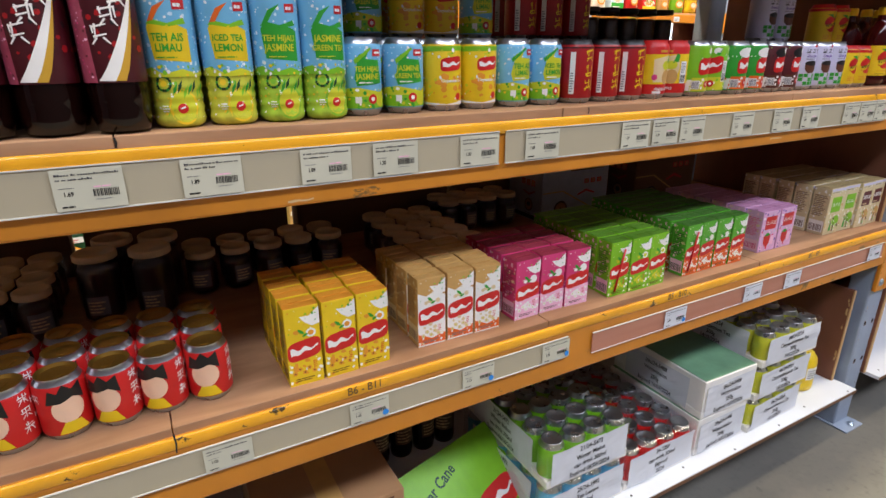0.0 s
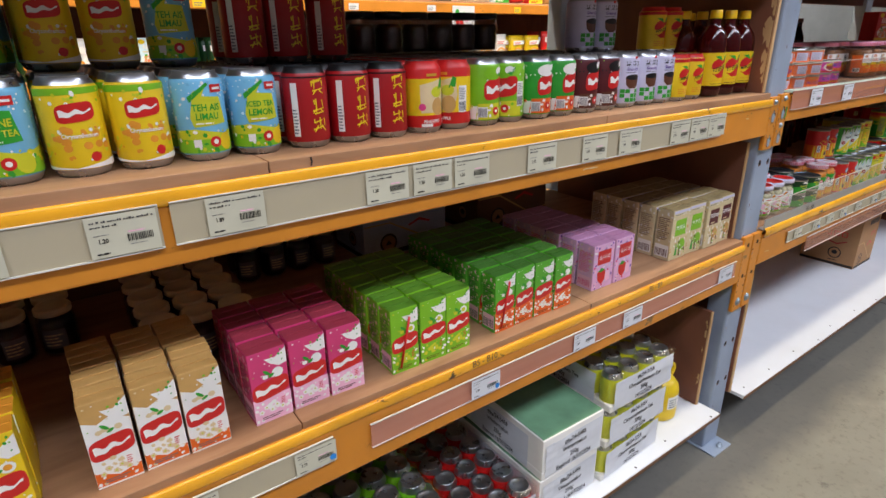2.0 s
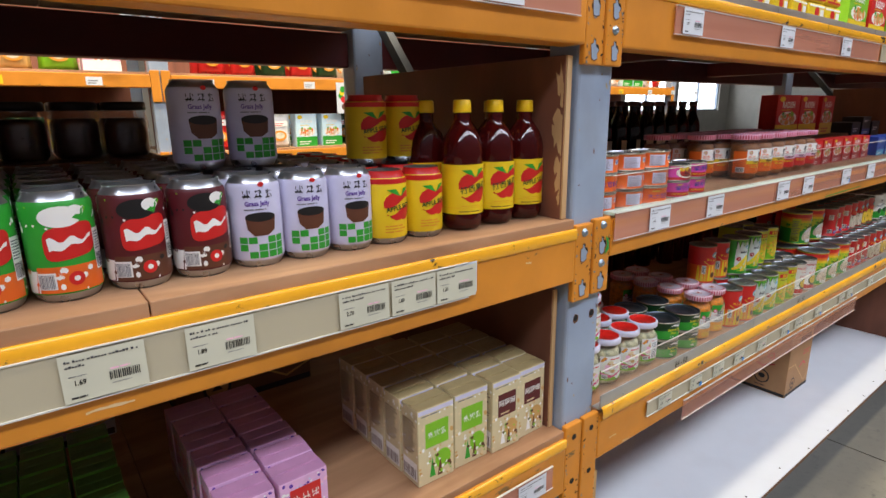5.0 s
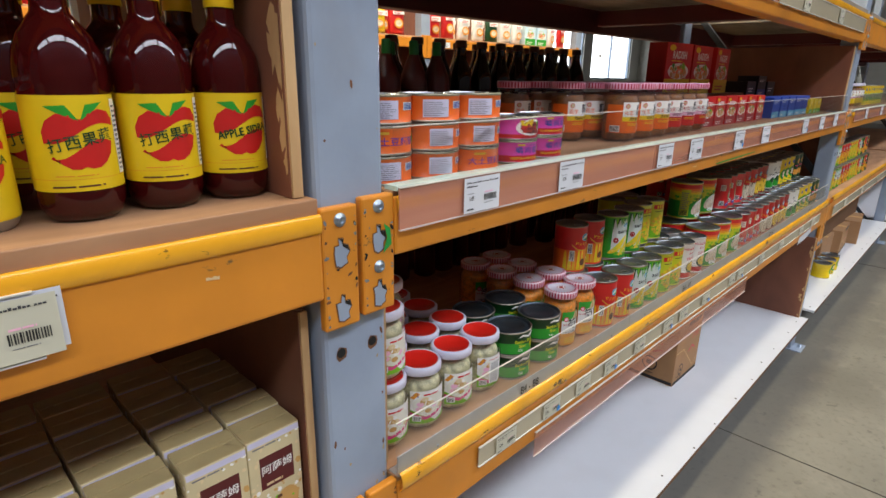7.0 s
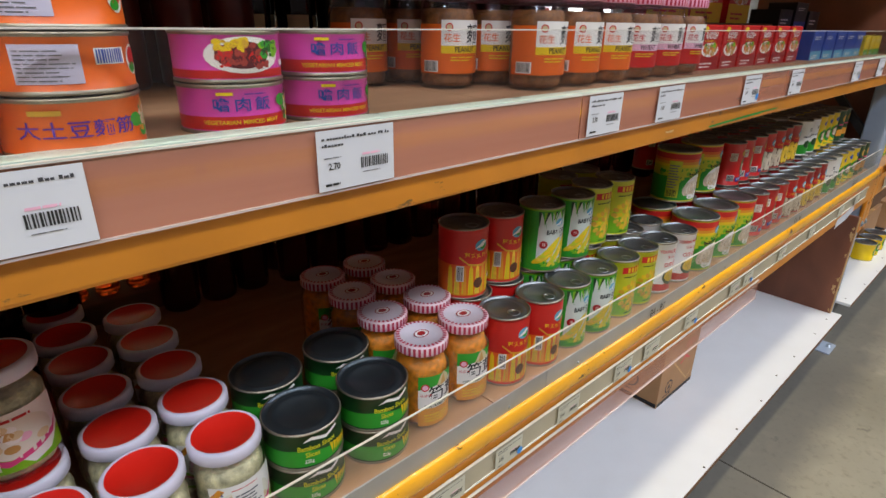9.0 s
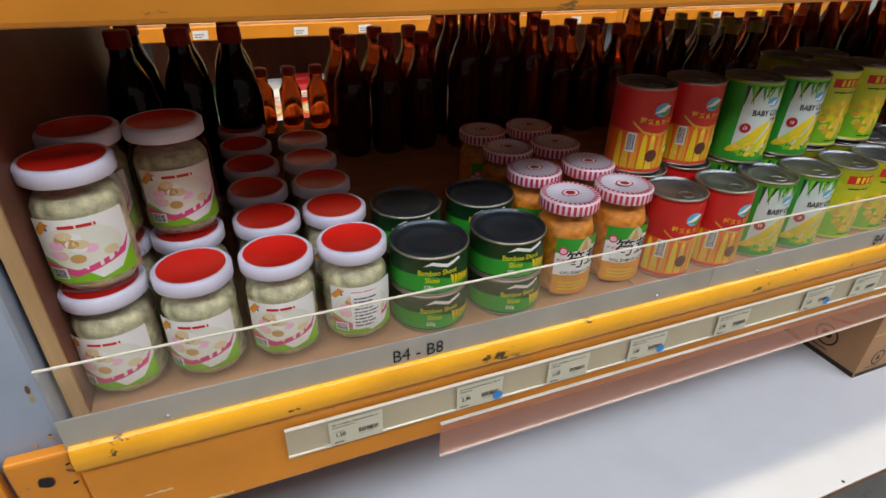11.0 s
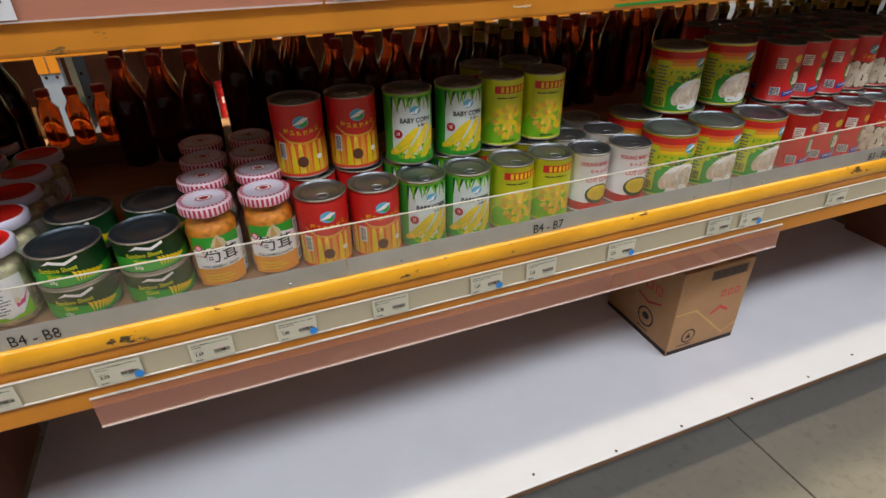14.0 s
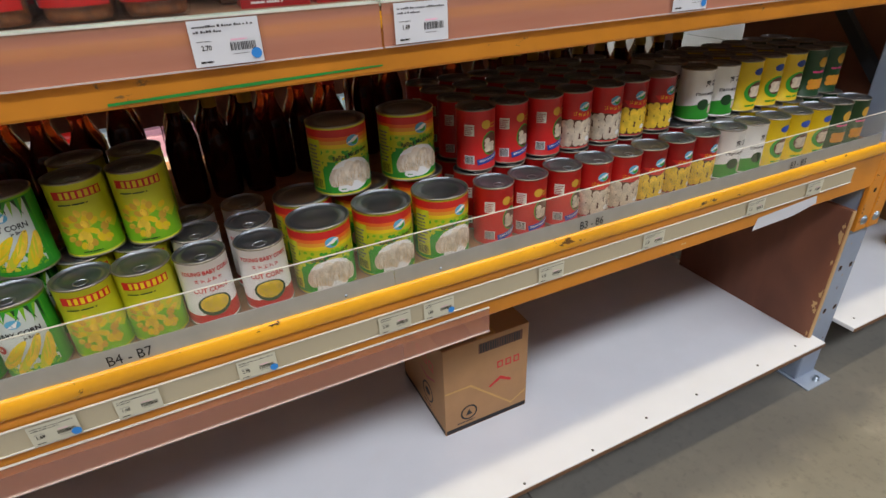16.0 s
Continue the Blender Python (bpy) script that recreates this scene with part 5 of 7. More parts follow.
spread(lambda m: jar(m, "dark sauce jar with a gold lid", "gold lid jars", JAM, LIDGOLD, LIDGOLD, gold_label, 0.034, 0.1),
       rows([-0.45 + 0.07 * k for k in range(5)], 1.2, Z0, 4, 0.07) + rows([0.14 + 0.075 * k for k in range(5)], 1.28, Z0, 2, 0.07) + rows([0.6, 0.67, 0.74], 1.08, Z0, 5, 0.07) + rows([0.86, 0.93, 1.0, 1.07], 1.4, Z0, 2, 0.07), 20)
spread(lambda m: jar(m, "tall dark sauce jar with a gold lid", "gold lid jars", JAM, LIDGOLD, LIDGOLD, gold_label, 0.042, 0.145), [(-0.06, 1.24, Z0), (0.04, 1.22, Z0), (0.06, 1.31, Z0), (-0.03, 1.33, Z0)], 20)


def plain_carton(m, w, d, h, label, mat=None, marks=True, tape=True, group=""):
    """A closed cardboard box with tape, printed marks and dark foot band."""
    c = thing("cardboard_box", m, label, "cardboard box", group)
    part("carton", box(-w / 2, 0, 0, w / 2, d, h, 0.002), mat or CARD, c)
    if tape:
        part("tape", box(-0.025, 0.002, h, 0.025, d - 0.002, h + 0.0008), TAN, c)
    if marks:
        a = Art()
        a.rect(-w * 0.49, 0.003, w * 0.49, 0.016, INK, 1)
        a.rect(-w * 0.1, h * 0.84, w * 0.42, h * 0.95, BROWN, 1)
        a.code(-w * 0.08, h * 0.85, w * 0.4, h * 0.94, INK, 2, 17)
        a.ell(-w * 0.22, h * 0.2, w * 0.1, w * 0.1, INK, 1)
        a.ell(-w * 0.22, h * 0.2, w * 0.08, w * 0.08, CARD, 1.5)
        a.poly([(-w * 0.26, h * 0.17), (-w * 0.18, h * 0.17), (-w * 0.22, h * 0.24)], INK, 2)
        a.poly([(-w * 0.49, h * 0.5), (-w * 0.2, h * 0.5), (w * 0.3, h * 0.1), (w * 0.49, h * 0.2), (w * 0.49, h * 0.22), (w * 0.3, h * 0.125), (-w * 0.19, h * 0.52), (-w * 0.49, h * 0.52)], TAN, 1)
        a.lines(-w * 0.36, h * 0.09, -w * 0.06, h * 0.12, 1, INK, 1)
        a.poly([(w * 0.02, h * 0.42), (w * 0.16, h * 0.5), (w * 0.3, h * 0.42), (w * 0.28, h * 0.4), (w * 0.16, h * 0.46), (w * 0.04, h * 0.4)], RED, 1)
        for k in range(3):
            a.rect(w * (0.12 + 0.1 * k), h * 0.6, w * (0.19 + 0.1 * k), h * 0.68, RED, 1)
            a.rect(w * (0.135 + 0.1 * k), h * 0.615, w * (0.175 + 0.1 * k), h * 0.665, CARD, 2)
        a.lay("print", c, 0)
        a = Art()
        a.rect(-d * 0.49, 0.003, d * 0.49, 0.016, INK, 1)
        a.ell(d * 0.12, h * 0.26, d * 0.12, d * 0.12, INK, 1)
        a.ell(d * 0.12, h * 0.26, d * 0.1, d * 0.1, CARD, 1.4)
        a.ell(d * 0.12, h * 0.27, d * 0.055, d * 0.045, INK, 1.8, 8)
        a.lines(d * 0.02, h * 0.1, d * 0.26, h * 0.13, 1, INK, 1)
        for k in range(3):
            a.rect(-d * 0.1 + d * 0.14 * k, h * 0.6, d * 0.0 + d * 0.14 * k, h * 0.7, RED, 1)
            a.rect(-d * 0.085 + d * 0.14 * k, h * 0.615, -d * 0.015 + d * 0.14 * k, h * 0.685, CARD, 1.4)
        a.poly([(-d * 0.05, h * 0.5), (d * 0.12, h * 0.46), (d * 0.3, h * 0.53), (d * 0.3, h * 0.51), (d * 0.12, h * 0.43), (-d * 0.05, h * 0.48)], DEEPRED, 1)
        a.lay("side_print", c, d / 2, turn=-90, x=-w / 2)
    return c


plain_carton(pose(1.7, 1.3, Z0), 0.3, 0.2, 0.22, "brown cardboard box at the rear of the shelf", DARKCARD)
plain_carton(pose(1.3, 1.32, Z0), 0.28, 0.18, 0.19, "white and blue cardboard box at the rear", paint("white_box", "a9b2c0", 0.6, 0, 0.1))


for k in range(5):
    plain_carton(pose(-0.38 + 0.53 * k, 1.53, Z0), 0.5, 0.07, 0.24 + 0.02 * (k % 3), "dark cardboard box at the shelf rear", DARKCARD, False, False, "rear boxes")


# ---- packs on the base deck of the first bay ----
def can_pack(m, w, d, nx, ny, label, group, canbody, words, layer_h=0.12, cover=None, tray=None):
    """A tray of cans under clear film with a paper notice on its front."""
    p = thing("can_pack", m, label, "can pack", group)
    part("tray", box(-w / 2, 0, 0, w / 2, d, layer_h * 0.2, 0.003), tray or WHITEP, p)
    r = min(w / nx, d / ny) / 2 - 0.0008
    if cover is None:
        for i in range(nx):
            for k in range(ny):
                cx, cy = -w / 2 + (i + 0.5) * w / nx, (k + 0.5) * d / ny
                cb = revolve([(r - 0.005, 0.004), (r, 0.012), (r, layer_h - 0.015), (r - 0.006, layer_h - 0.003), (r - 0.006, layer_h), (r - 0.009, layer_h - 0.004), (0, layer_h - 0.004)], 18, mids=[0, 0, 1, 1, 1, 1], cx=cx, cy=cy)
                part("can", cb, [canbody, TIN], p)
        part("film", box(-w / 2 - 0.001, -0.001, layer_h * 0.1, w / 2 + 0.001, d + 0.001, layer_h + 0.002, 0.006), FILM, p, "clear shrink film")
    else:
        part("carton", box(-w / 2, 0, layer_h * 0.2, w / 2, d, layer_h, 0.002), WHITEP, p)
        part("top_sheet", box(-w / 2 + 0.004, 0.004, layer_h, w / 2 - 0.004, d - 0.004, layer_h + 0.002), cover, p)
    for face, ww in (("front", w), ("side", d)):
        a = Art()
        pw = ww * (0.92 if face == "front" else 0.7)
        a.rect(-pw / 2, 0.008, pw / 2, layer_h * 0.86, PAPER, 1, 0.004)
        for k, t in enumerate(words):
            a.word(0, layer_h * (0.74 - 0.19 * k), 0.019, t, INK, 3, 0.02)
        for axis, span in ((0, pw), (1, layer_h)):
            for q in range(1, 10):
                co = [0, 0, 0]
                no = [0, 0, 0]
                co[axis], no[axis] = (-pw / 2 + pw * q / 10) if axis == 0 else layer_h * q / 10, 1
                bmesh.ops.bisect_plane(a.bm, geom=list(a.bm.verts) + list(a.bm.edges) + list(a.bm.faces), plane_co=co, plane_no=no, dist=1e-6)
        for v in a.bm.verts:
            v.co.z += 16 * max(0, noise.noise((v.co.x * 16 + m.translation.x * 30, v.co.y * 22, m.translation.z * 40))) + 6 * abs(noise.noise((v.co.x * 50, v.co.y * 40, 3)))
        if face == "front":
            a.lay("paper_notice", p, -0.002, "white paper notice with black print")
        else:
            a.lay("paper_notice", p, d / 2, "white paper notice with black print", turn=-90, x=-w / 2 - 0.002)
    return p


ZD = 0.2
TEAL = paint("print_teal", "5aa7c8", 0.4, 0, 0.08)
can_pack(pose(0.905, 0.765, ZD), 0.26, 0.39, 4, 6, "film-wrapped blue lemon tea can pack", "can packs", TEAL, ("25/24-1992", "Tea Lemon", "300ml", "Expired"))
can_pack(pose(0.905, 0.768, ZD + 0.123, 0, 0, -1), 0.26, 0.39, 4, 6, "film-wrapped green winter melon can pack", "can packs", LIME, ("21/24-5472", "Winter Melon", "can drink 300ml", "Expired 06/06/2024"))
can_pack(pose(1.178, 0.768, ZD), 0.27, 0.39, 4, 6, "film-wrapped red can pack with paper notice", "can packs", RED, ("24-3350", "can drink 300ml", "Expired", "2024"))
for k in range(2):
    can_pack(pose(1.432 + 0.004 * k, 0.768 - 0.003 * k, ZD + 0.125 * k, 0, 0, -1.5 * k), 0.22, 0.34, 3, 5, "white carton pack with green top and notice", "carton packs", LIME, ("09a/24-5488", "Wintermelon", "250g", "Expired 16/07/2024"), 0.123, paint("dull_green_sheet", "6f9a78", 0.35, 0, 0.2, 14))
for k in range(3):
    can_pack(pose(1.69 + 0.006 * k, 0.76 - 0.002 * k, ZD + 0.112 * k, 0, 0, 1.5 - 1.5 * k), 0.27, 0.36, 4, 6, "film-wrapped yellow tea can pack with notice", "can packs", LEMON, ("06/24-3354", "Chrysanthemum Tea", "300g", "14/12/2024"), 0.11)
jug = thing("oil_jug", pose(1.955, 0.85, ZD), "small yellow plastic jug with a cap", "jug")
part("body", revolve([(0, 0.003), (0.05, 0), (0.057, 0.008), (0.058, 0.03), (0.056, 0.036), (0.058, 0.042), (0.058, 0.1), (0.055, 0.118), (0.044, 0.134), (0.03, 0.142), (0.022, 0.145)], 24), YEL, jug)
part("cap", revolve([(0.025, 0.145), (0.026, 0.147), (0.025, 0.165), (0.022, 0.168), (0, 0.168)], 16), YEL, jug)
grip = bmesh.new()
for k in range(9):
    an = math.pi * k / 8
    box(0.03 + 0.028 * math.sin(an), -0.008, 0.118 + 0.026 * (1 - math.cos(an)) * 0.9, 0.042 + 0.028 * math.sin(an), 0.008, 0.13 + 0.026 * (1 - math.cos(an)) * 0.9, 0.003, bm=grip)
part("handle", grip, YEL, jug)
a = Art()
a.rect(-0.03, 0.05, 0.03, 0.095, WHITEP, 1)
a.lines(-0.025, 0.055, 0.02, 0.09, 4, GREYINK, 2)
a.wrap("label", 0.0582, jug)
# open carton leaning on its side, with a printed lid, and a plain box
lean = thing("drink_case", pose(0.63, 0.80, ZD + 0.002, 0, 0, 16) @ pose(0, 0, 0, -52), "lime and white drink case tipped on its back", "drink case")
part("case", box(-0.2, 0, 0, 0.2, 0.14, 0.24, 0.003), WHITEP, lean)
a = Art()
a.rect(-0.2, 0.0, 0.2, 0.24, LIME, 1)
a.poly([(-0.2, 0.05), (0.05, 0.0), (-0.2, 0.0)], WHITEP, 2)
a.badge(0.11, 0.06, 0.13, 0.07, 3)
a.word(-0.04, 0.17, 0.04, "Sugar Cane", DKGREEN, 3, 0.3)
a.word(-0.06, 0.12, 0.04, "Drink", DKGREEN, 3, 0.3)
for k in range(4):
    a.ell(-0.14 + 0.03 * k, 0.09 + 0.02 * (k % 2), 0.012, 0.022, DKGREEN, 2.5, 10)
a.lay("print", lean, 0)
plain_carton(pose(0.29, 0.85, ZD), 0.3, 0.3, 0.22, "pale brown cardboard box with loose flaps")
DARK_PROF = [(0, 0.004), (0.026, 0), (0.031, 0.005), (0.0325, 0.02), (0.0325, 0.15), (0.028, 0.175), (0.016, 0.21), (0.0135, 0.225), (0.0135, 0.25)]


def sauce_label(a, r):
    a.rect(-0.03, 0.05, 0.032, 0.11, paint("print_dull_label", "6b5a44", 0.5), 1)
    a.lines(-0.024, 0.058, 0.026, 0.1, 4, CREAM, 2)


def sauce(label, capm, body=None, draw=sauce_label):
    return lambda m: bottle(m, "sauce_bottle", label, "sauce bottles", DARK_PROF, body or SOY, capm, draw, 0.0327, 0.246, 0.0145, 0.022, 20)


spread(sauce("dark sauce bottle with a red cap", CAPR), rows([0.3 + 0.072 * k for k in range(7)], 1.2, ZD, 4, 0.075), 25)
spread(sauce("dark sauce bottle with a red cap", CAPR), rows([-0.5 + 0.072 * k for k in range(8)], 1.0, ZD, 5, 0.08), 25)


# ---- ticket strips, price tickets and writing ----
TICKETINK = paint("ticket_ink", "3c3c42", 0.6)


def ticket(parent, x, z, w=0.07, h=0.044, dot=False, y=-0.002, old=False):
    rnd2 = random.Random(int(x * 1000))
    a = Art()
    a.rect(x - w / 2, z - h / 2, x + w / 2, z + h / 2, TICKET if old else PAPER, 4)
    ink = INK
    for k in range(2):
        u, end = x - w * 0.44, x + w * (0.42 if k == 0 else rnd2.uniform(-0.3, 0.1))
        while u < end:
            q = w * rnd2.uniform(0.022, 0.036)
            a.rect(u, z + h * (0.34 - 0.11 * k), u + q, z + h * (0.34 - 0.11 * k) + h * rnd2.choice((0.032, 0.032, 0.05)), TICKETINK, 6)
            u += q + w * rnd2.choice((0.008, 0.008, 0.008, 0.03))
    a.lines(x - w * 0.42, z + h * 0.04, x - w * 0.12, z + h * 0.075, 1, GREYINK, 6)
    a.lines(x + w * 0.06, z - h * 0.28, x + w * 0.4, z - h * 0.25, 1, GREYINK, 6)
    a.word(x - w * 0.3, z - h * 0.1, 0.0075, "%.2f" % rnd2.choice((1.20, 1.69, 1.89, 2.70, 2.75, 1.05)), INK, 6)
    a.code(x + w * 0.04, z - h * 0.2, x + w * 0.42, z - h * 0.02, ink, 6, 15)
    a.lines(x - w * 0.42, z - h * 0.42, x - w * 0.16, z - h * 0.33, 1, INK, 6)
    a.lines(x + w * 0.06, z + h * 0.02, x + w * 0.4, z + h * 0.1, 1, LPINK, 6)
    if dot:
        a.ell(x + w * 0.4, z - h * 0.3, 0.006, 0.006, BLUEDOT, 7, 14)
    return a.lay("price_ticket", parent, FACE + y, "white price ticket with barcode")


def strip(x0, x1, z0, z1, mat, label, tickets, dots=(), y=0.002):
    s = thing("ticket_strip", pose(0, 0, 0), label, "ticket strip", "ticket strips")
    part("channel", box(x0, FACE - 0.0035 - y, z0, x1, FACE - 0.0018 - y, z1), mat, s)
    part("top_edge", box(x0, FACE - 0.005 - y, z1, x1, FACE - 0.001 - y, z1 + 0.0014), WHITEEDGE, s)
    part("bottom_edge", box(x0, FACE - 0.0055 - y, z0 - 0.0018, x1, FACE - 0.001 - y, z0), CLEAR2 if mat in (STRIPPINK, STRIPTHIN) else WHITEEDGE, s)
    for k, x in enumerate(tickets):
        ticket(s, x, (z0 + z1) / 2, min(0.075, (z1 - z0) * 1.6), (z1 - z0) * 0.95, k in dots, -0.0056 - y, mat is STRIPBEIGE)
    return s


CLEAR2 = sheet("clear_strip_edge", "e6d9d4", 0.6)
strip(-0.58, 0.594, 1.133, 1.186, STRIPBEIGE, "beige plastic ticket strip on the beam", (-0.38, -0.2, -0.005, 0.135, 0.29, 0.4, 0.553))
loose = strip(0.607, 1.882, 1.133, 1.186, STRIPBEIGE, "beige plastic ticket strip on the beam", (0.685, 0.915, 1.0, 1.082, 1.25, 1.4, 1.515, 1.7, 1.78, 1.858))
ticket(loose, 1.878, 1.162, 0.044, 0.05, y=-0.0045)
strip(-0.58, 0.786, 0.7, 0.745, STRIPBEIGE, "beige plastic ticket strip on the lower beam", (-0.2, 0.1, 0.335, 0.56, 0.752), (2, 3, 4))
strip(0.857, 2.1, 0.688, 0.735, STRIPPINK, "rosy clear ticket strip on the lower beam", (1.12, 1.42, 1.6, 2.04), (0,))
strip(2.25, 2.95, 1.166, 1.217, STRIPPINK, "rosy clear ticket strip along the beam", (2.4, 2.63))
strip(2.953, 3.66, 1.166, 1.217, STRIPPINK, "rosy clear ticket strip along the beam", (3.0, 3.17, 3.475), (2,))
strip(3.663, 4.93, 1.166, 1.217, STRIPPINK, "rosy clear ticket strip along the beam", (3.715, 4.19, 4.45, 4.7), (1,))
strip(2.42, 4.85, 0.724, 0.759, STRIPBEIGE, "narrow beige ticket strip on the beam", (2.49, 2.63, 2.745, 2.86, 3.0, 3.16, 3.26, 3.42, 3.64, 3.72, 3.95, 4.2, 4.5, 4.7), (1, 3, 5, 7, 9))
strip(2.585, 3.82, 0.655, 0.705, STRIPTHIN, "rosy clear ticket strip hung under the beam", ())
strip(1.0, 2.12, 1.558, 1.608, STRIPPINK, "rosy clear ticket strip on the top beam", (1.5, 1.75, 1.95))
strip(-0.5, 0.98, 1.558, 1.608, STRIPPINK, "rosy clear ticket strip on the top beam", (0.2, 0.6))
strip(2.4, 3.6, 1.55, 1.6, STRIPPINK, "rosy clear ticket strip on the top beam", (2.46, 2.9, 3.3))
strip(3.62, 4.9, 1.55, 1.6, STRIPBEIGE, "beige ticket strip on the top beam", (3.9, 4.4))
for xa in (5.15,):
    strip(xa, xa + 2.5, 1.166, 1.217, STRIPPINK, "rosy clear ticket strip along the beam", (xa + 0.3, xa + 0.8, xa + 1.4, xa + 2.0))
    strip(xa, xa + 2.5, 0.70, 0.745, STRIPBEIGE, "beige ticket strip along the beam", (xa + 0.3, xa + 0.8, xa + 1.4, xa + 2.0))


def marking(text, x, z, size, y, slant=0.0):
    a = Art()
    a.word(x, z, size, text, INK, 2, slant)
    ob = a.lay("shelf_marking", None, y)
    return tagged(ob, "black handwritten bay number on the shelf edge", "handwriting", "shelf markings")


marking("B6 - B11", 0.33, 0.768, 0.022, FACE - 0.0045)
marking("B5 - B10", 1.12, 0.768, 0.022, FACE - 0.0045)
marking("B5 - B9", 1.69, 0.768, 0.022, FACE - 0.0045)
tear = Art()
tear.poly([(4.52, 0.672), (4.66, 0.676), (4.74, 0.69), (4.735, 0.712), (4.6, 0.706), (4.53, 0.703)], PAPER, 2)
tagged(tear.lay("torn_sticker", None, FACE - 0.0005), "torn white paper sticker on the orange beam", "sticker")
scr = Art()
scr.poly([(3.34, 1.137), (3.5, 1.139), (3.66, 1.142), (3.66, 1.144), (3.5, 1.143), (3.34, 1.14)], GREENP, 2)
tagged(scr.lay("paint_scrape", None, FACE - 0.0006), "green paint scrape on the orange beam", "paint mark", "paint scrapes")
scr = Art()
scr.poly([(2.226, 1.14), (2.24, 1.15), (2.238, 1.17), (2.228, 1.178), (2.233, 1.16)], GREENP, 5)
tagged(scr.lay("paint_scrape", None, FACE - 0.0006), "green paint scrape on the bolted end plate", "paint mark", "paint scrapes")

# aluminium front rails with a clear upstand
for x0, x1, txt in ((2.247, 2.9425, ("B4 - B8", 2.56)), (2.9435, 3.6485, ("B4 - B7", 3.27)), (3.6495, 4.925, ("B3 - B6", 4.04))):
    rl = thing("shelf_rail", pose(0, 0, 0), "aluminium shelf front rail with clear plastic upstand", "shelf rail", "shelf rails")
    bm = box(x0, FACE - 0.001, 0.8005, x1, FACE + 0.001, 0.834)
    box(x0, FACE + 0.0015, 0.8005, x1, FACE + 0.02, 0.802, bm=bm)
    part("rail", bm, ALU, rl)
    part("upstand", box(x0, FACE + 0.0014, 0.803, x1, FACE + 0.0034, 0.886), CLEAR, rl)
    part("upstand_edge", box(x0, FACE + 0.0012, 0.886, x1, FACE + 0.0036, 0.8872), WHITEEDGE, rl)
    for k in (0, 2):
        sx = x0 + 0.08 + k * (x1 - x0 - 0.16) / 2
        sb = revolve([(0.0026, 0), (0.0026, 0.0008), (0, 0.0012)], 8)
        for v in sb.verts:
            v.co = (sx + v.co.x, FACE - 0.001 - v.co.z, 0.812 + v.co.y)
        part("screw", sb, BOLT, rl)
    marking(txt[0], txt[1], 0.816, 0.022, FACE - 0.0012)
marking("B3 - B5", 4.62, 0.816, 0.022, FACE - 0.0012)
for x0, x1 in ((2.25, 3.66), (3.665, 4.93), (5.12, 6.6)):
    rl = thing("shelf_guard", pose(0, 0, 0), "clear acrylic guard standing along the shelf front", "shelf guard", "shelf guards")
    part("sheet", box(x0, FACE + 0.004, UPP[1], x1, FACE + 0.006, 1.288), CLEAR, rl)
    part("edge", box(x0, FACE + 0.0038, 1.288, x1, FACE + 0.0062, 1.2892), WHITEEDGE, rl)
    part("foot", box(x0, FACE - 0.001, UPP[1] + 0.0005, x1, FACE + 0.022, UPP[1] + 0.0065), paint("pale_green_edge", "c8ddd0", 0.3), rl)


# ---- prints of the tinned food ----
def corner_bird(a, v, u=0.0, lay=3):
    a.ell(u, v, 0.011, 0.009, TEAL, lay, 14)
    a.ell(u + 0.003, v - 0.002, 0.006, 0.005, GREEN, lay + 0.4, 10)
    a.poly([(u - 0.012, v - 0.004), (u + 0.004, v + 0.006), (u + 0.012, v + 0.005), (u + 0.002, v - 0.002)], WHITEP, lay + 0.8)


def corn_red(a, r, h):
    w = math.pi * r
    a.rect(-w, 0.07, w, h - 0.006, RED, 1)
    a.poly([(-0.034, 0.075), (-0.02, 0.064), (0, 0.06), (0.02, 0.064), (0.034, 0.075)], RED, 1.4)
    a.poly([(-0.034, 0.07), (-0.02, 0.0585), (0, 0.0545), (0.02, 0.0585), (0.034, 0.07), (0.034, 0.067), (0.02, 0.0555), (0, 0.0515), (-0.02, 0.0555), (-0.034, 0.067)], GOLD, 1.8)
    a.rect(-w, 0.006, w, 0.056, ORANGEP, 1)
    for k in range(11):
        u = -0.052 + 0.0105 * k
        a.poly([(u, 0.008), (u + 0.0092, 0.008), (u + 0.0072, 0.05), (u + 0.0045, 0.056), (u + 0.0018, 0.05)], (YEL, CORN, AMBER)[k % 3], 1.6)
        a.poly([(u + 0.002, 0.01), (u + 0.0034, 0.01), (u + 0.004, 0.05)], LEMON, 1.7)
    corner_bird(a, 0.085)
    for k in range(6):
        a.glyph(-0.0225 + 0.009 * k, 0.069 + 0.0006 * (k - 2.5) ** 2, 0.0075, YEL, 3, 110 + k)
    a.ell(-0.004, 0.026, 0.008, 0.0085, BROWN, 3, 16)
    a.ell(0.022, 0.03, 0.0045, 0.004, WHITEP, 3, 12)
    a.rect(-0.038, 0.03, -0.027, 0.055, WHITEP, 2)
    a.code(-0.037, 0.032, -0.028, 0.053, INK, 3, 8)


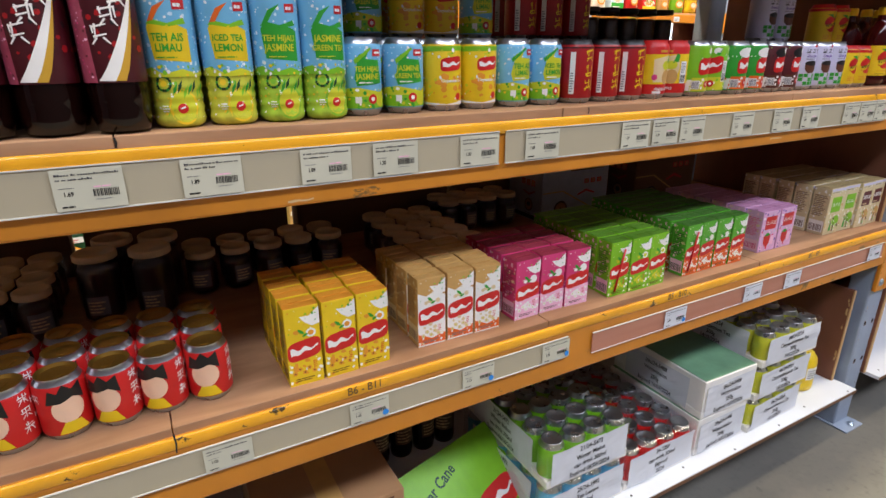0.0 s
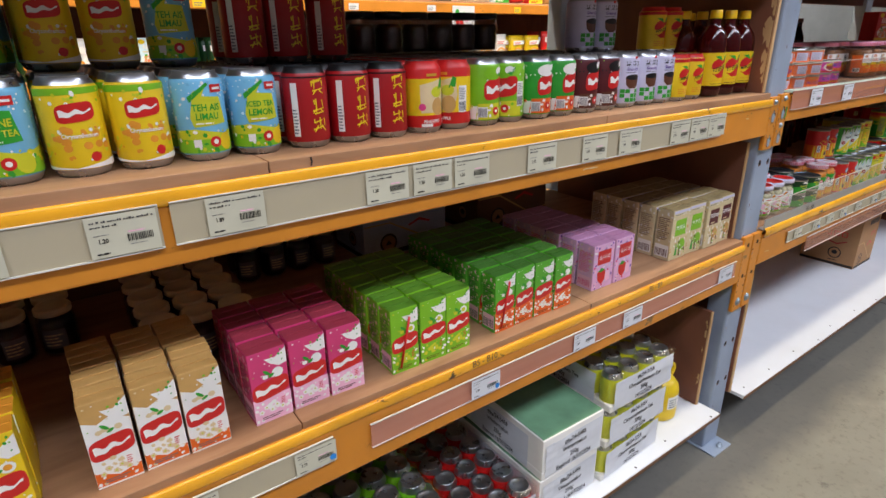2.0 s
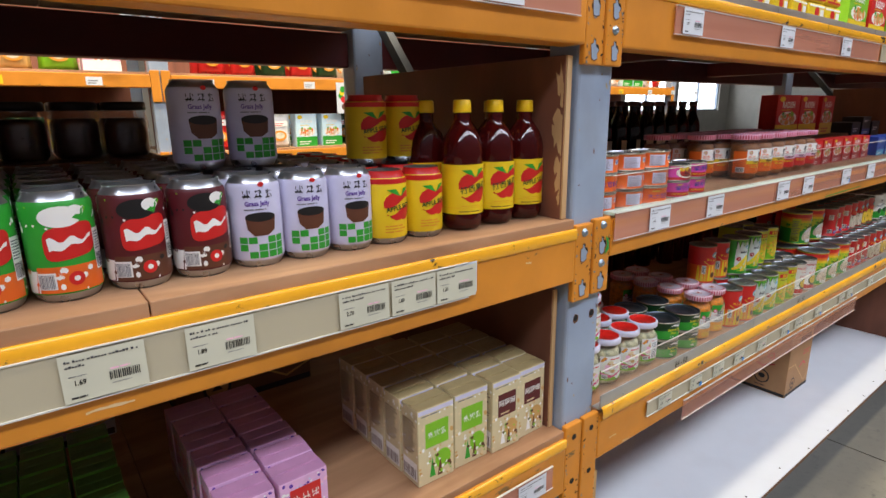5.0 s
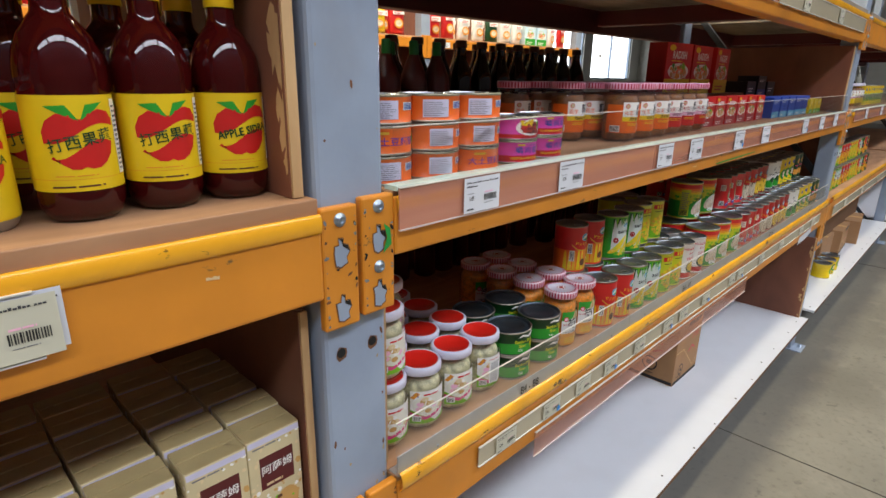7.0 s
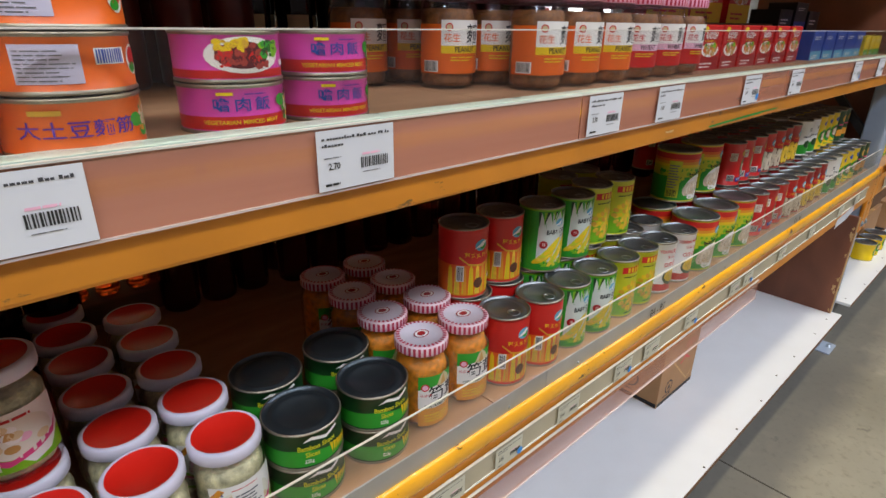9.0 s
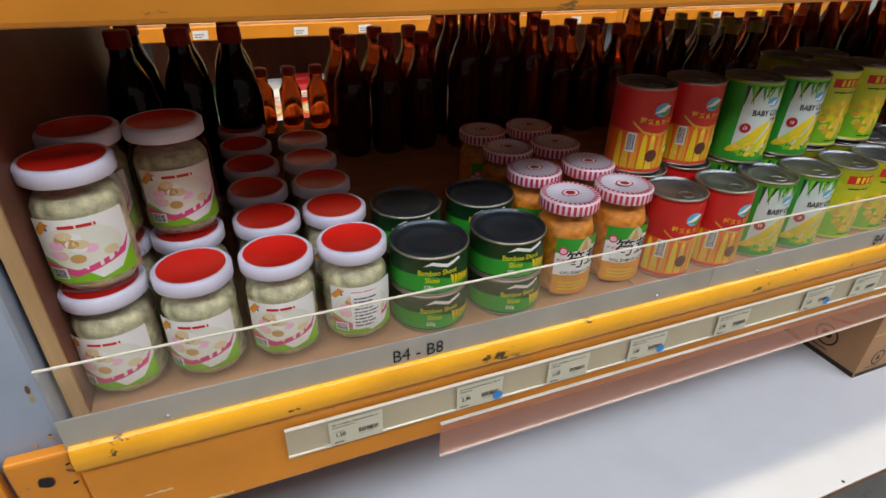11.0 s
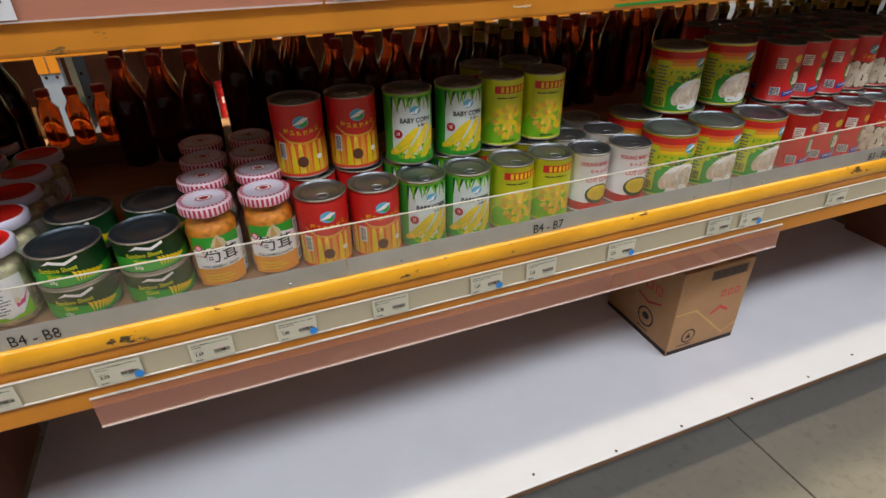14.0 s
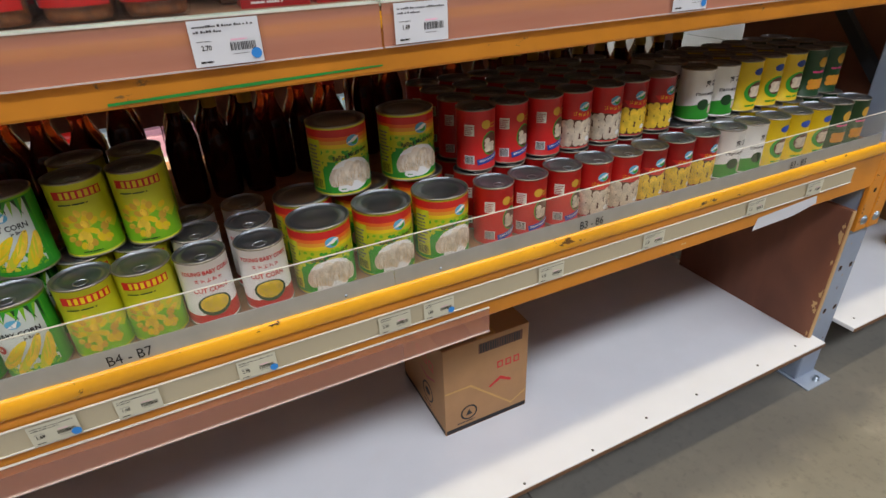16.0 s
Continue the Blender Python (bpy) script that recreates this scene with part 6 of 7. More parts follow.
def baby_corn(a, r, h):
    w = math.pi * r
    a.rect(-w, 0.005, w, h - 0.006, GREEN, 0.5)
    a.poly([(-0.036, 0.02), (0.034, 0.014), (0.034, h - 0.008), (-0.034, h - 0.008)], paint("print_grey_white", "c9d2cc", 0.42, 0, 0.05), 1)
    for k in range(16):
        u, d, lean2 = -0.036 + 0.0046 * k, 0.012 + 0.014 * abs(k - 7.5) / 7.5, 0.007 * math.sin(k * 1.7)
        a.poly([(u, h - 0.007), (u + 0.002 + lean2, h - 0.009 - d), (u + 0.005, h - 0.007)], (DKGREEN, GREEN, LIME)[k % 3], 2 + 0.05 * k)
    a.ell(0.002, 0.086, 0.0085, 0.0065, TEAL, 3.0, 12)
    a.poly([(-0.006, 0.082), (0.008, 0.09), (0.004, 0.081)], WHITEP, 3.3)
    a.word(0.003, 0.0705, 0.0105, "BABY CORN", INK, 3.2)
    a.word(0.014, 0.0625, 0.0065, "in Brine", INK, 3.2)
    a.dots(-0.034, 0.008, 0.034, 0.03, 40, (LIME, GREEN, LEMON), 0.0035, 1.6, 11)
    for k in range(11):
        u, q = -0.024 + 0.0052 * k, 0.5 + 0.09 * k
        a.ell(u, 0.026 + 0.0065 * (k % 4), 0.0205, 0.0056, (YEL, CORN, LEMON)[k % 3], 2.5 + 0.12 * k, 14, q)
        a.ell(u - 0.002, 0.0275 + 0.0065 * (k % 4), 0.015, 0.0014, LEMON, 2.55 + 0.12 * k, 8, q)
    a.ell(-0.025, 0.05, 0.0068, 0.0068, DEEPRED, 4.5, 14)
    a.word(-0.025, 0.05, 0.0065, "13", WHITEP, 5)
    a.rect(-w, 0.005, w, 0.011, GREEN, 4.2)


def coconut_yellow(a, r, h):
    a.rect(-0.03, 0.088, 0.032, 0.1, RED, 1)
    for k in range(7):
        a.rect(-0.02 + 0.0075 * k, 0.0895, -0.0155 + 0.0075 * k, 0.0985, YEL, 2)
    a.lines(-0.026, 0.08, 0.026, 0.084, 1, DKGREEN, 2)
    rnd2 = random.Random(3)
    a.poly([(-0.05, 0.03), (-0.03, 0.05), (-0.012, 0.035), (0.012, 0.052), (0.034, 0.034), (0.05, 0.046), (0.05, 0.006), (-0.05, 0.006)], LIME, 1)
    for k in range(46):
        an, q = rnd2.uniform(0, 6.28), rnd2.uniform(0, 1) ** 0.5
        a.ell(0.03 * q * math.cos(an), 0.044 + 0.028 * q * math.sin(an), 0.006, 0.0042, (CORN, YEL, GOLD)[k % 3], 2 + 0.015 * k, 9, an)
    a.lines(-0.016, 0.009, 0.018, 0.013, 1, DKGREEN, 3)


def cut_corn(a, r, h):
    w = math.pi * r
    a.poly([(-w, 0.028), (-0.02, 0.02), (0.01, 0.03), (w, 0.03), (w, 0.006), (-w, 0.006)], RED, 1)
    a.word(0, 0.09, 0.009, "YOUNG BABY CORN", RED, 3)
    for k in range(5):
        a.glyph(-0.016 + 0.008 * k, 0.078, 0.0065, RED, 3, 130 + k)
    a.word(0, 0.062, 0.011, "CUT CORN", RED, 3)
    a.ell(0, 0.036, 0.024, 0.018, DKGREEN, 2, 20)
    a.ell(0, 0.038, 0.02, 0.014, CORN, 2.5, 20)
    rnd2 = random.Random(9)
    for k in range(14):
        a.ell(rnd2.uniform(-0.014, 0.014), 0.038 + rnd2.uniform(-0.009, 0.009), 0.004, 0.003, YEL, 3 + 0.02 * k, 8)


def mushroom(a, r, h):
    w = math.pi * r
    a.rect(-w, h - 0.018, w, h - 0.006, RED, 1)
    for k, m2 in enumerate((ORANGEP, AMBER, YEL)):
        a.rect(-w, h - 0.024 - 0.006 * k, w, h - 0.018 - 0.006 * k, m2, 1)
    a.rect(-w, 0.006, w, 0.06, GREEN, 1)
    a.dots(-w * 0.6, 0.052, w * 0.6, 0.078, 60, (LIME, LEMON, GREEN), 0.004, 1.2, 21)
    a.ell(0.004, 0.036, 0.036, 0.028, WHITEP, 2, 26)
    rnd2 = random.Random(4)
    for k in range(8):
        u, v = -0.024 + 0.0085 * k, 0.036 + rnd2.uniform(-0.007, 0.009)
        a.ell(u, v, 0.0115, 0.017, (FOOD, PALECREAM2)[k % 2], 2.3 + 0.1 * k, 16, rnd2.uniform(-0.5, 0.5))
        for q in range(4):
            a.poly([(u - 0.006 + 0.0038 * q, v - 0.013), (u - 0.0052 + 0.0038 * q, v - 0.013), (u - 0.003 + 0.0026 * q, v + 0.004)], TAN, 2.36 + 0.1 * k)
    a.ell(-0.012, 0.014, 0.011, 0.006, WHITEP, 3.4, 14)
    a.lines(-0.018, 0.012, -0.006, 0.016, 1, GREEN, 3.6)
    corner_bird(a, h - 0.026, 0.01)
    a.word(0.006, h - 0.048, 0.0105, "Bailing Mushroom", INK, 4, 0.16)
    a.rect(-w * 0.48, 0.012, -w * 0.3, h - 0.022, LEMON, 3.2)
    a.lines(-w * 0.47, 0.034, -w * 0.31, h - 0.028, 9, GREYINK, 3.6)
    a.code(-w * 0.46, 0.014, -w * 0.32, 0.03, INK, 3.6, 9)


def straw_red(a, r, h):
    a.ell(0.014, 0.05, 0.018, 0.022, GREEN, 1.5, 18)
    a.ell(0.014, 0.05, 0.016, 0.02, BROWN, 2, 18)
    for k in range(7):
        a.ell(0.006 + 0.006 * (k % 3), 0.04 + 0.008 * (k // 3), 0.006, 0.005, FOOD, 2.4 + 0.05 * k, 10)
    a.ell(0.004, 0.085, 0.009, 0.008, GOLD, 2, 12)
    a.lines(0.014, 0.078, 0.032, 0.09, 2, GOLD, 2)
    a.poly([(-0.012, 0.012), (0.036, 0.02), (0.034, 0.031), (-0.014, 0.022)], NAVY, 3)
    a.word(0.012, 0.022, 0.0055, "STRAW MUSHROOM", WHITEP, 4, 0.16)
    a.rect(-0.036, 0.066, -0.018, 0.086, OFFWHITE, 2)
    a.lines(-0.035, 0.068, -0.019, 0.085, 5, DEEPRED, 3)
    a.rect(-0.036, 0.014, -0.018, 0.03, WHITEP, 2)
    a.code(-0.035, 0.015, -0.019, 0.029, INK, 3)


def quail(mat):
    def draw(a, r, h):
        w = math.pi * r
        a.rect(-w, 0.006, w, 0.06, BROWN, 1)
        rnd2 = random.Random(6)
        for k in range(34):
            a.ell(-0.05 + 0.0125 * (k % 9) + rnd2.uniform(-0.003, 0.003), 0.014 + 0.0125 * (k // 9) + rnd2.uniform(-0.002, 0.002), 0.0072, 0.0085, mat, 1.5 + 0.03 * k, 10)
        a.poly([(-0.034, 0.075), (-0.02, 0.062), (0, 0.058), (0.02, 0.062), (0.034, 0.075)], RED, 3)
        corner_bird(a, 0.084, 0, 4)
        for k in range(5):
            a.glyph(-0.018 + 0.009 * k, 0.069 + 0.0007 * (k - 2) ** 2, 0.007, YEL, 4, 140 + k)
        a.ell(0.012, 0.02, 0.006, 0.005, WHITEP, 4, 12)
    return draw


def white_green(a, r, h):
    w = math.pi * r
    a.rect(-w, 0.006, w, 0.022, GREEN, 1)
    a.poly([(-w, 0.022), (-0.01, 0.04), (w, 0.024), (w, 0.02), (-w, 0.02)], GREEN, 1.2)
    a.ell(-0.008, 0.038, 0.013, 0.012, DKGREEN, 2, 14)
    for k in range(5):
        a.ell(0.012 + 0.007 * (k % 3), 0.022 + 0.008 * (k // 3), 0.006, 0.0055, FOOD, 2.5 + 0.05 * k, 10)
    a.word(0.004, 0.06, 0.008, "STRAW MUSHROOM", INK, 3)
    a.glyph(0.012, 0.082, 0.013, INK, 3, 150)
    a.glyph(-0.004, 0.082, 0.013, INK, 3, 151)


def yellow_dish(a, r, h):
    a.ell(0.0, 0.045, 0.028, 0.024, GREEN, 1.4, 22)
    a.ell(0.002, 0.047, 0.022, 0.019, BROWN, 2, 22)
    for k in range(6):
        a.ell(-0.008 + 0.008 * (k % 3), 0.04 + 0.011 * (k // 3), 0.008, 0.007, FOOD, 2.4 + 0.05 * k, 10)
    a.ell(0, 0.088, 0.014, 0.008, NAVY, 2, 14)
    a.lines(-0.02, 0.012, 0.022, 0.02, 1, GREEN, 2)


def dark_green(a, r, h):
    a.ell(0.0, 0.082, 0.013, 0.012, GOLD, 2, 14)
    for k in range(9):
        a.ell(-0.02 + 0.01 * (k % 5), 0.026 + 0.011 * (k // 5), 0.008, 0.007, AMBER, 2 + 0.03 * k, 10)
    a.lines(-0.022, 0.058, 0.024, 0.068, 1, PINK, 2)


def bamboo(a, r, h):
    w = math.pi * r
    a.poly([(-w, 0.02), (-0.02, 0.026), (0.02, 0.016), (w, 0.022), (w, 0.005), (-w, 0.005)], GREEN, 1)
    a.word(-0.006, 0.028, 0.0085, "Bamboo Shoot", LEMON, 3)
    a.word(-0.012, 0.0195, 0.0085, "Slices", LEMON, 3)
    a.word(-0.016, 0.0115, 0.006, "225g", WHITEP, 3)
    a.poly([(-0.022, 0.0355), (-0.012, 0.0415), (0.004, 0.0375), (0.018, 0.0425), (0.02, 0.0395), (0.004, 0.0335), (-0.012, 0.0375)], WHITEP, 3)
    for k in range(7):
        a.poly([(0.012 + 0.003 * k, 0.008), (0.012 + 0.0055 * k - 0.004, 0.024 - 0.0012 * k), (0.017 + 0.0055 * k - 0.004, 0.021 - 0.0012 * k)], YEL, 2 + 0.1 * k)


def pickled(a, r, h):
    a.poly([(-0.034, 0.016), (0.038, 0.016), (0.038, 0.074), (-0.034, 0.074)], WHITEP, 1)
    a.poly([(-0.034, 0.016), (0.01, 0.016), (-0.006, 0.03), (-0.034, 0.04)], LIME, 1.5)
    a.poly([(0.038, 0.04), (0.024, 0.022), (0.0, 0.016), (0.038, 0.016)], LIME, 1.5)
    a.ell(0.0, 0.048, 0.03, 0.02, OFFWHITE, 2, 20)
    a.poly([(-0.034, 0.03), (-0.01, 0.022), (0.03, 0.034), (0.038, 0.05), (0.03, 0.04), (-0.008, 0.028), (-0.034, 0.036)], PINK, 2.2)
    a.lines(-0.012, 0.066, 0.026, 0.072, 1, RED, 3)
    a.poly([(-0.034, 0.062), (-0.024, 0.073), (-0.018, 0.07), (-0.028, 0.06)], AMBER, 3.2)
    rnd2 = random.Random(8)
    for k in range(16):
        a.ell(rnd2.uniform(-0.02, 0.02), 0.048 + rnd2.uniform(-0.012, 0.012), 0.006, 0.0042, (LPINK, WHITEP, TAN, CREAM)[k % 4], 2.4 + 0.05 * k, 10)
    a.poly([(-0.03, 0.066), (-0.022, 0.073), (-0.02, 0.064)], NAVY, 3)
    a.rect(-0.03, 0.02, -0.016, 0.03, WHITEP, 3)
    a.code(-0.029, 0.021, -0.017, 0.029, INK, 4)


def pickled_back(a, r, h):
    pickled(a, r, h)
    a.rect(-0.012, 0.022, 0.02, 0.068, WHITEP, 4)
    a.lines(-0.009, 0.026, 0.017, 0.064, 9, GREYINK, 5)


def chili_label(a, r, h):
    a.rect(-0.034, 0.006, 0.034, 0.034, AMBER, 1)
    a.lines(-0.026, 0.012, 0.024, 0.026, 3, YEL, 1.6)
    a.poly([(-0.034, 0.033), (0.034, 0.033), (0.034, 0.066), (0.012, 0.07), (-0.034, 0.062)], WHITEP, 1.2)
    a.poly([(-0.034, 0.062), (0.012, 0.07), (0.034, 0.066), (0.034, 0.082), (-0.034, 0.082)], GREEN, 1.5)
    a.poly([(-0.01, 0.064), (-0.004, 0.078), (0.002, 0.084), (0.01, 0.076), (0.013, 0.066)], PALECREAM, 2.5)
    a.poly([(-0.004, 0.065), (0.001, 0.082), (0.006, 0.066)], TAN, 2.8)
    a.word(0.003, 0.0525, 0.0245, "\u7b4d\u8338", INK, 3)
    a.word(0.0, 0.0365, 0.0058, "CHILI BAMBOO SHOOT", DKGREEN, 3)
    a.ell(-0.025, 0.066, 0.0055, 0.0055, RED, 3.2, 12)
    a.ell(-0.025, 0.066, 0.0038, 0.0038, LPINK, 3.5, 10)
    for k in range(3):
        a.glyph(-0.029 + 0.005 * k, 0.054, 0.0045, RED, 3.2, 160 + k)
    a.rect(0.034, 0.012, 0.05, 0.08, WHITEP, 2)
    a.lines(0.035, 0.036, 0.049, 0.078, 10, GREYINK, 3)
    a.code(0.036, 0.014, 0.048, 0.03, INK, 3, 9)


# ---- the tinned food on the lower shelf of the second bay ----
Z2 = LOW[1]


def tins(xs, label, group, body, draw, r=0.0375, h=0.112, y=0.79, n=3, up=(), upn=1, lid=None, pull=True, dy=0.025):
    spots = rows(xs, y + r, Z2, n, 2 * r + 0.002)
    if up:
        spots += [(x, yy, Z2 + h + 0.0005) for x, yy, _ in rows(up, y + r + dy, 0, upn, 2 * r + 0.002)]
    return spread(lambda m: food_can(m, label, group, body, draw, r, h, lid, pull), spots, 6)


spread(lambda m: jar(m, "clear jar of pale pickles with a red and lilac lid", "pickle jars", PICKLE, LIDPURPLE, LIDRED, pickled, h=0.112),
       rows((2.292, 2.364), 0.838, Z2, 2, 0.079) + rows((2.440,), 0.84, Z2, 6, 0.079) + [(2.293, 0.845, Z2 + 0.1125), (2.362, 0.925, Z2 + 0.1125), (2.29, 0.925, Z2 + 0.1125)], 14)
spread(lambda m: jar(m, "clear jar of pale pickles with a red and lilac lid", "pickle jars", PICKLE, LIDPURPLE, LIDRED, pickled_back, h=0.112), rows((2.518,), 0.84, Z2, 5, 0.079), 10)
spread(lambda m: food_can(m, "low dark green tin of bamboo slices", "bamboo tins", DKGREEN, bamboo, 0.0435, 0.048, DARKTIN, False),
       [(x, y, Z2 + k * 0.0485) for x, y in ((2.602, 0.838), (2.697, 0.836), (2.606, 0.932), (2.704, 0.928)) for k in (0, 1)], 6)
spread(lambda m: jar(m, "jar of chili bamboo with a striped pink lid", "bamboo jars", CHILI, paint("lid_white_rose", "e6ccd2", 0.35), paint("lid_grey_white", "d6cfd8", 0.35), chili_label, 0.0365, 0.1235, True),
       rows((2.777, 2.855), 0.838, Z2, 4, 0.08), 8)
tins((2.93, 3.006), "red and yellow baby corn tin", "red corn tins", RED, corn_red, n=2, up=(2.922, 3.003), dy=0.085)
tins((3.084, 3.16), "white and green baby corn tin", "baby corn tins", LIME, baby_corn, n=2, up=(3.09, 3.173), dy=0.066)
tins((3.236, 3.31), "yellow coconut cream tin with red band", "yellow tins", LEMON, coconut_yellow, n=3, up=(3.255, 3.334), upn=2, dy=0.084)
tins((3.384, 3.466), "white and red cut corn tin", "cut corn tins", WHITEP, cut_corn, n=3, r=0.036, h=0.108)
tins((3.558, 3.665, 3.772), "large green mushroom tin with red top", "mushroom tins", LEMON, mushroom, r=0.0485, h=0.118, y=0.785, n=2, up=(3.632, 3.756), upn=1, pull=False, dy=0.093)
tins((3.871, 3.945, 4.020), "red straw mushroom tin with blue ribbon", "straw mushroom tins", RED, straw_red, r=0.036, n=4, up=(3.880, 3.955, 4.030), upn=4, dy=0.082)
tins((4.092, 4.167), "red tin with pale round food print", "quail egg tins", RED, quail(FOOD), r=0.036, n=4, up=(4.102, 4.178), upn=4, dy=0.082)
tins((4.234, 4.308, 4.382), "red and gold tin with pale round food print", "gold corn tins", DEEPRED, quail(CORN), r=0.036, n=4, up=(4.245, 4.319), upn=4, dy=0.082)
tins((4.456, 4.529), "white and green mushroom tin", "white mushroom tins", WHITEP, white_green, r=0.036, n=3, up=(4.432, 4.506), upn=3, dy=0.082)
tins((4.602, 4.675, 4.748), "yellow tin with a dish of mushrooms", "yellow dish tins", YEL, yellow_dish, r=0.036, n=3, up=(4.580, 4.655, 4.730), upn=3, dy=0.082)
tins((4.822, 4.896), "dark green vegetable tin", "green vegetable tins", DKGREEN, dark_green, r=0.036, n=3, up=(4.808, 4.882), upn=3, dy=0.082)
# dark bottles at the rear of that shelf
SHORT_PROF = [(r, z * 0.8) for r, z in DARK_PROF]
spread(lambda m: bottle(m, "sauce_bottle", "short dark red sauce bottle", "short sauce bottles", SHORT_PROF, (BOTTLE_DARK, AMBERNECK), CAPR, None, 0.0327, 0.197, 0.0145, 0.02, 20), rows((2.64, 2.71, 2.78), 1.36, Z2, 2, 0.078) + rows((3.08, 3.15, 3.22, 3.6, 3.67, 3.74), 1.36, Z2, 2, 0.078), 30)
spread(sauce("tall dark sauce bottle with a dark cap", BROWN, (BOTTLE_DARK, AMBERNECK), None), rows((2.86, 2.93, 3.0), 1.34, Z2, 3, 0.078) + rows((3.3,), 1.34, Z2, 2, 0.078) + rows((3.84, 3.91, 4.02, 4.09), 1.4, Z2, 2, 0.078), 30)
spread(lambda m: bottle(m, "sauce_bottle", "dark vinegar bottle with a yellow cap", "vinegar bottles", SHORT_PROF, BOTTLE_DARK, paint("cap_dull_yellow", "a89030", 0.5), None, 0.0327, 0.197, 0.0145, 0.02, 20), rows([3.4, 3.47, 3.54] + [4.2 + 0.074 * k for k in range(9)], 1.3, Z2, 3, 0.078), 30)
JUG_PROF = [(0, 0.004), (0.029, 0), (0.0345, 0.008), (0.0345, 0.15), (0.028, 0.185), (0.016, 0.215), (0.014, 0.235)]
spread(lambda m: bottle(m, "sauce_bottle", "wide black sauce bottle with a red and white cap", "wide sauce bottles", JUG_PROF, SOY, CAPR, None, 0.0345, 0.232, 0.0165, 0.022, 20), rows((2.3, 2.372, 2.444), 1.26, Z2, 2, 0.095), 20)
MINI = [(0, 0.004), (0.017, 0), (0.02, 0.006), (0.02, 0.075), (0.012, 0.09), (0.012, 0.105)]
spread(lambda m: bottle(m, "small_bottle", "small clear bottle of amber liquid", "amber bottles", MINI, REDGLASS, CAPR, None, 0.02, 0.103, 0.013, 0.014, 18), [(2.49, 1.42, Z2 + 0.04), (2.54, 1.42, Z2 + 0.04), (2.59, 1.42, Z2 + 0.04)], 20)
tagged(part("small_tray", box(2.46, 1.38, Z2, 2.62, 1.48, Z2 + 0.04, 0.003), DARKCARD), "dark cardboard tray under amber bottles", "cardboard tray")


# ---- goods on the upper shelf of the second bay ----
def orange_front(a, r, h):
    a.rect(-0.036, 0.009, 0.0, 0.037, LILAC, 1)
    a.lines(-0.034, 0.011, -0.002, 0.035, 8, GREYINK, 2, 0.3)
    a.rect(0.008, 0.022, 0.03, 0.034, WHITEP, 1)
    a.code(0.009, 0.023, 0.029, 0.033, NAVY, 2)
    a.ell(0.042, 0.024, 0.009, 0.012, WHITEP, 1, 14)
    a.ell(0.042, 0.026, 0.007, 0.008, RED, 1.5, 12)
    a.ell(0.04, 0.018, 0.005, 0.004, GREEN, 1.7, 10)


def orange_signs(a, r, h):
    a.word(-0.006, 0.021, 0.014, "\u5927\u571f\u8c46\u9eb5\u7b4b", PURPLE, 2)
    a.dots(0.04, 0.01, 0.062, 0.036, 26, (TAN, GREEN, FOOD, AMBER), 0.003, 1.6, 5)
    a.ell(0.033, 0.024, 0.006, 0.006, GREEN, 2, 12)
    a.ell(0.05, 0.022, 0.013, 0.015, FOOD, 1, 14)
    a.ell(0.042, 0.014, 0.006, 0.005, GREEN, 1.5, 10)
    a.rect(-0.032, 0.033, -0.014, 0.037, GOLD, 2)


def minced(a, r, h):
    w = math.pi * r
    a.rect(-w, 0.005, w, 0.017, RED, 1)
    for k, t in enumerate(("\u5695", "\u8089", "\u98ef")):
        a.word(-0.021 + 0.0155 * k, 0.027, 0.0135, t, NAVY, 3)
    a.dots(0.036, 0.01, 0.058, 0.036, 26, (YEL, GREEN, WHITEP, BROWN), 0.003, 2.8, 5)
    a.lines(-0.004, 0.0365, 0.02, 0.039, 1, PURPLE, 3)
    a.word(-0.006, 0.0115, 0.0055, "VEGETARIAN MINCED MEAT", YEL, 3)
    a.ell(0.03, 0.029, 0.006, 0.006, GREEN, 3, 12)
    a.ell(0.046, 0.022, 0.012, 0.016, WHITEP, 2, 14)
    a.ell(0.046, 0.02, 0.009, 0.01, YEL, 2.5, 12)
    a.rect(-0.024, 0.036, -0.012, 0.039, YEL, 2)


def minced_dish(a, r, h):
    w = math.pi * r
    a.rect(-w, 0.005, w, 0.012, RED, 1)
    a.ell(-0.004, 0.025, 0.03, 0.016, WHITEP, 2, 22)
    a.ell(-0.006, 0.025, 0.02, 0.012, MAROON, 2.5, 18)
    meat = paint("print_meat", "9a3a32", 0.45, 0, 0.25, 120)
    a.dots(-0.024, 0.015, 0.013, 0.034, 90, (meat, MAROON, RED, meat), 0.0026, 2.7, 2)
    a.dots(0.008, 0.024, 0.023, 0.036, 22, (GREEN, LIME, DKGREEN), 0.0028, 3.0, 3)
    a.dots(-0.026, 0.029, -0.002, 0.037, 22, (YEL, GOLD, YEL), 0.0028, 3.0, 4)
    a.rect(0.03, 0.014, 0.05, 0.019, WHITEP, 2)


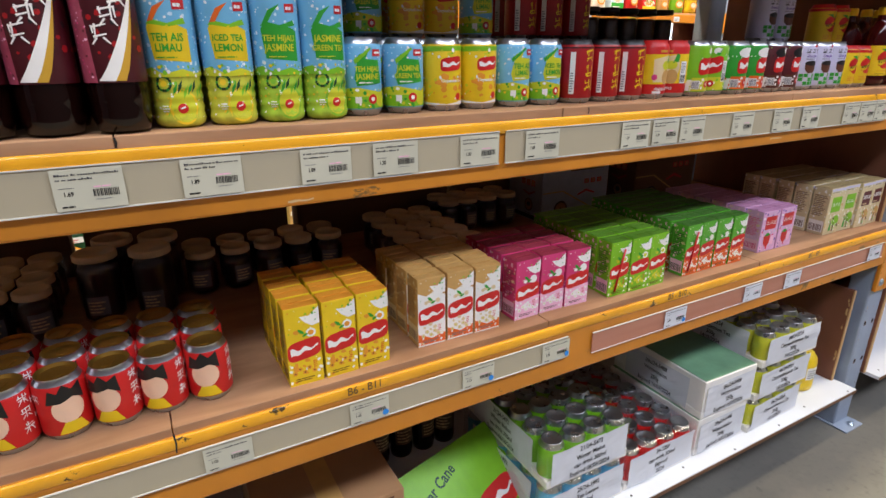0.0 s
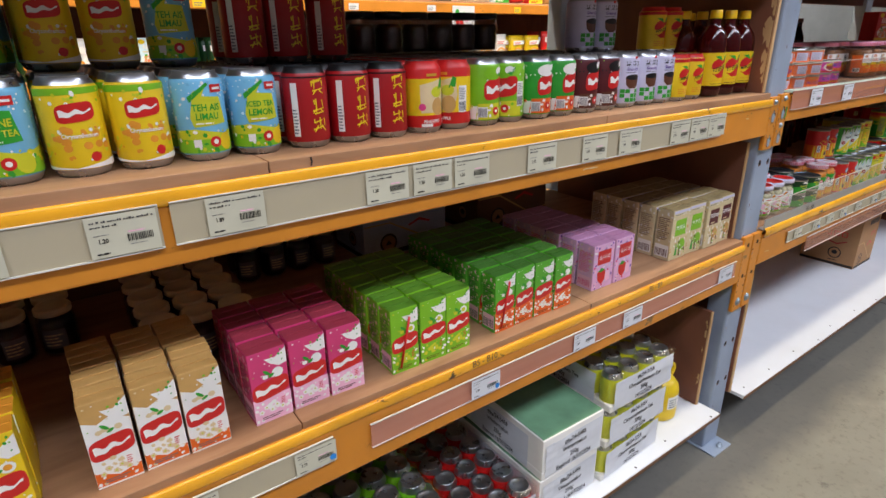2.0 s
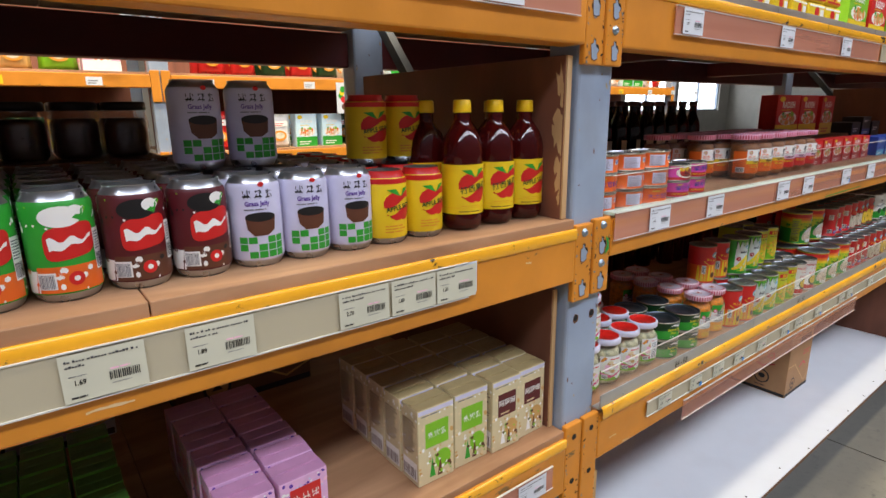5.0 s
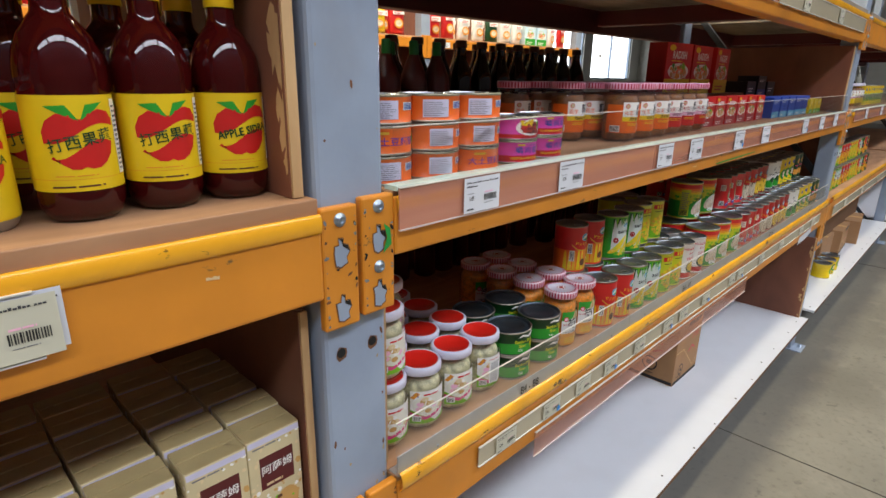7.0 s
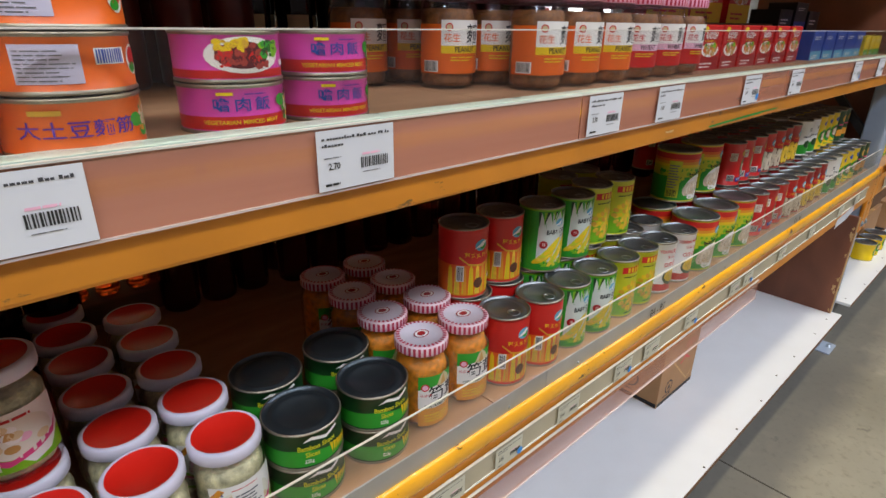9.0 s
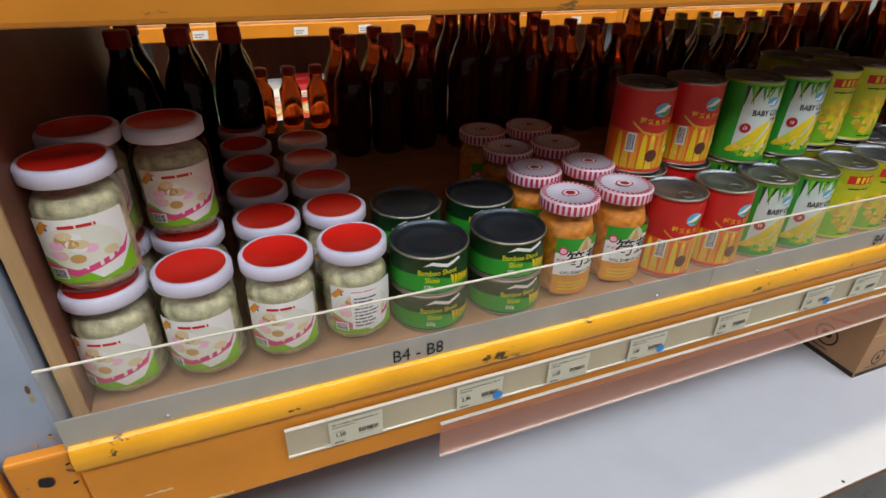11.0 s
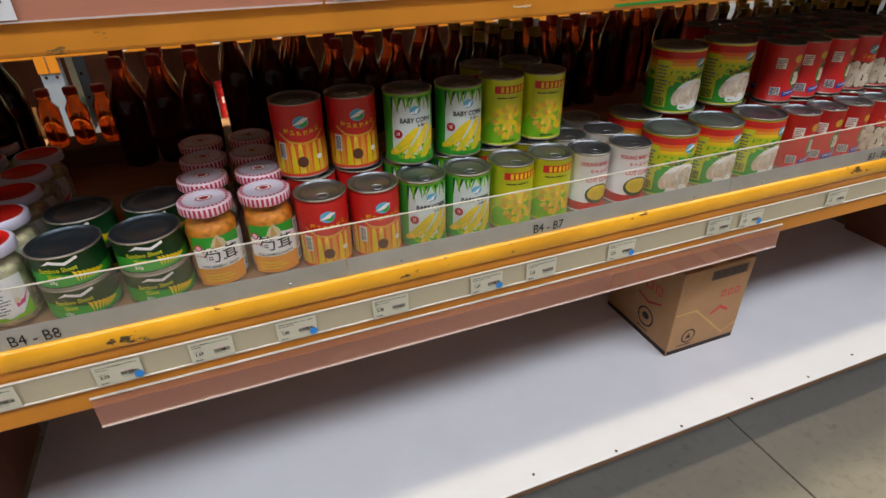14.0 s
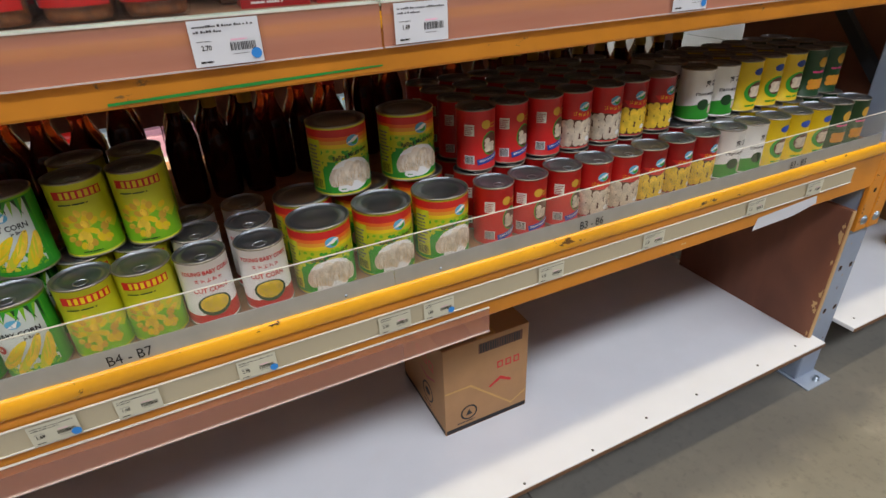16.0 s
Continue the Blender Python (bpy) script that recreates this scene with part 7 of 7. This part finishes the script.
Z3 = UPP[1]
TR = 0.043
spread(lambda m: food_can(m, "low orange tin with white panels", "orange tins", ORANGEP, orange_front, TR, 0.0368, TIN, False),
       [(2.282, 0.826, Z3), (2.366, 0.82, Z3), (2.44, 0.905, Z3), (2.366, 0.82, Z3 + 0.0375), (2.449, 0.815, Z3 + 0.0375), (2.282, 0.826, Z3 + 0.075), (2.366, 0.82, Z3 + 0.075), (2.449, 0.815, Z3 + 0.075), (2.36, 0.905, Z3), (2.36, 0.905, Z3 + 0.0375), (2.44, 0.9, Z3 + 0.0375)], 8)
spread(lambda m: food_can(m, "low orange tin with purple signs", "orange tins", ORANGEP, orange_signs, TR, 0.0368, TIN, False), [(2.282, 0.826, Z3 + 0.0375), (2.449, 0.815, Z3)], 5)
spread(lambda m: food_can(m, "low magenta tin of minced food", "magenta tins", MAGENTA, minced, 0.041, 0.0372, TIN, False), [(2.564, 0.825, Z3), (2.655, 0.835, Z3), (2.655, 0.835, Z3 + 0.0375), (2.64, 0.92, Z3)], 6)
spread(lambda m: food_can(m, "low magenta tin with a dish print", "magenta tins", MAGENTA, minced_dish, 0.041, 0.0372, TIN, False), [(2.564, 0.825, Z3 + 0.0375)], 4)


def peanut_label(bg):
    def draw(a, r, h):
        a.rect(-0.075, 0.02, 0.045, 0.08, bg, 1)
        a.rect(-0.04, 0.045, 0.02, 0.085, WHITEP, 2)
        a.rect(-0.04, 0.045, 0.02, 0.0545, YEL if bg is ORANGEP else LPINK, 2.3)
        a.ell(-0.03, 0.0765, 0.005, 0.005, RED, 3, 12)
        a.ell(-0.03, 0.0765, 0.0036, 0.0036, PALECREAM, 3.3, 12)
        a.word(-0.026, 0.063, 0.011, "\u82b1\u751f", bg, 3)
        a.word(0.005, 0.067, 0.024, "\u9eb5", INK, 3)
        a.word(-0.008, 0.0497, 0.0095, "PEANUT" if bg is ORANGEP else "WHEAT", INK, 3)
        a.lines(-0.028, 0.036, 0.012, 0.043, 2, YEL, 3)
        a.rect(-0.066, 0.022, -0.044, 0.036, WHITEP, 2)
        a.code(-0.065, 0.023, -0.045, 0.035, INK, 3)
    return draw


spread(lambda m: jar(m, "glass jar with orange label and striped lid", "peanut gluten jars", PEANUT, LPINK, LIDPINK, peanut_label(ORANGEP), 0.0385, 0.125, True),
       rows((3.0, 3.083, 3.166), 0.86, Z3, 3, 0.083) + [(2.915, 0.945, Z3), (2.915, 1.028, Z3), (2.83, 1.03, Z3)], 14)
spread(lambda m: jar(m, "glass jar with red label and striped lid", "wheat gluten jars", PEANUT, LPINK, LIDPINK, peanut_label(RED), 0.0385, 0.125, True), rows((3.25, 3.333, 3.416), 0.865, Z3, 3, 0.083), 14)


def pouch(m, w, h, d, body, label, group, draw=None, name="food_packet", category="food packet"):
    """A soft filled packet with crimped top and bottom."""
    c = thing(name, m, label, category, group)
    bm = bmesh.new()
    nx, nz = 6, 8
    grid = {}
    for s in (-1, 1):
        for i in range(nx + 1):
            for k in range(nz + 1):
                u, v = i / nx, k / nz
                t = (math.sin(math.pi * u) * math.sin(math.pi * v)) ** 0.5 if 0 < u < 1 and 0 < v < 1 else 0
                if t == 0 and s == 1:
                    grid[(s, i, k)] = grid[(-1, i, k)]
                else:
                    wob = 0.003 * noise.noise((u * 4 + w * 50, v * 4, s))
                    grid[(s, i, k)] = bm.verts.new(((u - 0.5) * w * (1 - 0.05 * math.sin(math.pi * v)), d / 2 + s * (d / 2 * t + wob * (t > 0)), v * h))
        for i in range(nx):
            for k in range(nz):
                q = [grid[(s, i, k)], grid[(s, i + 1, k)], grid[(s, i + 1, k + 1)], grid[(s, i, k + 1)]]
                try:
                    f = bm.faces.new(q if s < 0 else q[::-1])
                    f.smooth = True
                except ValueError:
                    pass
    part("bag", bm, body, c)
    a = Art()
    (draw or packet_print)(a, w, h)
    a.lay("print", c, -0.004)
    return c


def packet_print(a, w, h):
    a.ell(0, h * 0.36, w * 0.28, h * 0.16, AMBER, 1, 16)
    a.ell(0.0, h * 0.36, w * 0.2, h * 0.1, FOOD, 2, 14)
    a.rect(-w * 0.34, h * 0.62, w * 0.34, h * 0.78, WHITEP, 1, 0.004)
    a.lines(-w * 0.28, h * 0.65, w * 0.28, h * 0.76, 2, RED, 2)


def carton_pack(m, w, d, h, body, panel, label, group, dish=True):
    c = thing("food_box", m, label, "food box", group)
    part("carton", box(-w / 2, 0, 0, w / 2, d, h, 0.0015), body, c)
    a = Art()
    a.rect(-w * 0.5, 0, w * 0.5, h * 0.3, panel, 1)
    if dish:
        a.ell(0, h * 0.45, w * 0.4, h * 0.16, WHITEP, 2, 20)
        a.dots(-w * 0.3, h * 0.35, w * 0.3, h * 0.55, 46, (AMBER, TAN, ORANGEP, FOOD), w * 0.045, 2.4, int(w * 999))
        a.dots(-w * 0.26, h * 0.48, w * 0.26, h * 0.57, 8, (GREEN, LIME), w * 0.04, 3.0, 4)
        a.ell(-w * 0.3, h * 0.9, w * 0.12, h * 0.06, YEL, 2, 12)
        a.word(0, h * 0.76, w * 0.19, "RADISH", WHITEP, 2)
        a.lines(-w * 0.3, h * 0.64, w * 0.3, h * 0.68, 1, YEL, 2)
    else:
        a.lines(-w * 0.36, h * 0.7, w * 0.3, h * 0.84, 2, WHITEP, 2)
    a.lines(-w * 0.36, h * 0.06, w * 0.3, h * 0.2, 2, RED if panel is YEL else WHITEP, 2)
    a.lay("print", c, 0)
    return c


for k in range(6):
    carton_pack(pose(3.56 + 0.1 * k, 0.87, Z3, 0, 0, random.uniform(-3, 3)), 0.09, 0.05, 0.085, RED, DEEPRED, "small red food box with white print", "small red boxes")
for k in range(3):
    carton_pack(pose(3.62 + 0.19 * k, 1.0, Z3 + 0.09, 0, 0, -4 + 4 * k), 0.165, 0.06, 0.15, RED, YEL, "large red and yellow food box with a dish", "large red boxes")
tagged(part("box_stand", box(3.5, 0.96, Z3, 4.15, 1.16, Z3 + 0.09, 0.003), DARKCARD), "brown cardboard tray carrying boxes", "cardboard tray")
for k in range(5):
    carton_pack(pose(4.22 + 0.11 * k, 0.86, Z3, 0, 0, random.uniform(-3, 3)), 0.1, 0.07, 0.075, NAVY, TEAL, "blue food box with pale print", "blue boxes", False)
for k in range(3):
    carton_pack(pose(4.3 + 0.13 * k, 0.98, Z3 + 0.076 * (k % 2), 0, 0, 2), 0.12, 0.08, 0.076 if k % 2 else 0.13, BLACK, NAVY, "dark box with pale panel", "dark boxes", False)
for k in range(3):
    carton_pack(pose(4.72 + 0.07 * k, 0.85, Z3, 0, 0, random.uniform(-3, 3)), 0.065, 0.06, 0.06, YEL, GREEN, "small yellow food box", "small yellow boxes", False)
TINY_PROF = [(r, z * 0.84) for r, z in DARK_PROF]
spread(lambda m: bottle(m, "sauce_bottle", "small dark sauce bottle with a white label", "small sauce bottles", TINY_PROF, SOY, BROWN, lambda a, r: a.rect(-0.02, 0.04, 0.02, 0.09, CREAM, 1), 0.0327, 0.2065, 0.0155, 0.018, 20), rows([2.32 + 0.083 * k for k in range(16)], 1.33, Z3, 2, 0.09), 30)
SQ = [(0, 0.004), (0.024, 0), (0.029, 0.005), (0.029, 0.115), (0.026, 0.135), (0.018, 0.155), (0.012, 0.168), (0.012, 0.174)]
spread(lambda m: bottle(m, "chili_bottle", "dark chili sauce bottle with a green spout", "chili bottles", SQ, paint("chili_sauce", "4a0d08", 0.3), CAPG, None, 0.028, 0.172, 0.009, 0.03, 18), rows([2.5, 2.57, 2.64, 2.71], 1.15, Z3, 2, 0.07), 10)

# carton and stray bottles on the base deck of the second bay
plain_carton(pose(3.925, 0.935, ZD), 0.235, 0.26, 0.27, "brown cardboard box with printed handling marks")
spread(sauce("dark bottle lying far back on the deck", BLACK, BOTTLE_DARK), [(4.35, 1.45, ZD), (4.45, 1.5, ZD), (2.95, 1.5, ZD)], 20)


# ---- the third bay and the top shelves ----
Z4 = LOW[2]
S3 = [(5.17 + 0.079 * k, 0.84 + 0.08 * q, Z4) for k in range(16) for q in range(2)]
random.Random(2).shuffle(S3)
n3 = len(S3) // 4
for spots, (label, group, body, draw) in zip((S3[:n3], S3[n3:2 * n3], S3[2 * n3:3 * n3], S3[3 * n3:]), (("yellow coconut tin in the next bay", "next bay tins", LEMON, coconut_yellow), ("red corn tin in the next bay", "next bay tins", GOLD, corn_red), ("lime vegetable tin in the next bay", "next bay tins", LIME, baby_corn), ("dark green tin in the next bay", "next bay tins", DKGREEN, dark_green))):
    more = [(x, y + 0.02, z + 0.1125) for x, y, z in spots if y < 0.9]
    spread(lambda m: food_can(m, label, group, body, draw), spots + more, 6)
S4 = [(5.17 + 0.085 * k, 0.86 + 0.09 * q, UPP[2]) for k in range(16) for q in range(2)]
spread(lambda m: jar(m, "glass jar with pale lid in the next bay", "next bay jars", PEANUT, LIDPURPLE, WHITEP, peanut_label(YEL)), S4[:16], 10)
spread(lambda m: food_can(m, "yellow tin in the next bay", "next bay tins", YEL, yellow_dish), S4[16:], 8)
for k in range(3):
    plain_carton(pose(6.1 + 0.42 * k, 0.88 - 0.03 * k, ZD, 0, 0, 3 * k), 0.36, 0.3, 0.17, "brown cardboard box on the base deck", group="deck boxes", marks=k == 1)
    plain_carton(pose(6.12 + 0.42 * k, 0.9, ZD + 0.1715, 0, 0, -2), 0.34, 0.26, 0.14, "brown cardboard box on another box", DARKCARD, False, group="deck boxes")
spread(lambda m: food_can(m, "yellow and red tin on the base deck", "deck tins", YEL, yellow_dish, 0.05, 0.09), [(5.75 + 0.11 * k, 0.83 + 0.11 * q, ZD) for k in range(3) for q in range(2)], 12)


def square_tin(m):
    c = thing("square_tin", m, "yellow and red food packet stacked on the top shelf", "food packet", "yellow packets")
    part("tin", box(-0.055, 0, 0, 0.055, 0.08, 0.05, 0.008), YEL, c)
    a = Art()
    a.ell(0, 0.026, 0.014, 0.014, RED, 1, 14)
    a.rect(-0.05, 0.006, 0.05, 0.012, RED, 1)
    a.rect(-0.05, 0.038, 0.05, 0.043, WHITEP, 1)
    a.rect(0.022, 0.016, 0.046, 0.034, WHITEP, 1)
    a.lay("print", c, 0)
    return c


ZT = 1.645
spread(square_tin, [(2.4 + 0.118 * i, 0.81 + 0.09 * q, ZT + 0.051 * k) for i in range(9) for k in range(2 + (i % 3 == 1)) for q in range(2)], 4)
for k in range(7):
    pouch(pose(0.6 + 0.2 * k, 0.86, ZT), 0.17, 0.24, 0.07, (LIME, RED, YEL)[k % 3], "filled food packet on the top shelf", "top shelf packets")
for k in range(6):
    carton_pack(pose(3.65 + 0.2 * k, 0.84, ZT), 0.17, 0.1, 0.14, RED if k % 2 else LIME, YEL, "food box on the top shelf", "top shelf boxes")


# ---- shelf cards hanging from the top beam ----
def hang_card(x, z0, z1, w, label, wave):
    c = thing("shelf_card", pose(x, FACE - 0.012, 0, 0, 0, 4), label, "shelf card", "shelf cards")
    h = z1 - z0
    bm = bmesh.new()
    pts = [(-w / 2, z1), (-w / 2, z0 + h * 0.12), (-w * 0.3, z0 + 0.01), (0, z0), (w * 0.35, z0 + 0.006), (w / 2, z0 + h * 0.16), (w / 2, z1)]
    fr = [bm.verts.new((u, 0, v)) for u, v in pts]
    bk = [bm.verts.new((u, 0.0012, v)) for u, v in pts]
    bm.faces.new(fr)
    bm.faces.new(bk[::-1])
    for i in range(len(pts)):
        j = (i + 1) % len(pts)
        bm.faces.new((fr[j], fr[i], bk[i], bk[j]))
    bmesh.ops.recalc_face_normals(bm, faces=bm.faces)
    part("card", bm, paint("card_mint", "7fcfa0", 0.35, 0, 0.12, 14), c)
    a = Art()
    if wave:
        a.word(0, z0 + h * 0.42, 0.018, "Aloe Vera", WHITEP, 3, 0.1)
        a.word(0, z0 + h * 0.26, 0.016, "Goodness", WHITEP, 3, 0.1)
        a.poly([(-w * 0.45, z0 + h * 0.5), (w * 0.45, z0 + h * 0.62), (w * 0.45, z1), (-w * 0.45, z1)], PALE, 2)
    else:
        for k in range(3):
            u = -w * 0.3 + w * 0.3 * k
            a.poly([(u - 0.014, z0 + 0.02), (u + 0.014, z0 + 0.02), (u + 0.018, z0 + h * 0.45), (u - 0.018, z0 + h * 0.45)], GREEN, 2)
            a.ell(u, z0 + h * 0.52, 0.018, 0.013, (TEAL, RED, LIME)[k], 2.5, 14)
        a.rect(-w * 0.5, z0 + h * 0.7, w * 0.5, z1, PALE, 1.5)
    a.lay("print", c, -0.0003)
    return c


hang_card(0.875, 1.455, 1.62, 0.12, "mint green shelf card with drink cups print", False)
hang_card(1.42, 1.525, 1.65, 0.12, "mint green aloe vera shelf card", True)


# ---- the rack across the next aisle ----
FY = 3.42
FU = [-3.62, -0.79, 2.04, 4.87, 7.0]
for fx in FU:
    copy_thing(bpy.data.objects["rack_upright"], pose(fx, FY + 0.015, 0))
    copy_thing(bpy.data.objects["rack_upright"], pose(fx, FY + 0.8, 0))
FLEV = (0.2, 0.74, 1.2, 1.62)
for i in range(4):
    for lv, zt in enumerate(FLEV[1:]):
        b = thing("rack_beam", pose(0, 0, 0), "orange rack beam across the next aisle", "rack beam", "far rack beams")
        part("box_section", box(FU[i] + 0.05, FY, zt - 0.078, FU[i + 1] - 0.05, FY + 0.05, zt - 0.012, 0.004), ORANGE, b)
        for s in (0, 1):
            x0 = FU[i] + 0.003 if s == 0 else FU[i + 1] - 0.049
            part("end_plate", box(x0, FY + 0.002, zt - 0.15, x0 + 0.046, FY + 0.014, zt + 0.01, 0.003), ORANGE, b)
        for k in range(6):
            a = Art()
            x = FU[i] + 0.25 + 0.45 * k + random.uniform(-0.1, 0.1)
            a.rect(x, zt - 0.07, x + 0.07, zt - 0.03, YEL if (k + i) % 5 == 0 else PAPER, 2)
            a.lines(x + 0.008, zt - 0.062, x + 0.06, zt - 0.04, 2, GREYINK, 3)
            a.lay("price_ticket", b, FY)
        tagged(part("shelf_board", box(FU[i] + 0.05, FY + 0.01, zt - 0.012, FU[i + 1] - 0.05, FY + 0.85, zt, 0.001), BOARD), "chipboard shelf board across the next aisle", "shelf board", "far shelf boards")
    tagged(part("base_deck", box(FU[i] + 0.05, FY, 0.18, FU[i + 1] - 0.05, FY + 0.85, 0.2, 0.002), WHITE), "white base deck across the next aisle", "deck board", "far deck boards")
    tagged(part("back_panel", box(FU[i] + 0.05, FY + 0.62, 0.2005, FU[i + 1] - 0.05, FY + 0.63, 2.1), PLY), "brown panel at the rear of the far rack", "rear panel", "rear panels")
KINDS = [(lambda m: pouch(m, 0.16, 0.2, 0.06, LIME, "lime food packet on the far rack", "far packets")), (lambda m: pouch(m, 0.15, 0.22, 0.06, RED, "red food packet on the far rack", "far packets")),
         (lambda m: pouch(m, 0.17, 0.19, 0.06, YEL, "yellow food packet on the far rack", "far packets")), (lambda m: carton_pack(m, 0.17, 0.06, 0.17, LPINK, WHITEP, "pale pink food box on the far rack", "far boxes")),
         (lambda m: carton_pack(m, 0.15, 0.06, 0.15, RED, YEL, "red food box on the far rack", "far boxes")), (lambda m: pouch(m, 0.15, 0.2, 0.06, WHITEP, "white food packet on the far rack", "far packets")),
         (lambda m: carton_pack(m, 0.14, 0.08, 0.2, PALE, GREEN, "pale blue food box on the far rack", "far boxes")), (lambda m: pouch(m, 0.14, 0.18, 0.05, TAN, "brown food packet on the far rack", "far packets")),
         (lambda m: pouch(m, 0.15, 0.2, 0.06, DKGREEN, "dark green packet on the far rack", "far packets"))]
rnd = random.Random(21)
protos = [None] * len(KINDS)
for lv, zt in enumerate(FLEV):
    x = -0.7
    kind = 0
    while x < 6.9:
        if rnd.random() < 0.85:
            kind = rnd.randrange(len(KINDS))
        near_post = min(abs(x - fx) for fx in FU)
        if near_post > 0.14:
            for q in range(2):
                m = pose(x, FY + 0.06 + 0.16 * q, zt, 0, 0, rnd.uniform(-6, 6))
                if protos[kind] is None:
                    protos[kind] = KINDS[kind](m)
                else:
                    copy_thing(protos[kind], m)
        x += 0.178
sign = thing("hanging_sign", pose(3.15, FY - 0.004, 1.4), "white card with food pictures hanging at the far rack", "sign")
part("card", box(-0.1, 0, 0, 0.1, 0.002, 0.19), PAPER, sign)
a = Art()
rnd = random.Random(12)
for k in range(12):
    a.ell(rnd.uniform(-0.07, 0.07), rnd.uniform(0.04, 0.15), 0.018, 0.02, rnd.choice((YEL, RED, BROWN, GREEN, PINK)), 1 + 0.1 * k, 12)
a.lay("print", sign, 0)

# dull boards added at the rear of the base decks to block far aisle light
for i in range(3):
    tagged(part("rear_board", box(U[i] + 0.06, BACK - 0.028, 0.2005, U[i + 1] - 0.06, BACK - 0.018, LOW[min(i, 2)] - 0.14), PLY), "added brown board blocking far aisle light at the deck rear", "rear board", "rear boards")


# ---- pale scuffs and pen ticks on the beams ----
rnd = random.Random(31)
SCUFF = paint("pale_scuff", "d9b98a", 0.6)
for x, z in ((1.86, 1.176), (1.93, 1.184), (2.02, 1.16), (2.08, 1.19), (1.4, 1.116), (0.25, 1.11), (2.3, 0.72), (2.35, 0.69), (1.9, 0.69), (3.2, 1.146), (4.3, 0.70)):
    a, w = Art(), rnd.uniform(0.012, 0.045)
    n = 7
    up = [(x + w * (i / n - 0.5), z + rnd.uniform(0.0006, 0.003)) for i in range(n + 1)]
    dn = [(x + w * (i / n - 0.5), z - rnd.uniform(0.0003, 0.002)) for i in range(n + 1)]
    a.poly(up + dn[::-1], SCUFF, 1)
    tagged(a.lay("paint_scuff", None, FACE - 0.0003), "pale scuff in the orange beam paint", "paint scuff", "paint scuffs")
for x, z0, z1, y in ((0.03, 1.203, 1.216, 0.7612), (0.03, 0.752, 0.786, FACE - 0.0055), (0.80, 1.204, 1.216, 0.7612), (1.45, 0.772, 0.787, 0.7612)):
    a = Art()
    a.poly([(x - 0.0012, z1), (x + 0.0016, z1), (x + 0.003, (z0 + z1) / 2), (x + 0.001, z0), (x - 0.0012, z0), (x + 0.0006, (z0 + z1) / 2)], INK, 1)
    tagged(a.lay("pen_tick", None, y), "black pen tick on the shelf edge", "pen mark", "pen ticks")
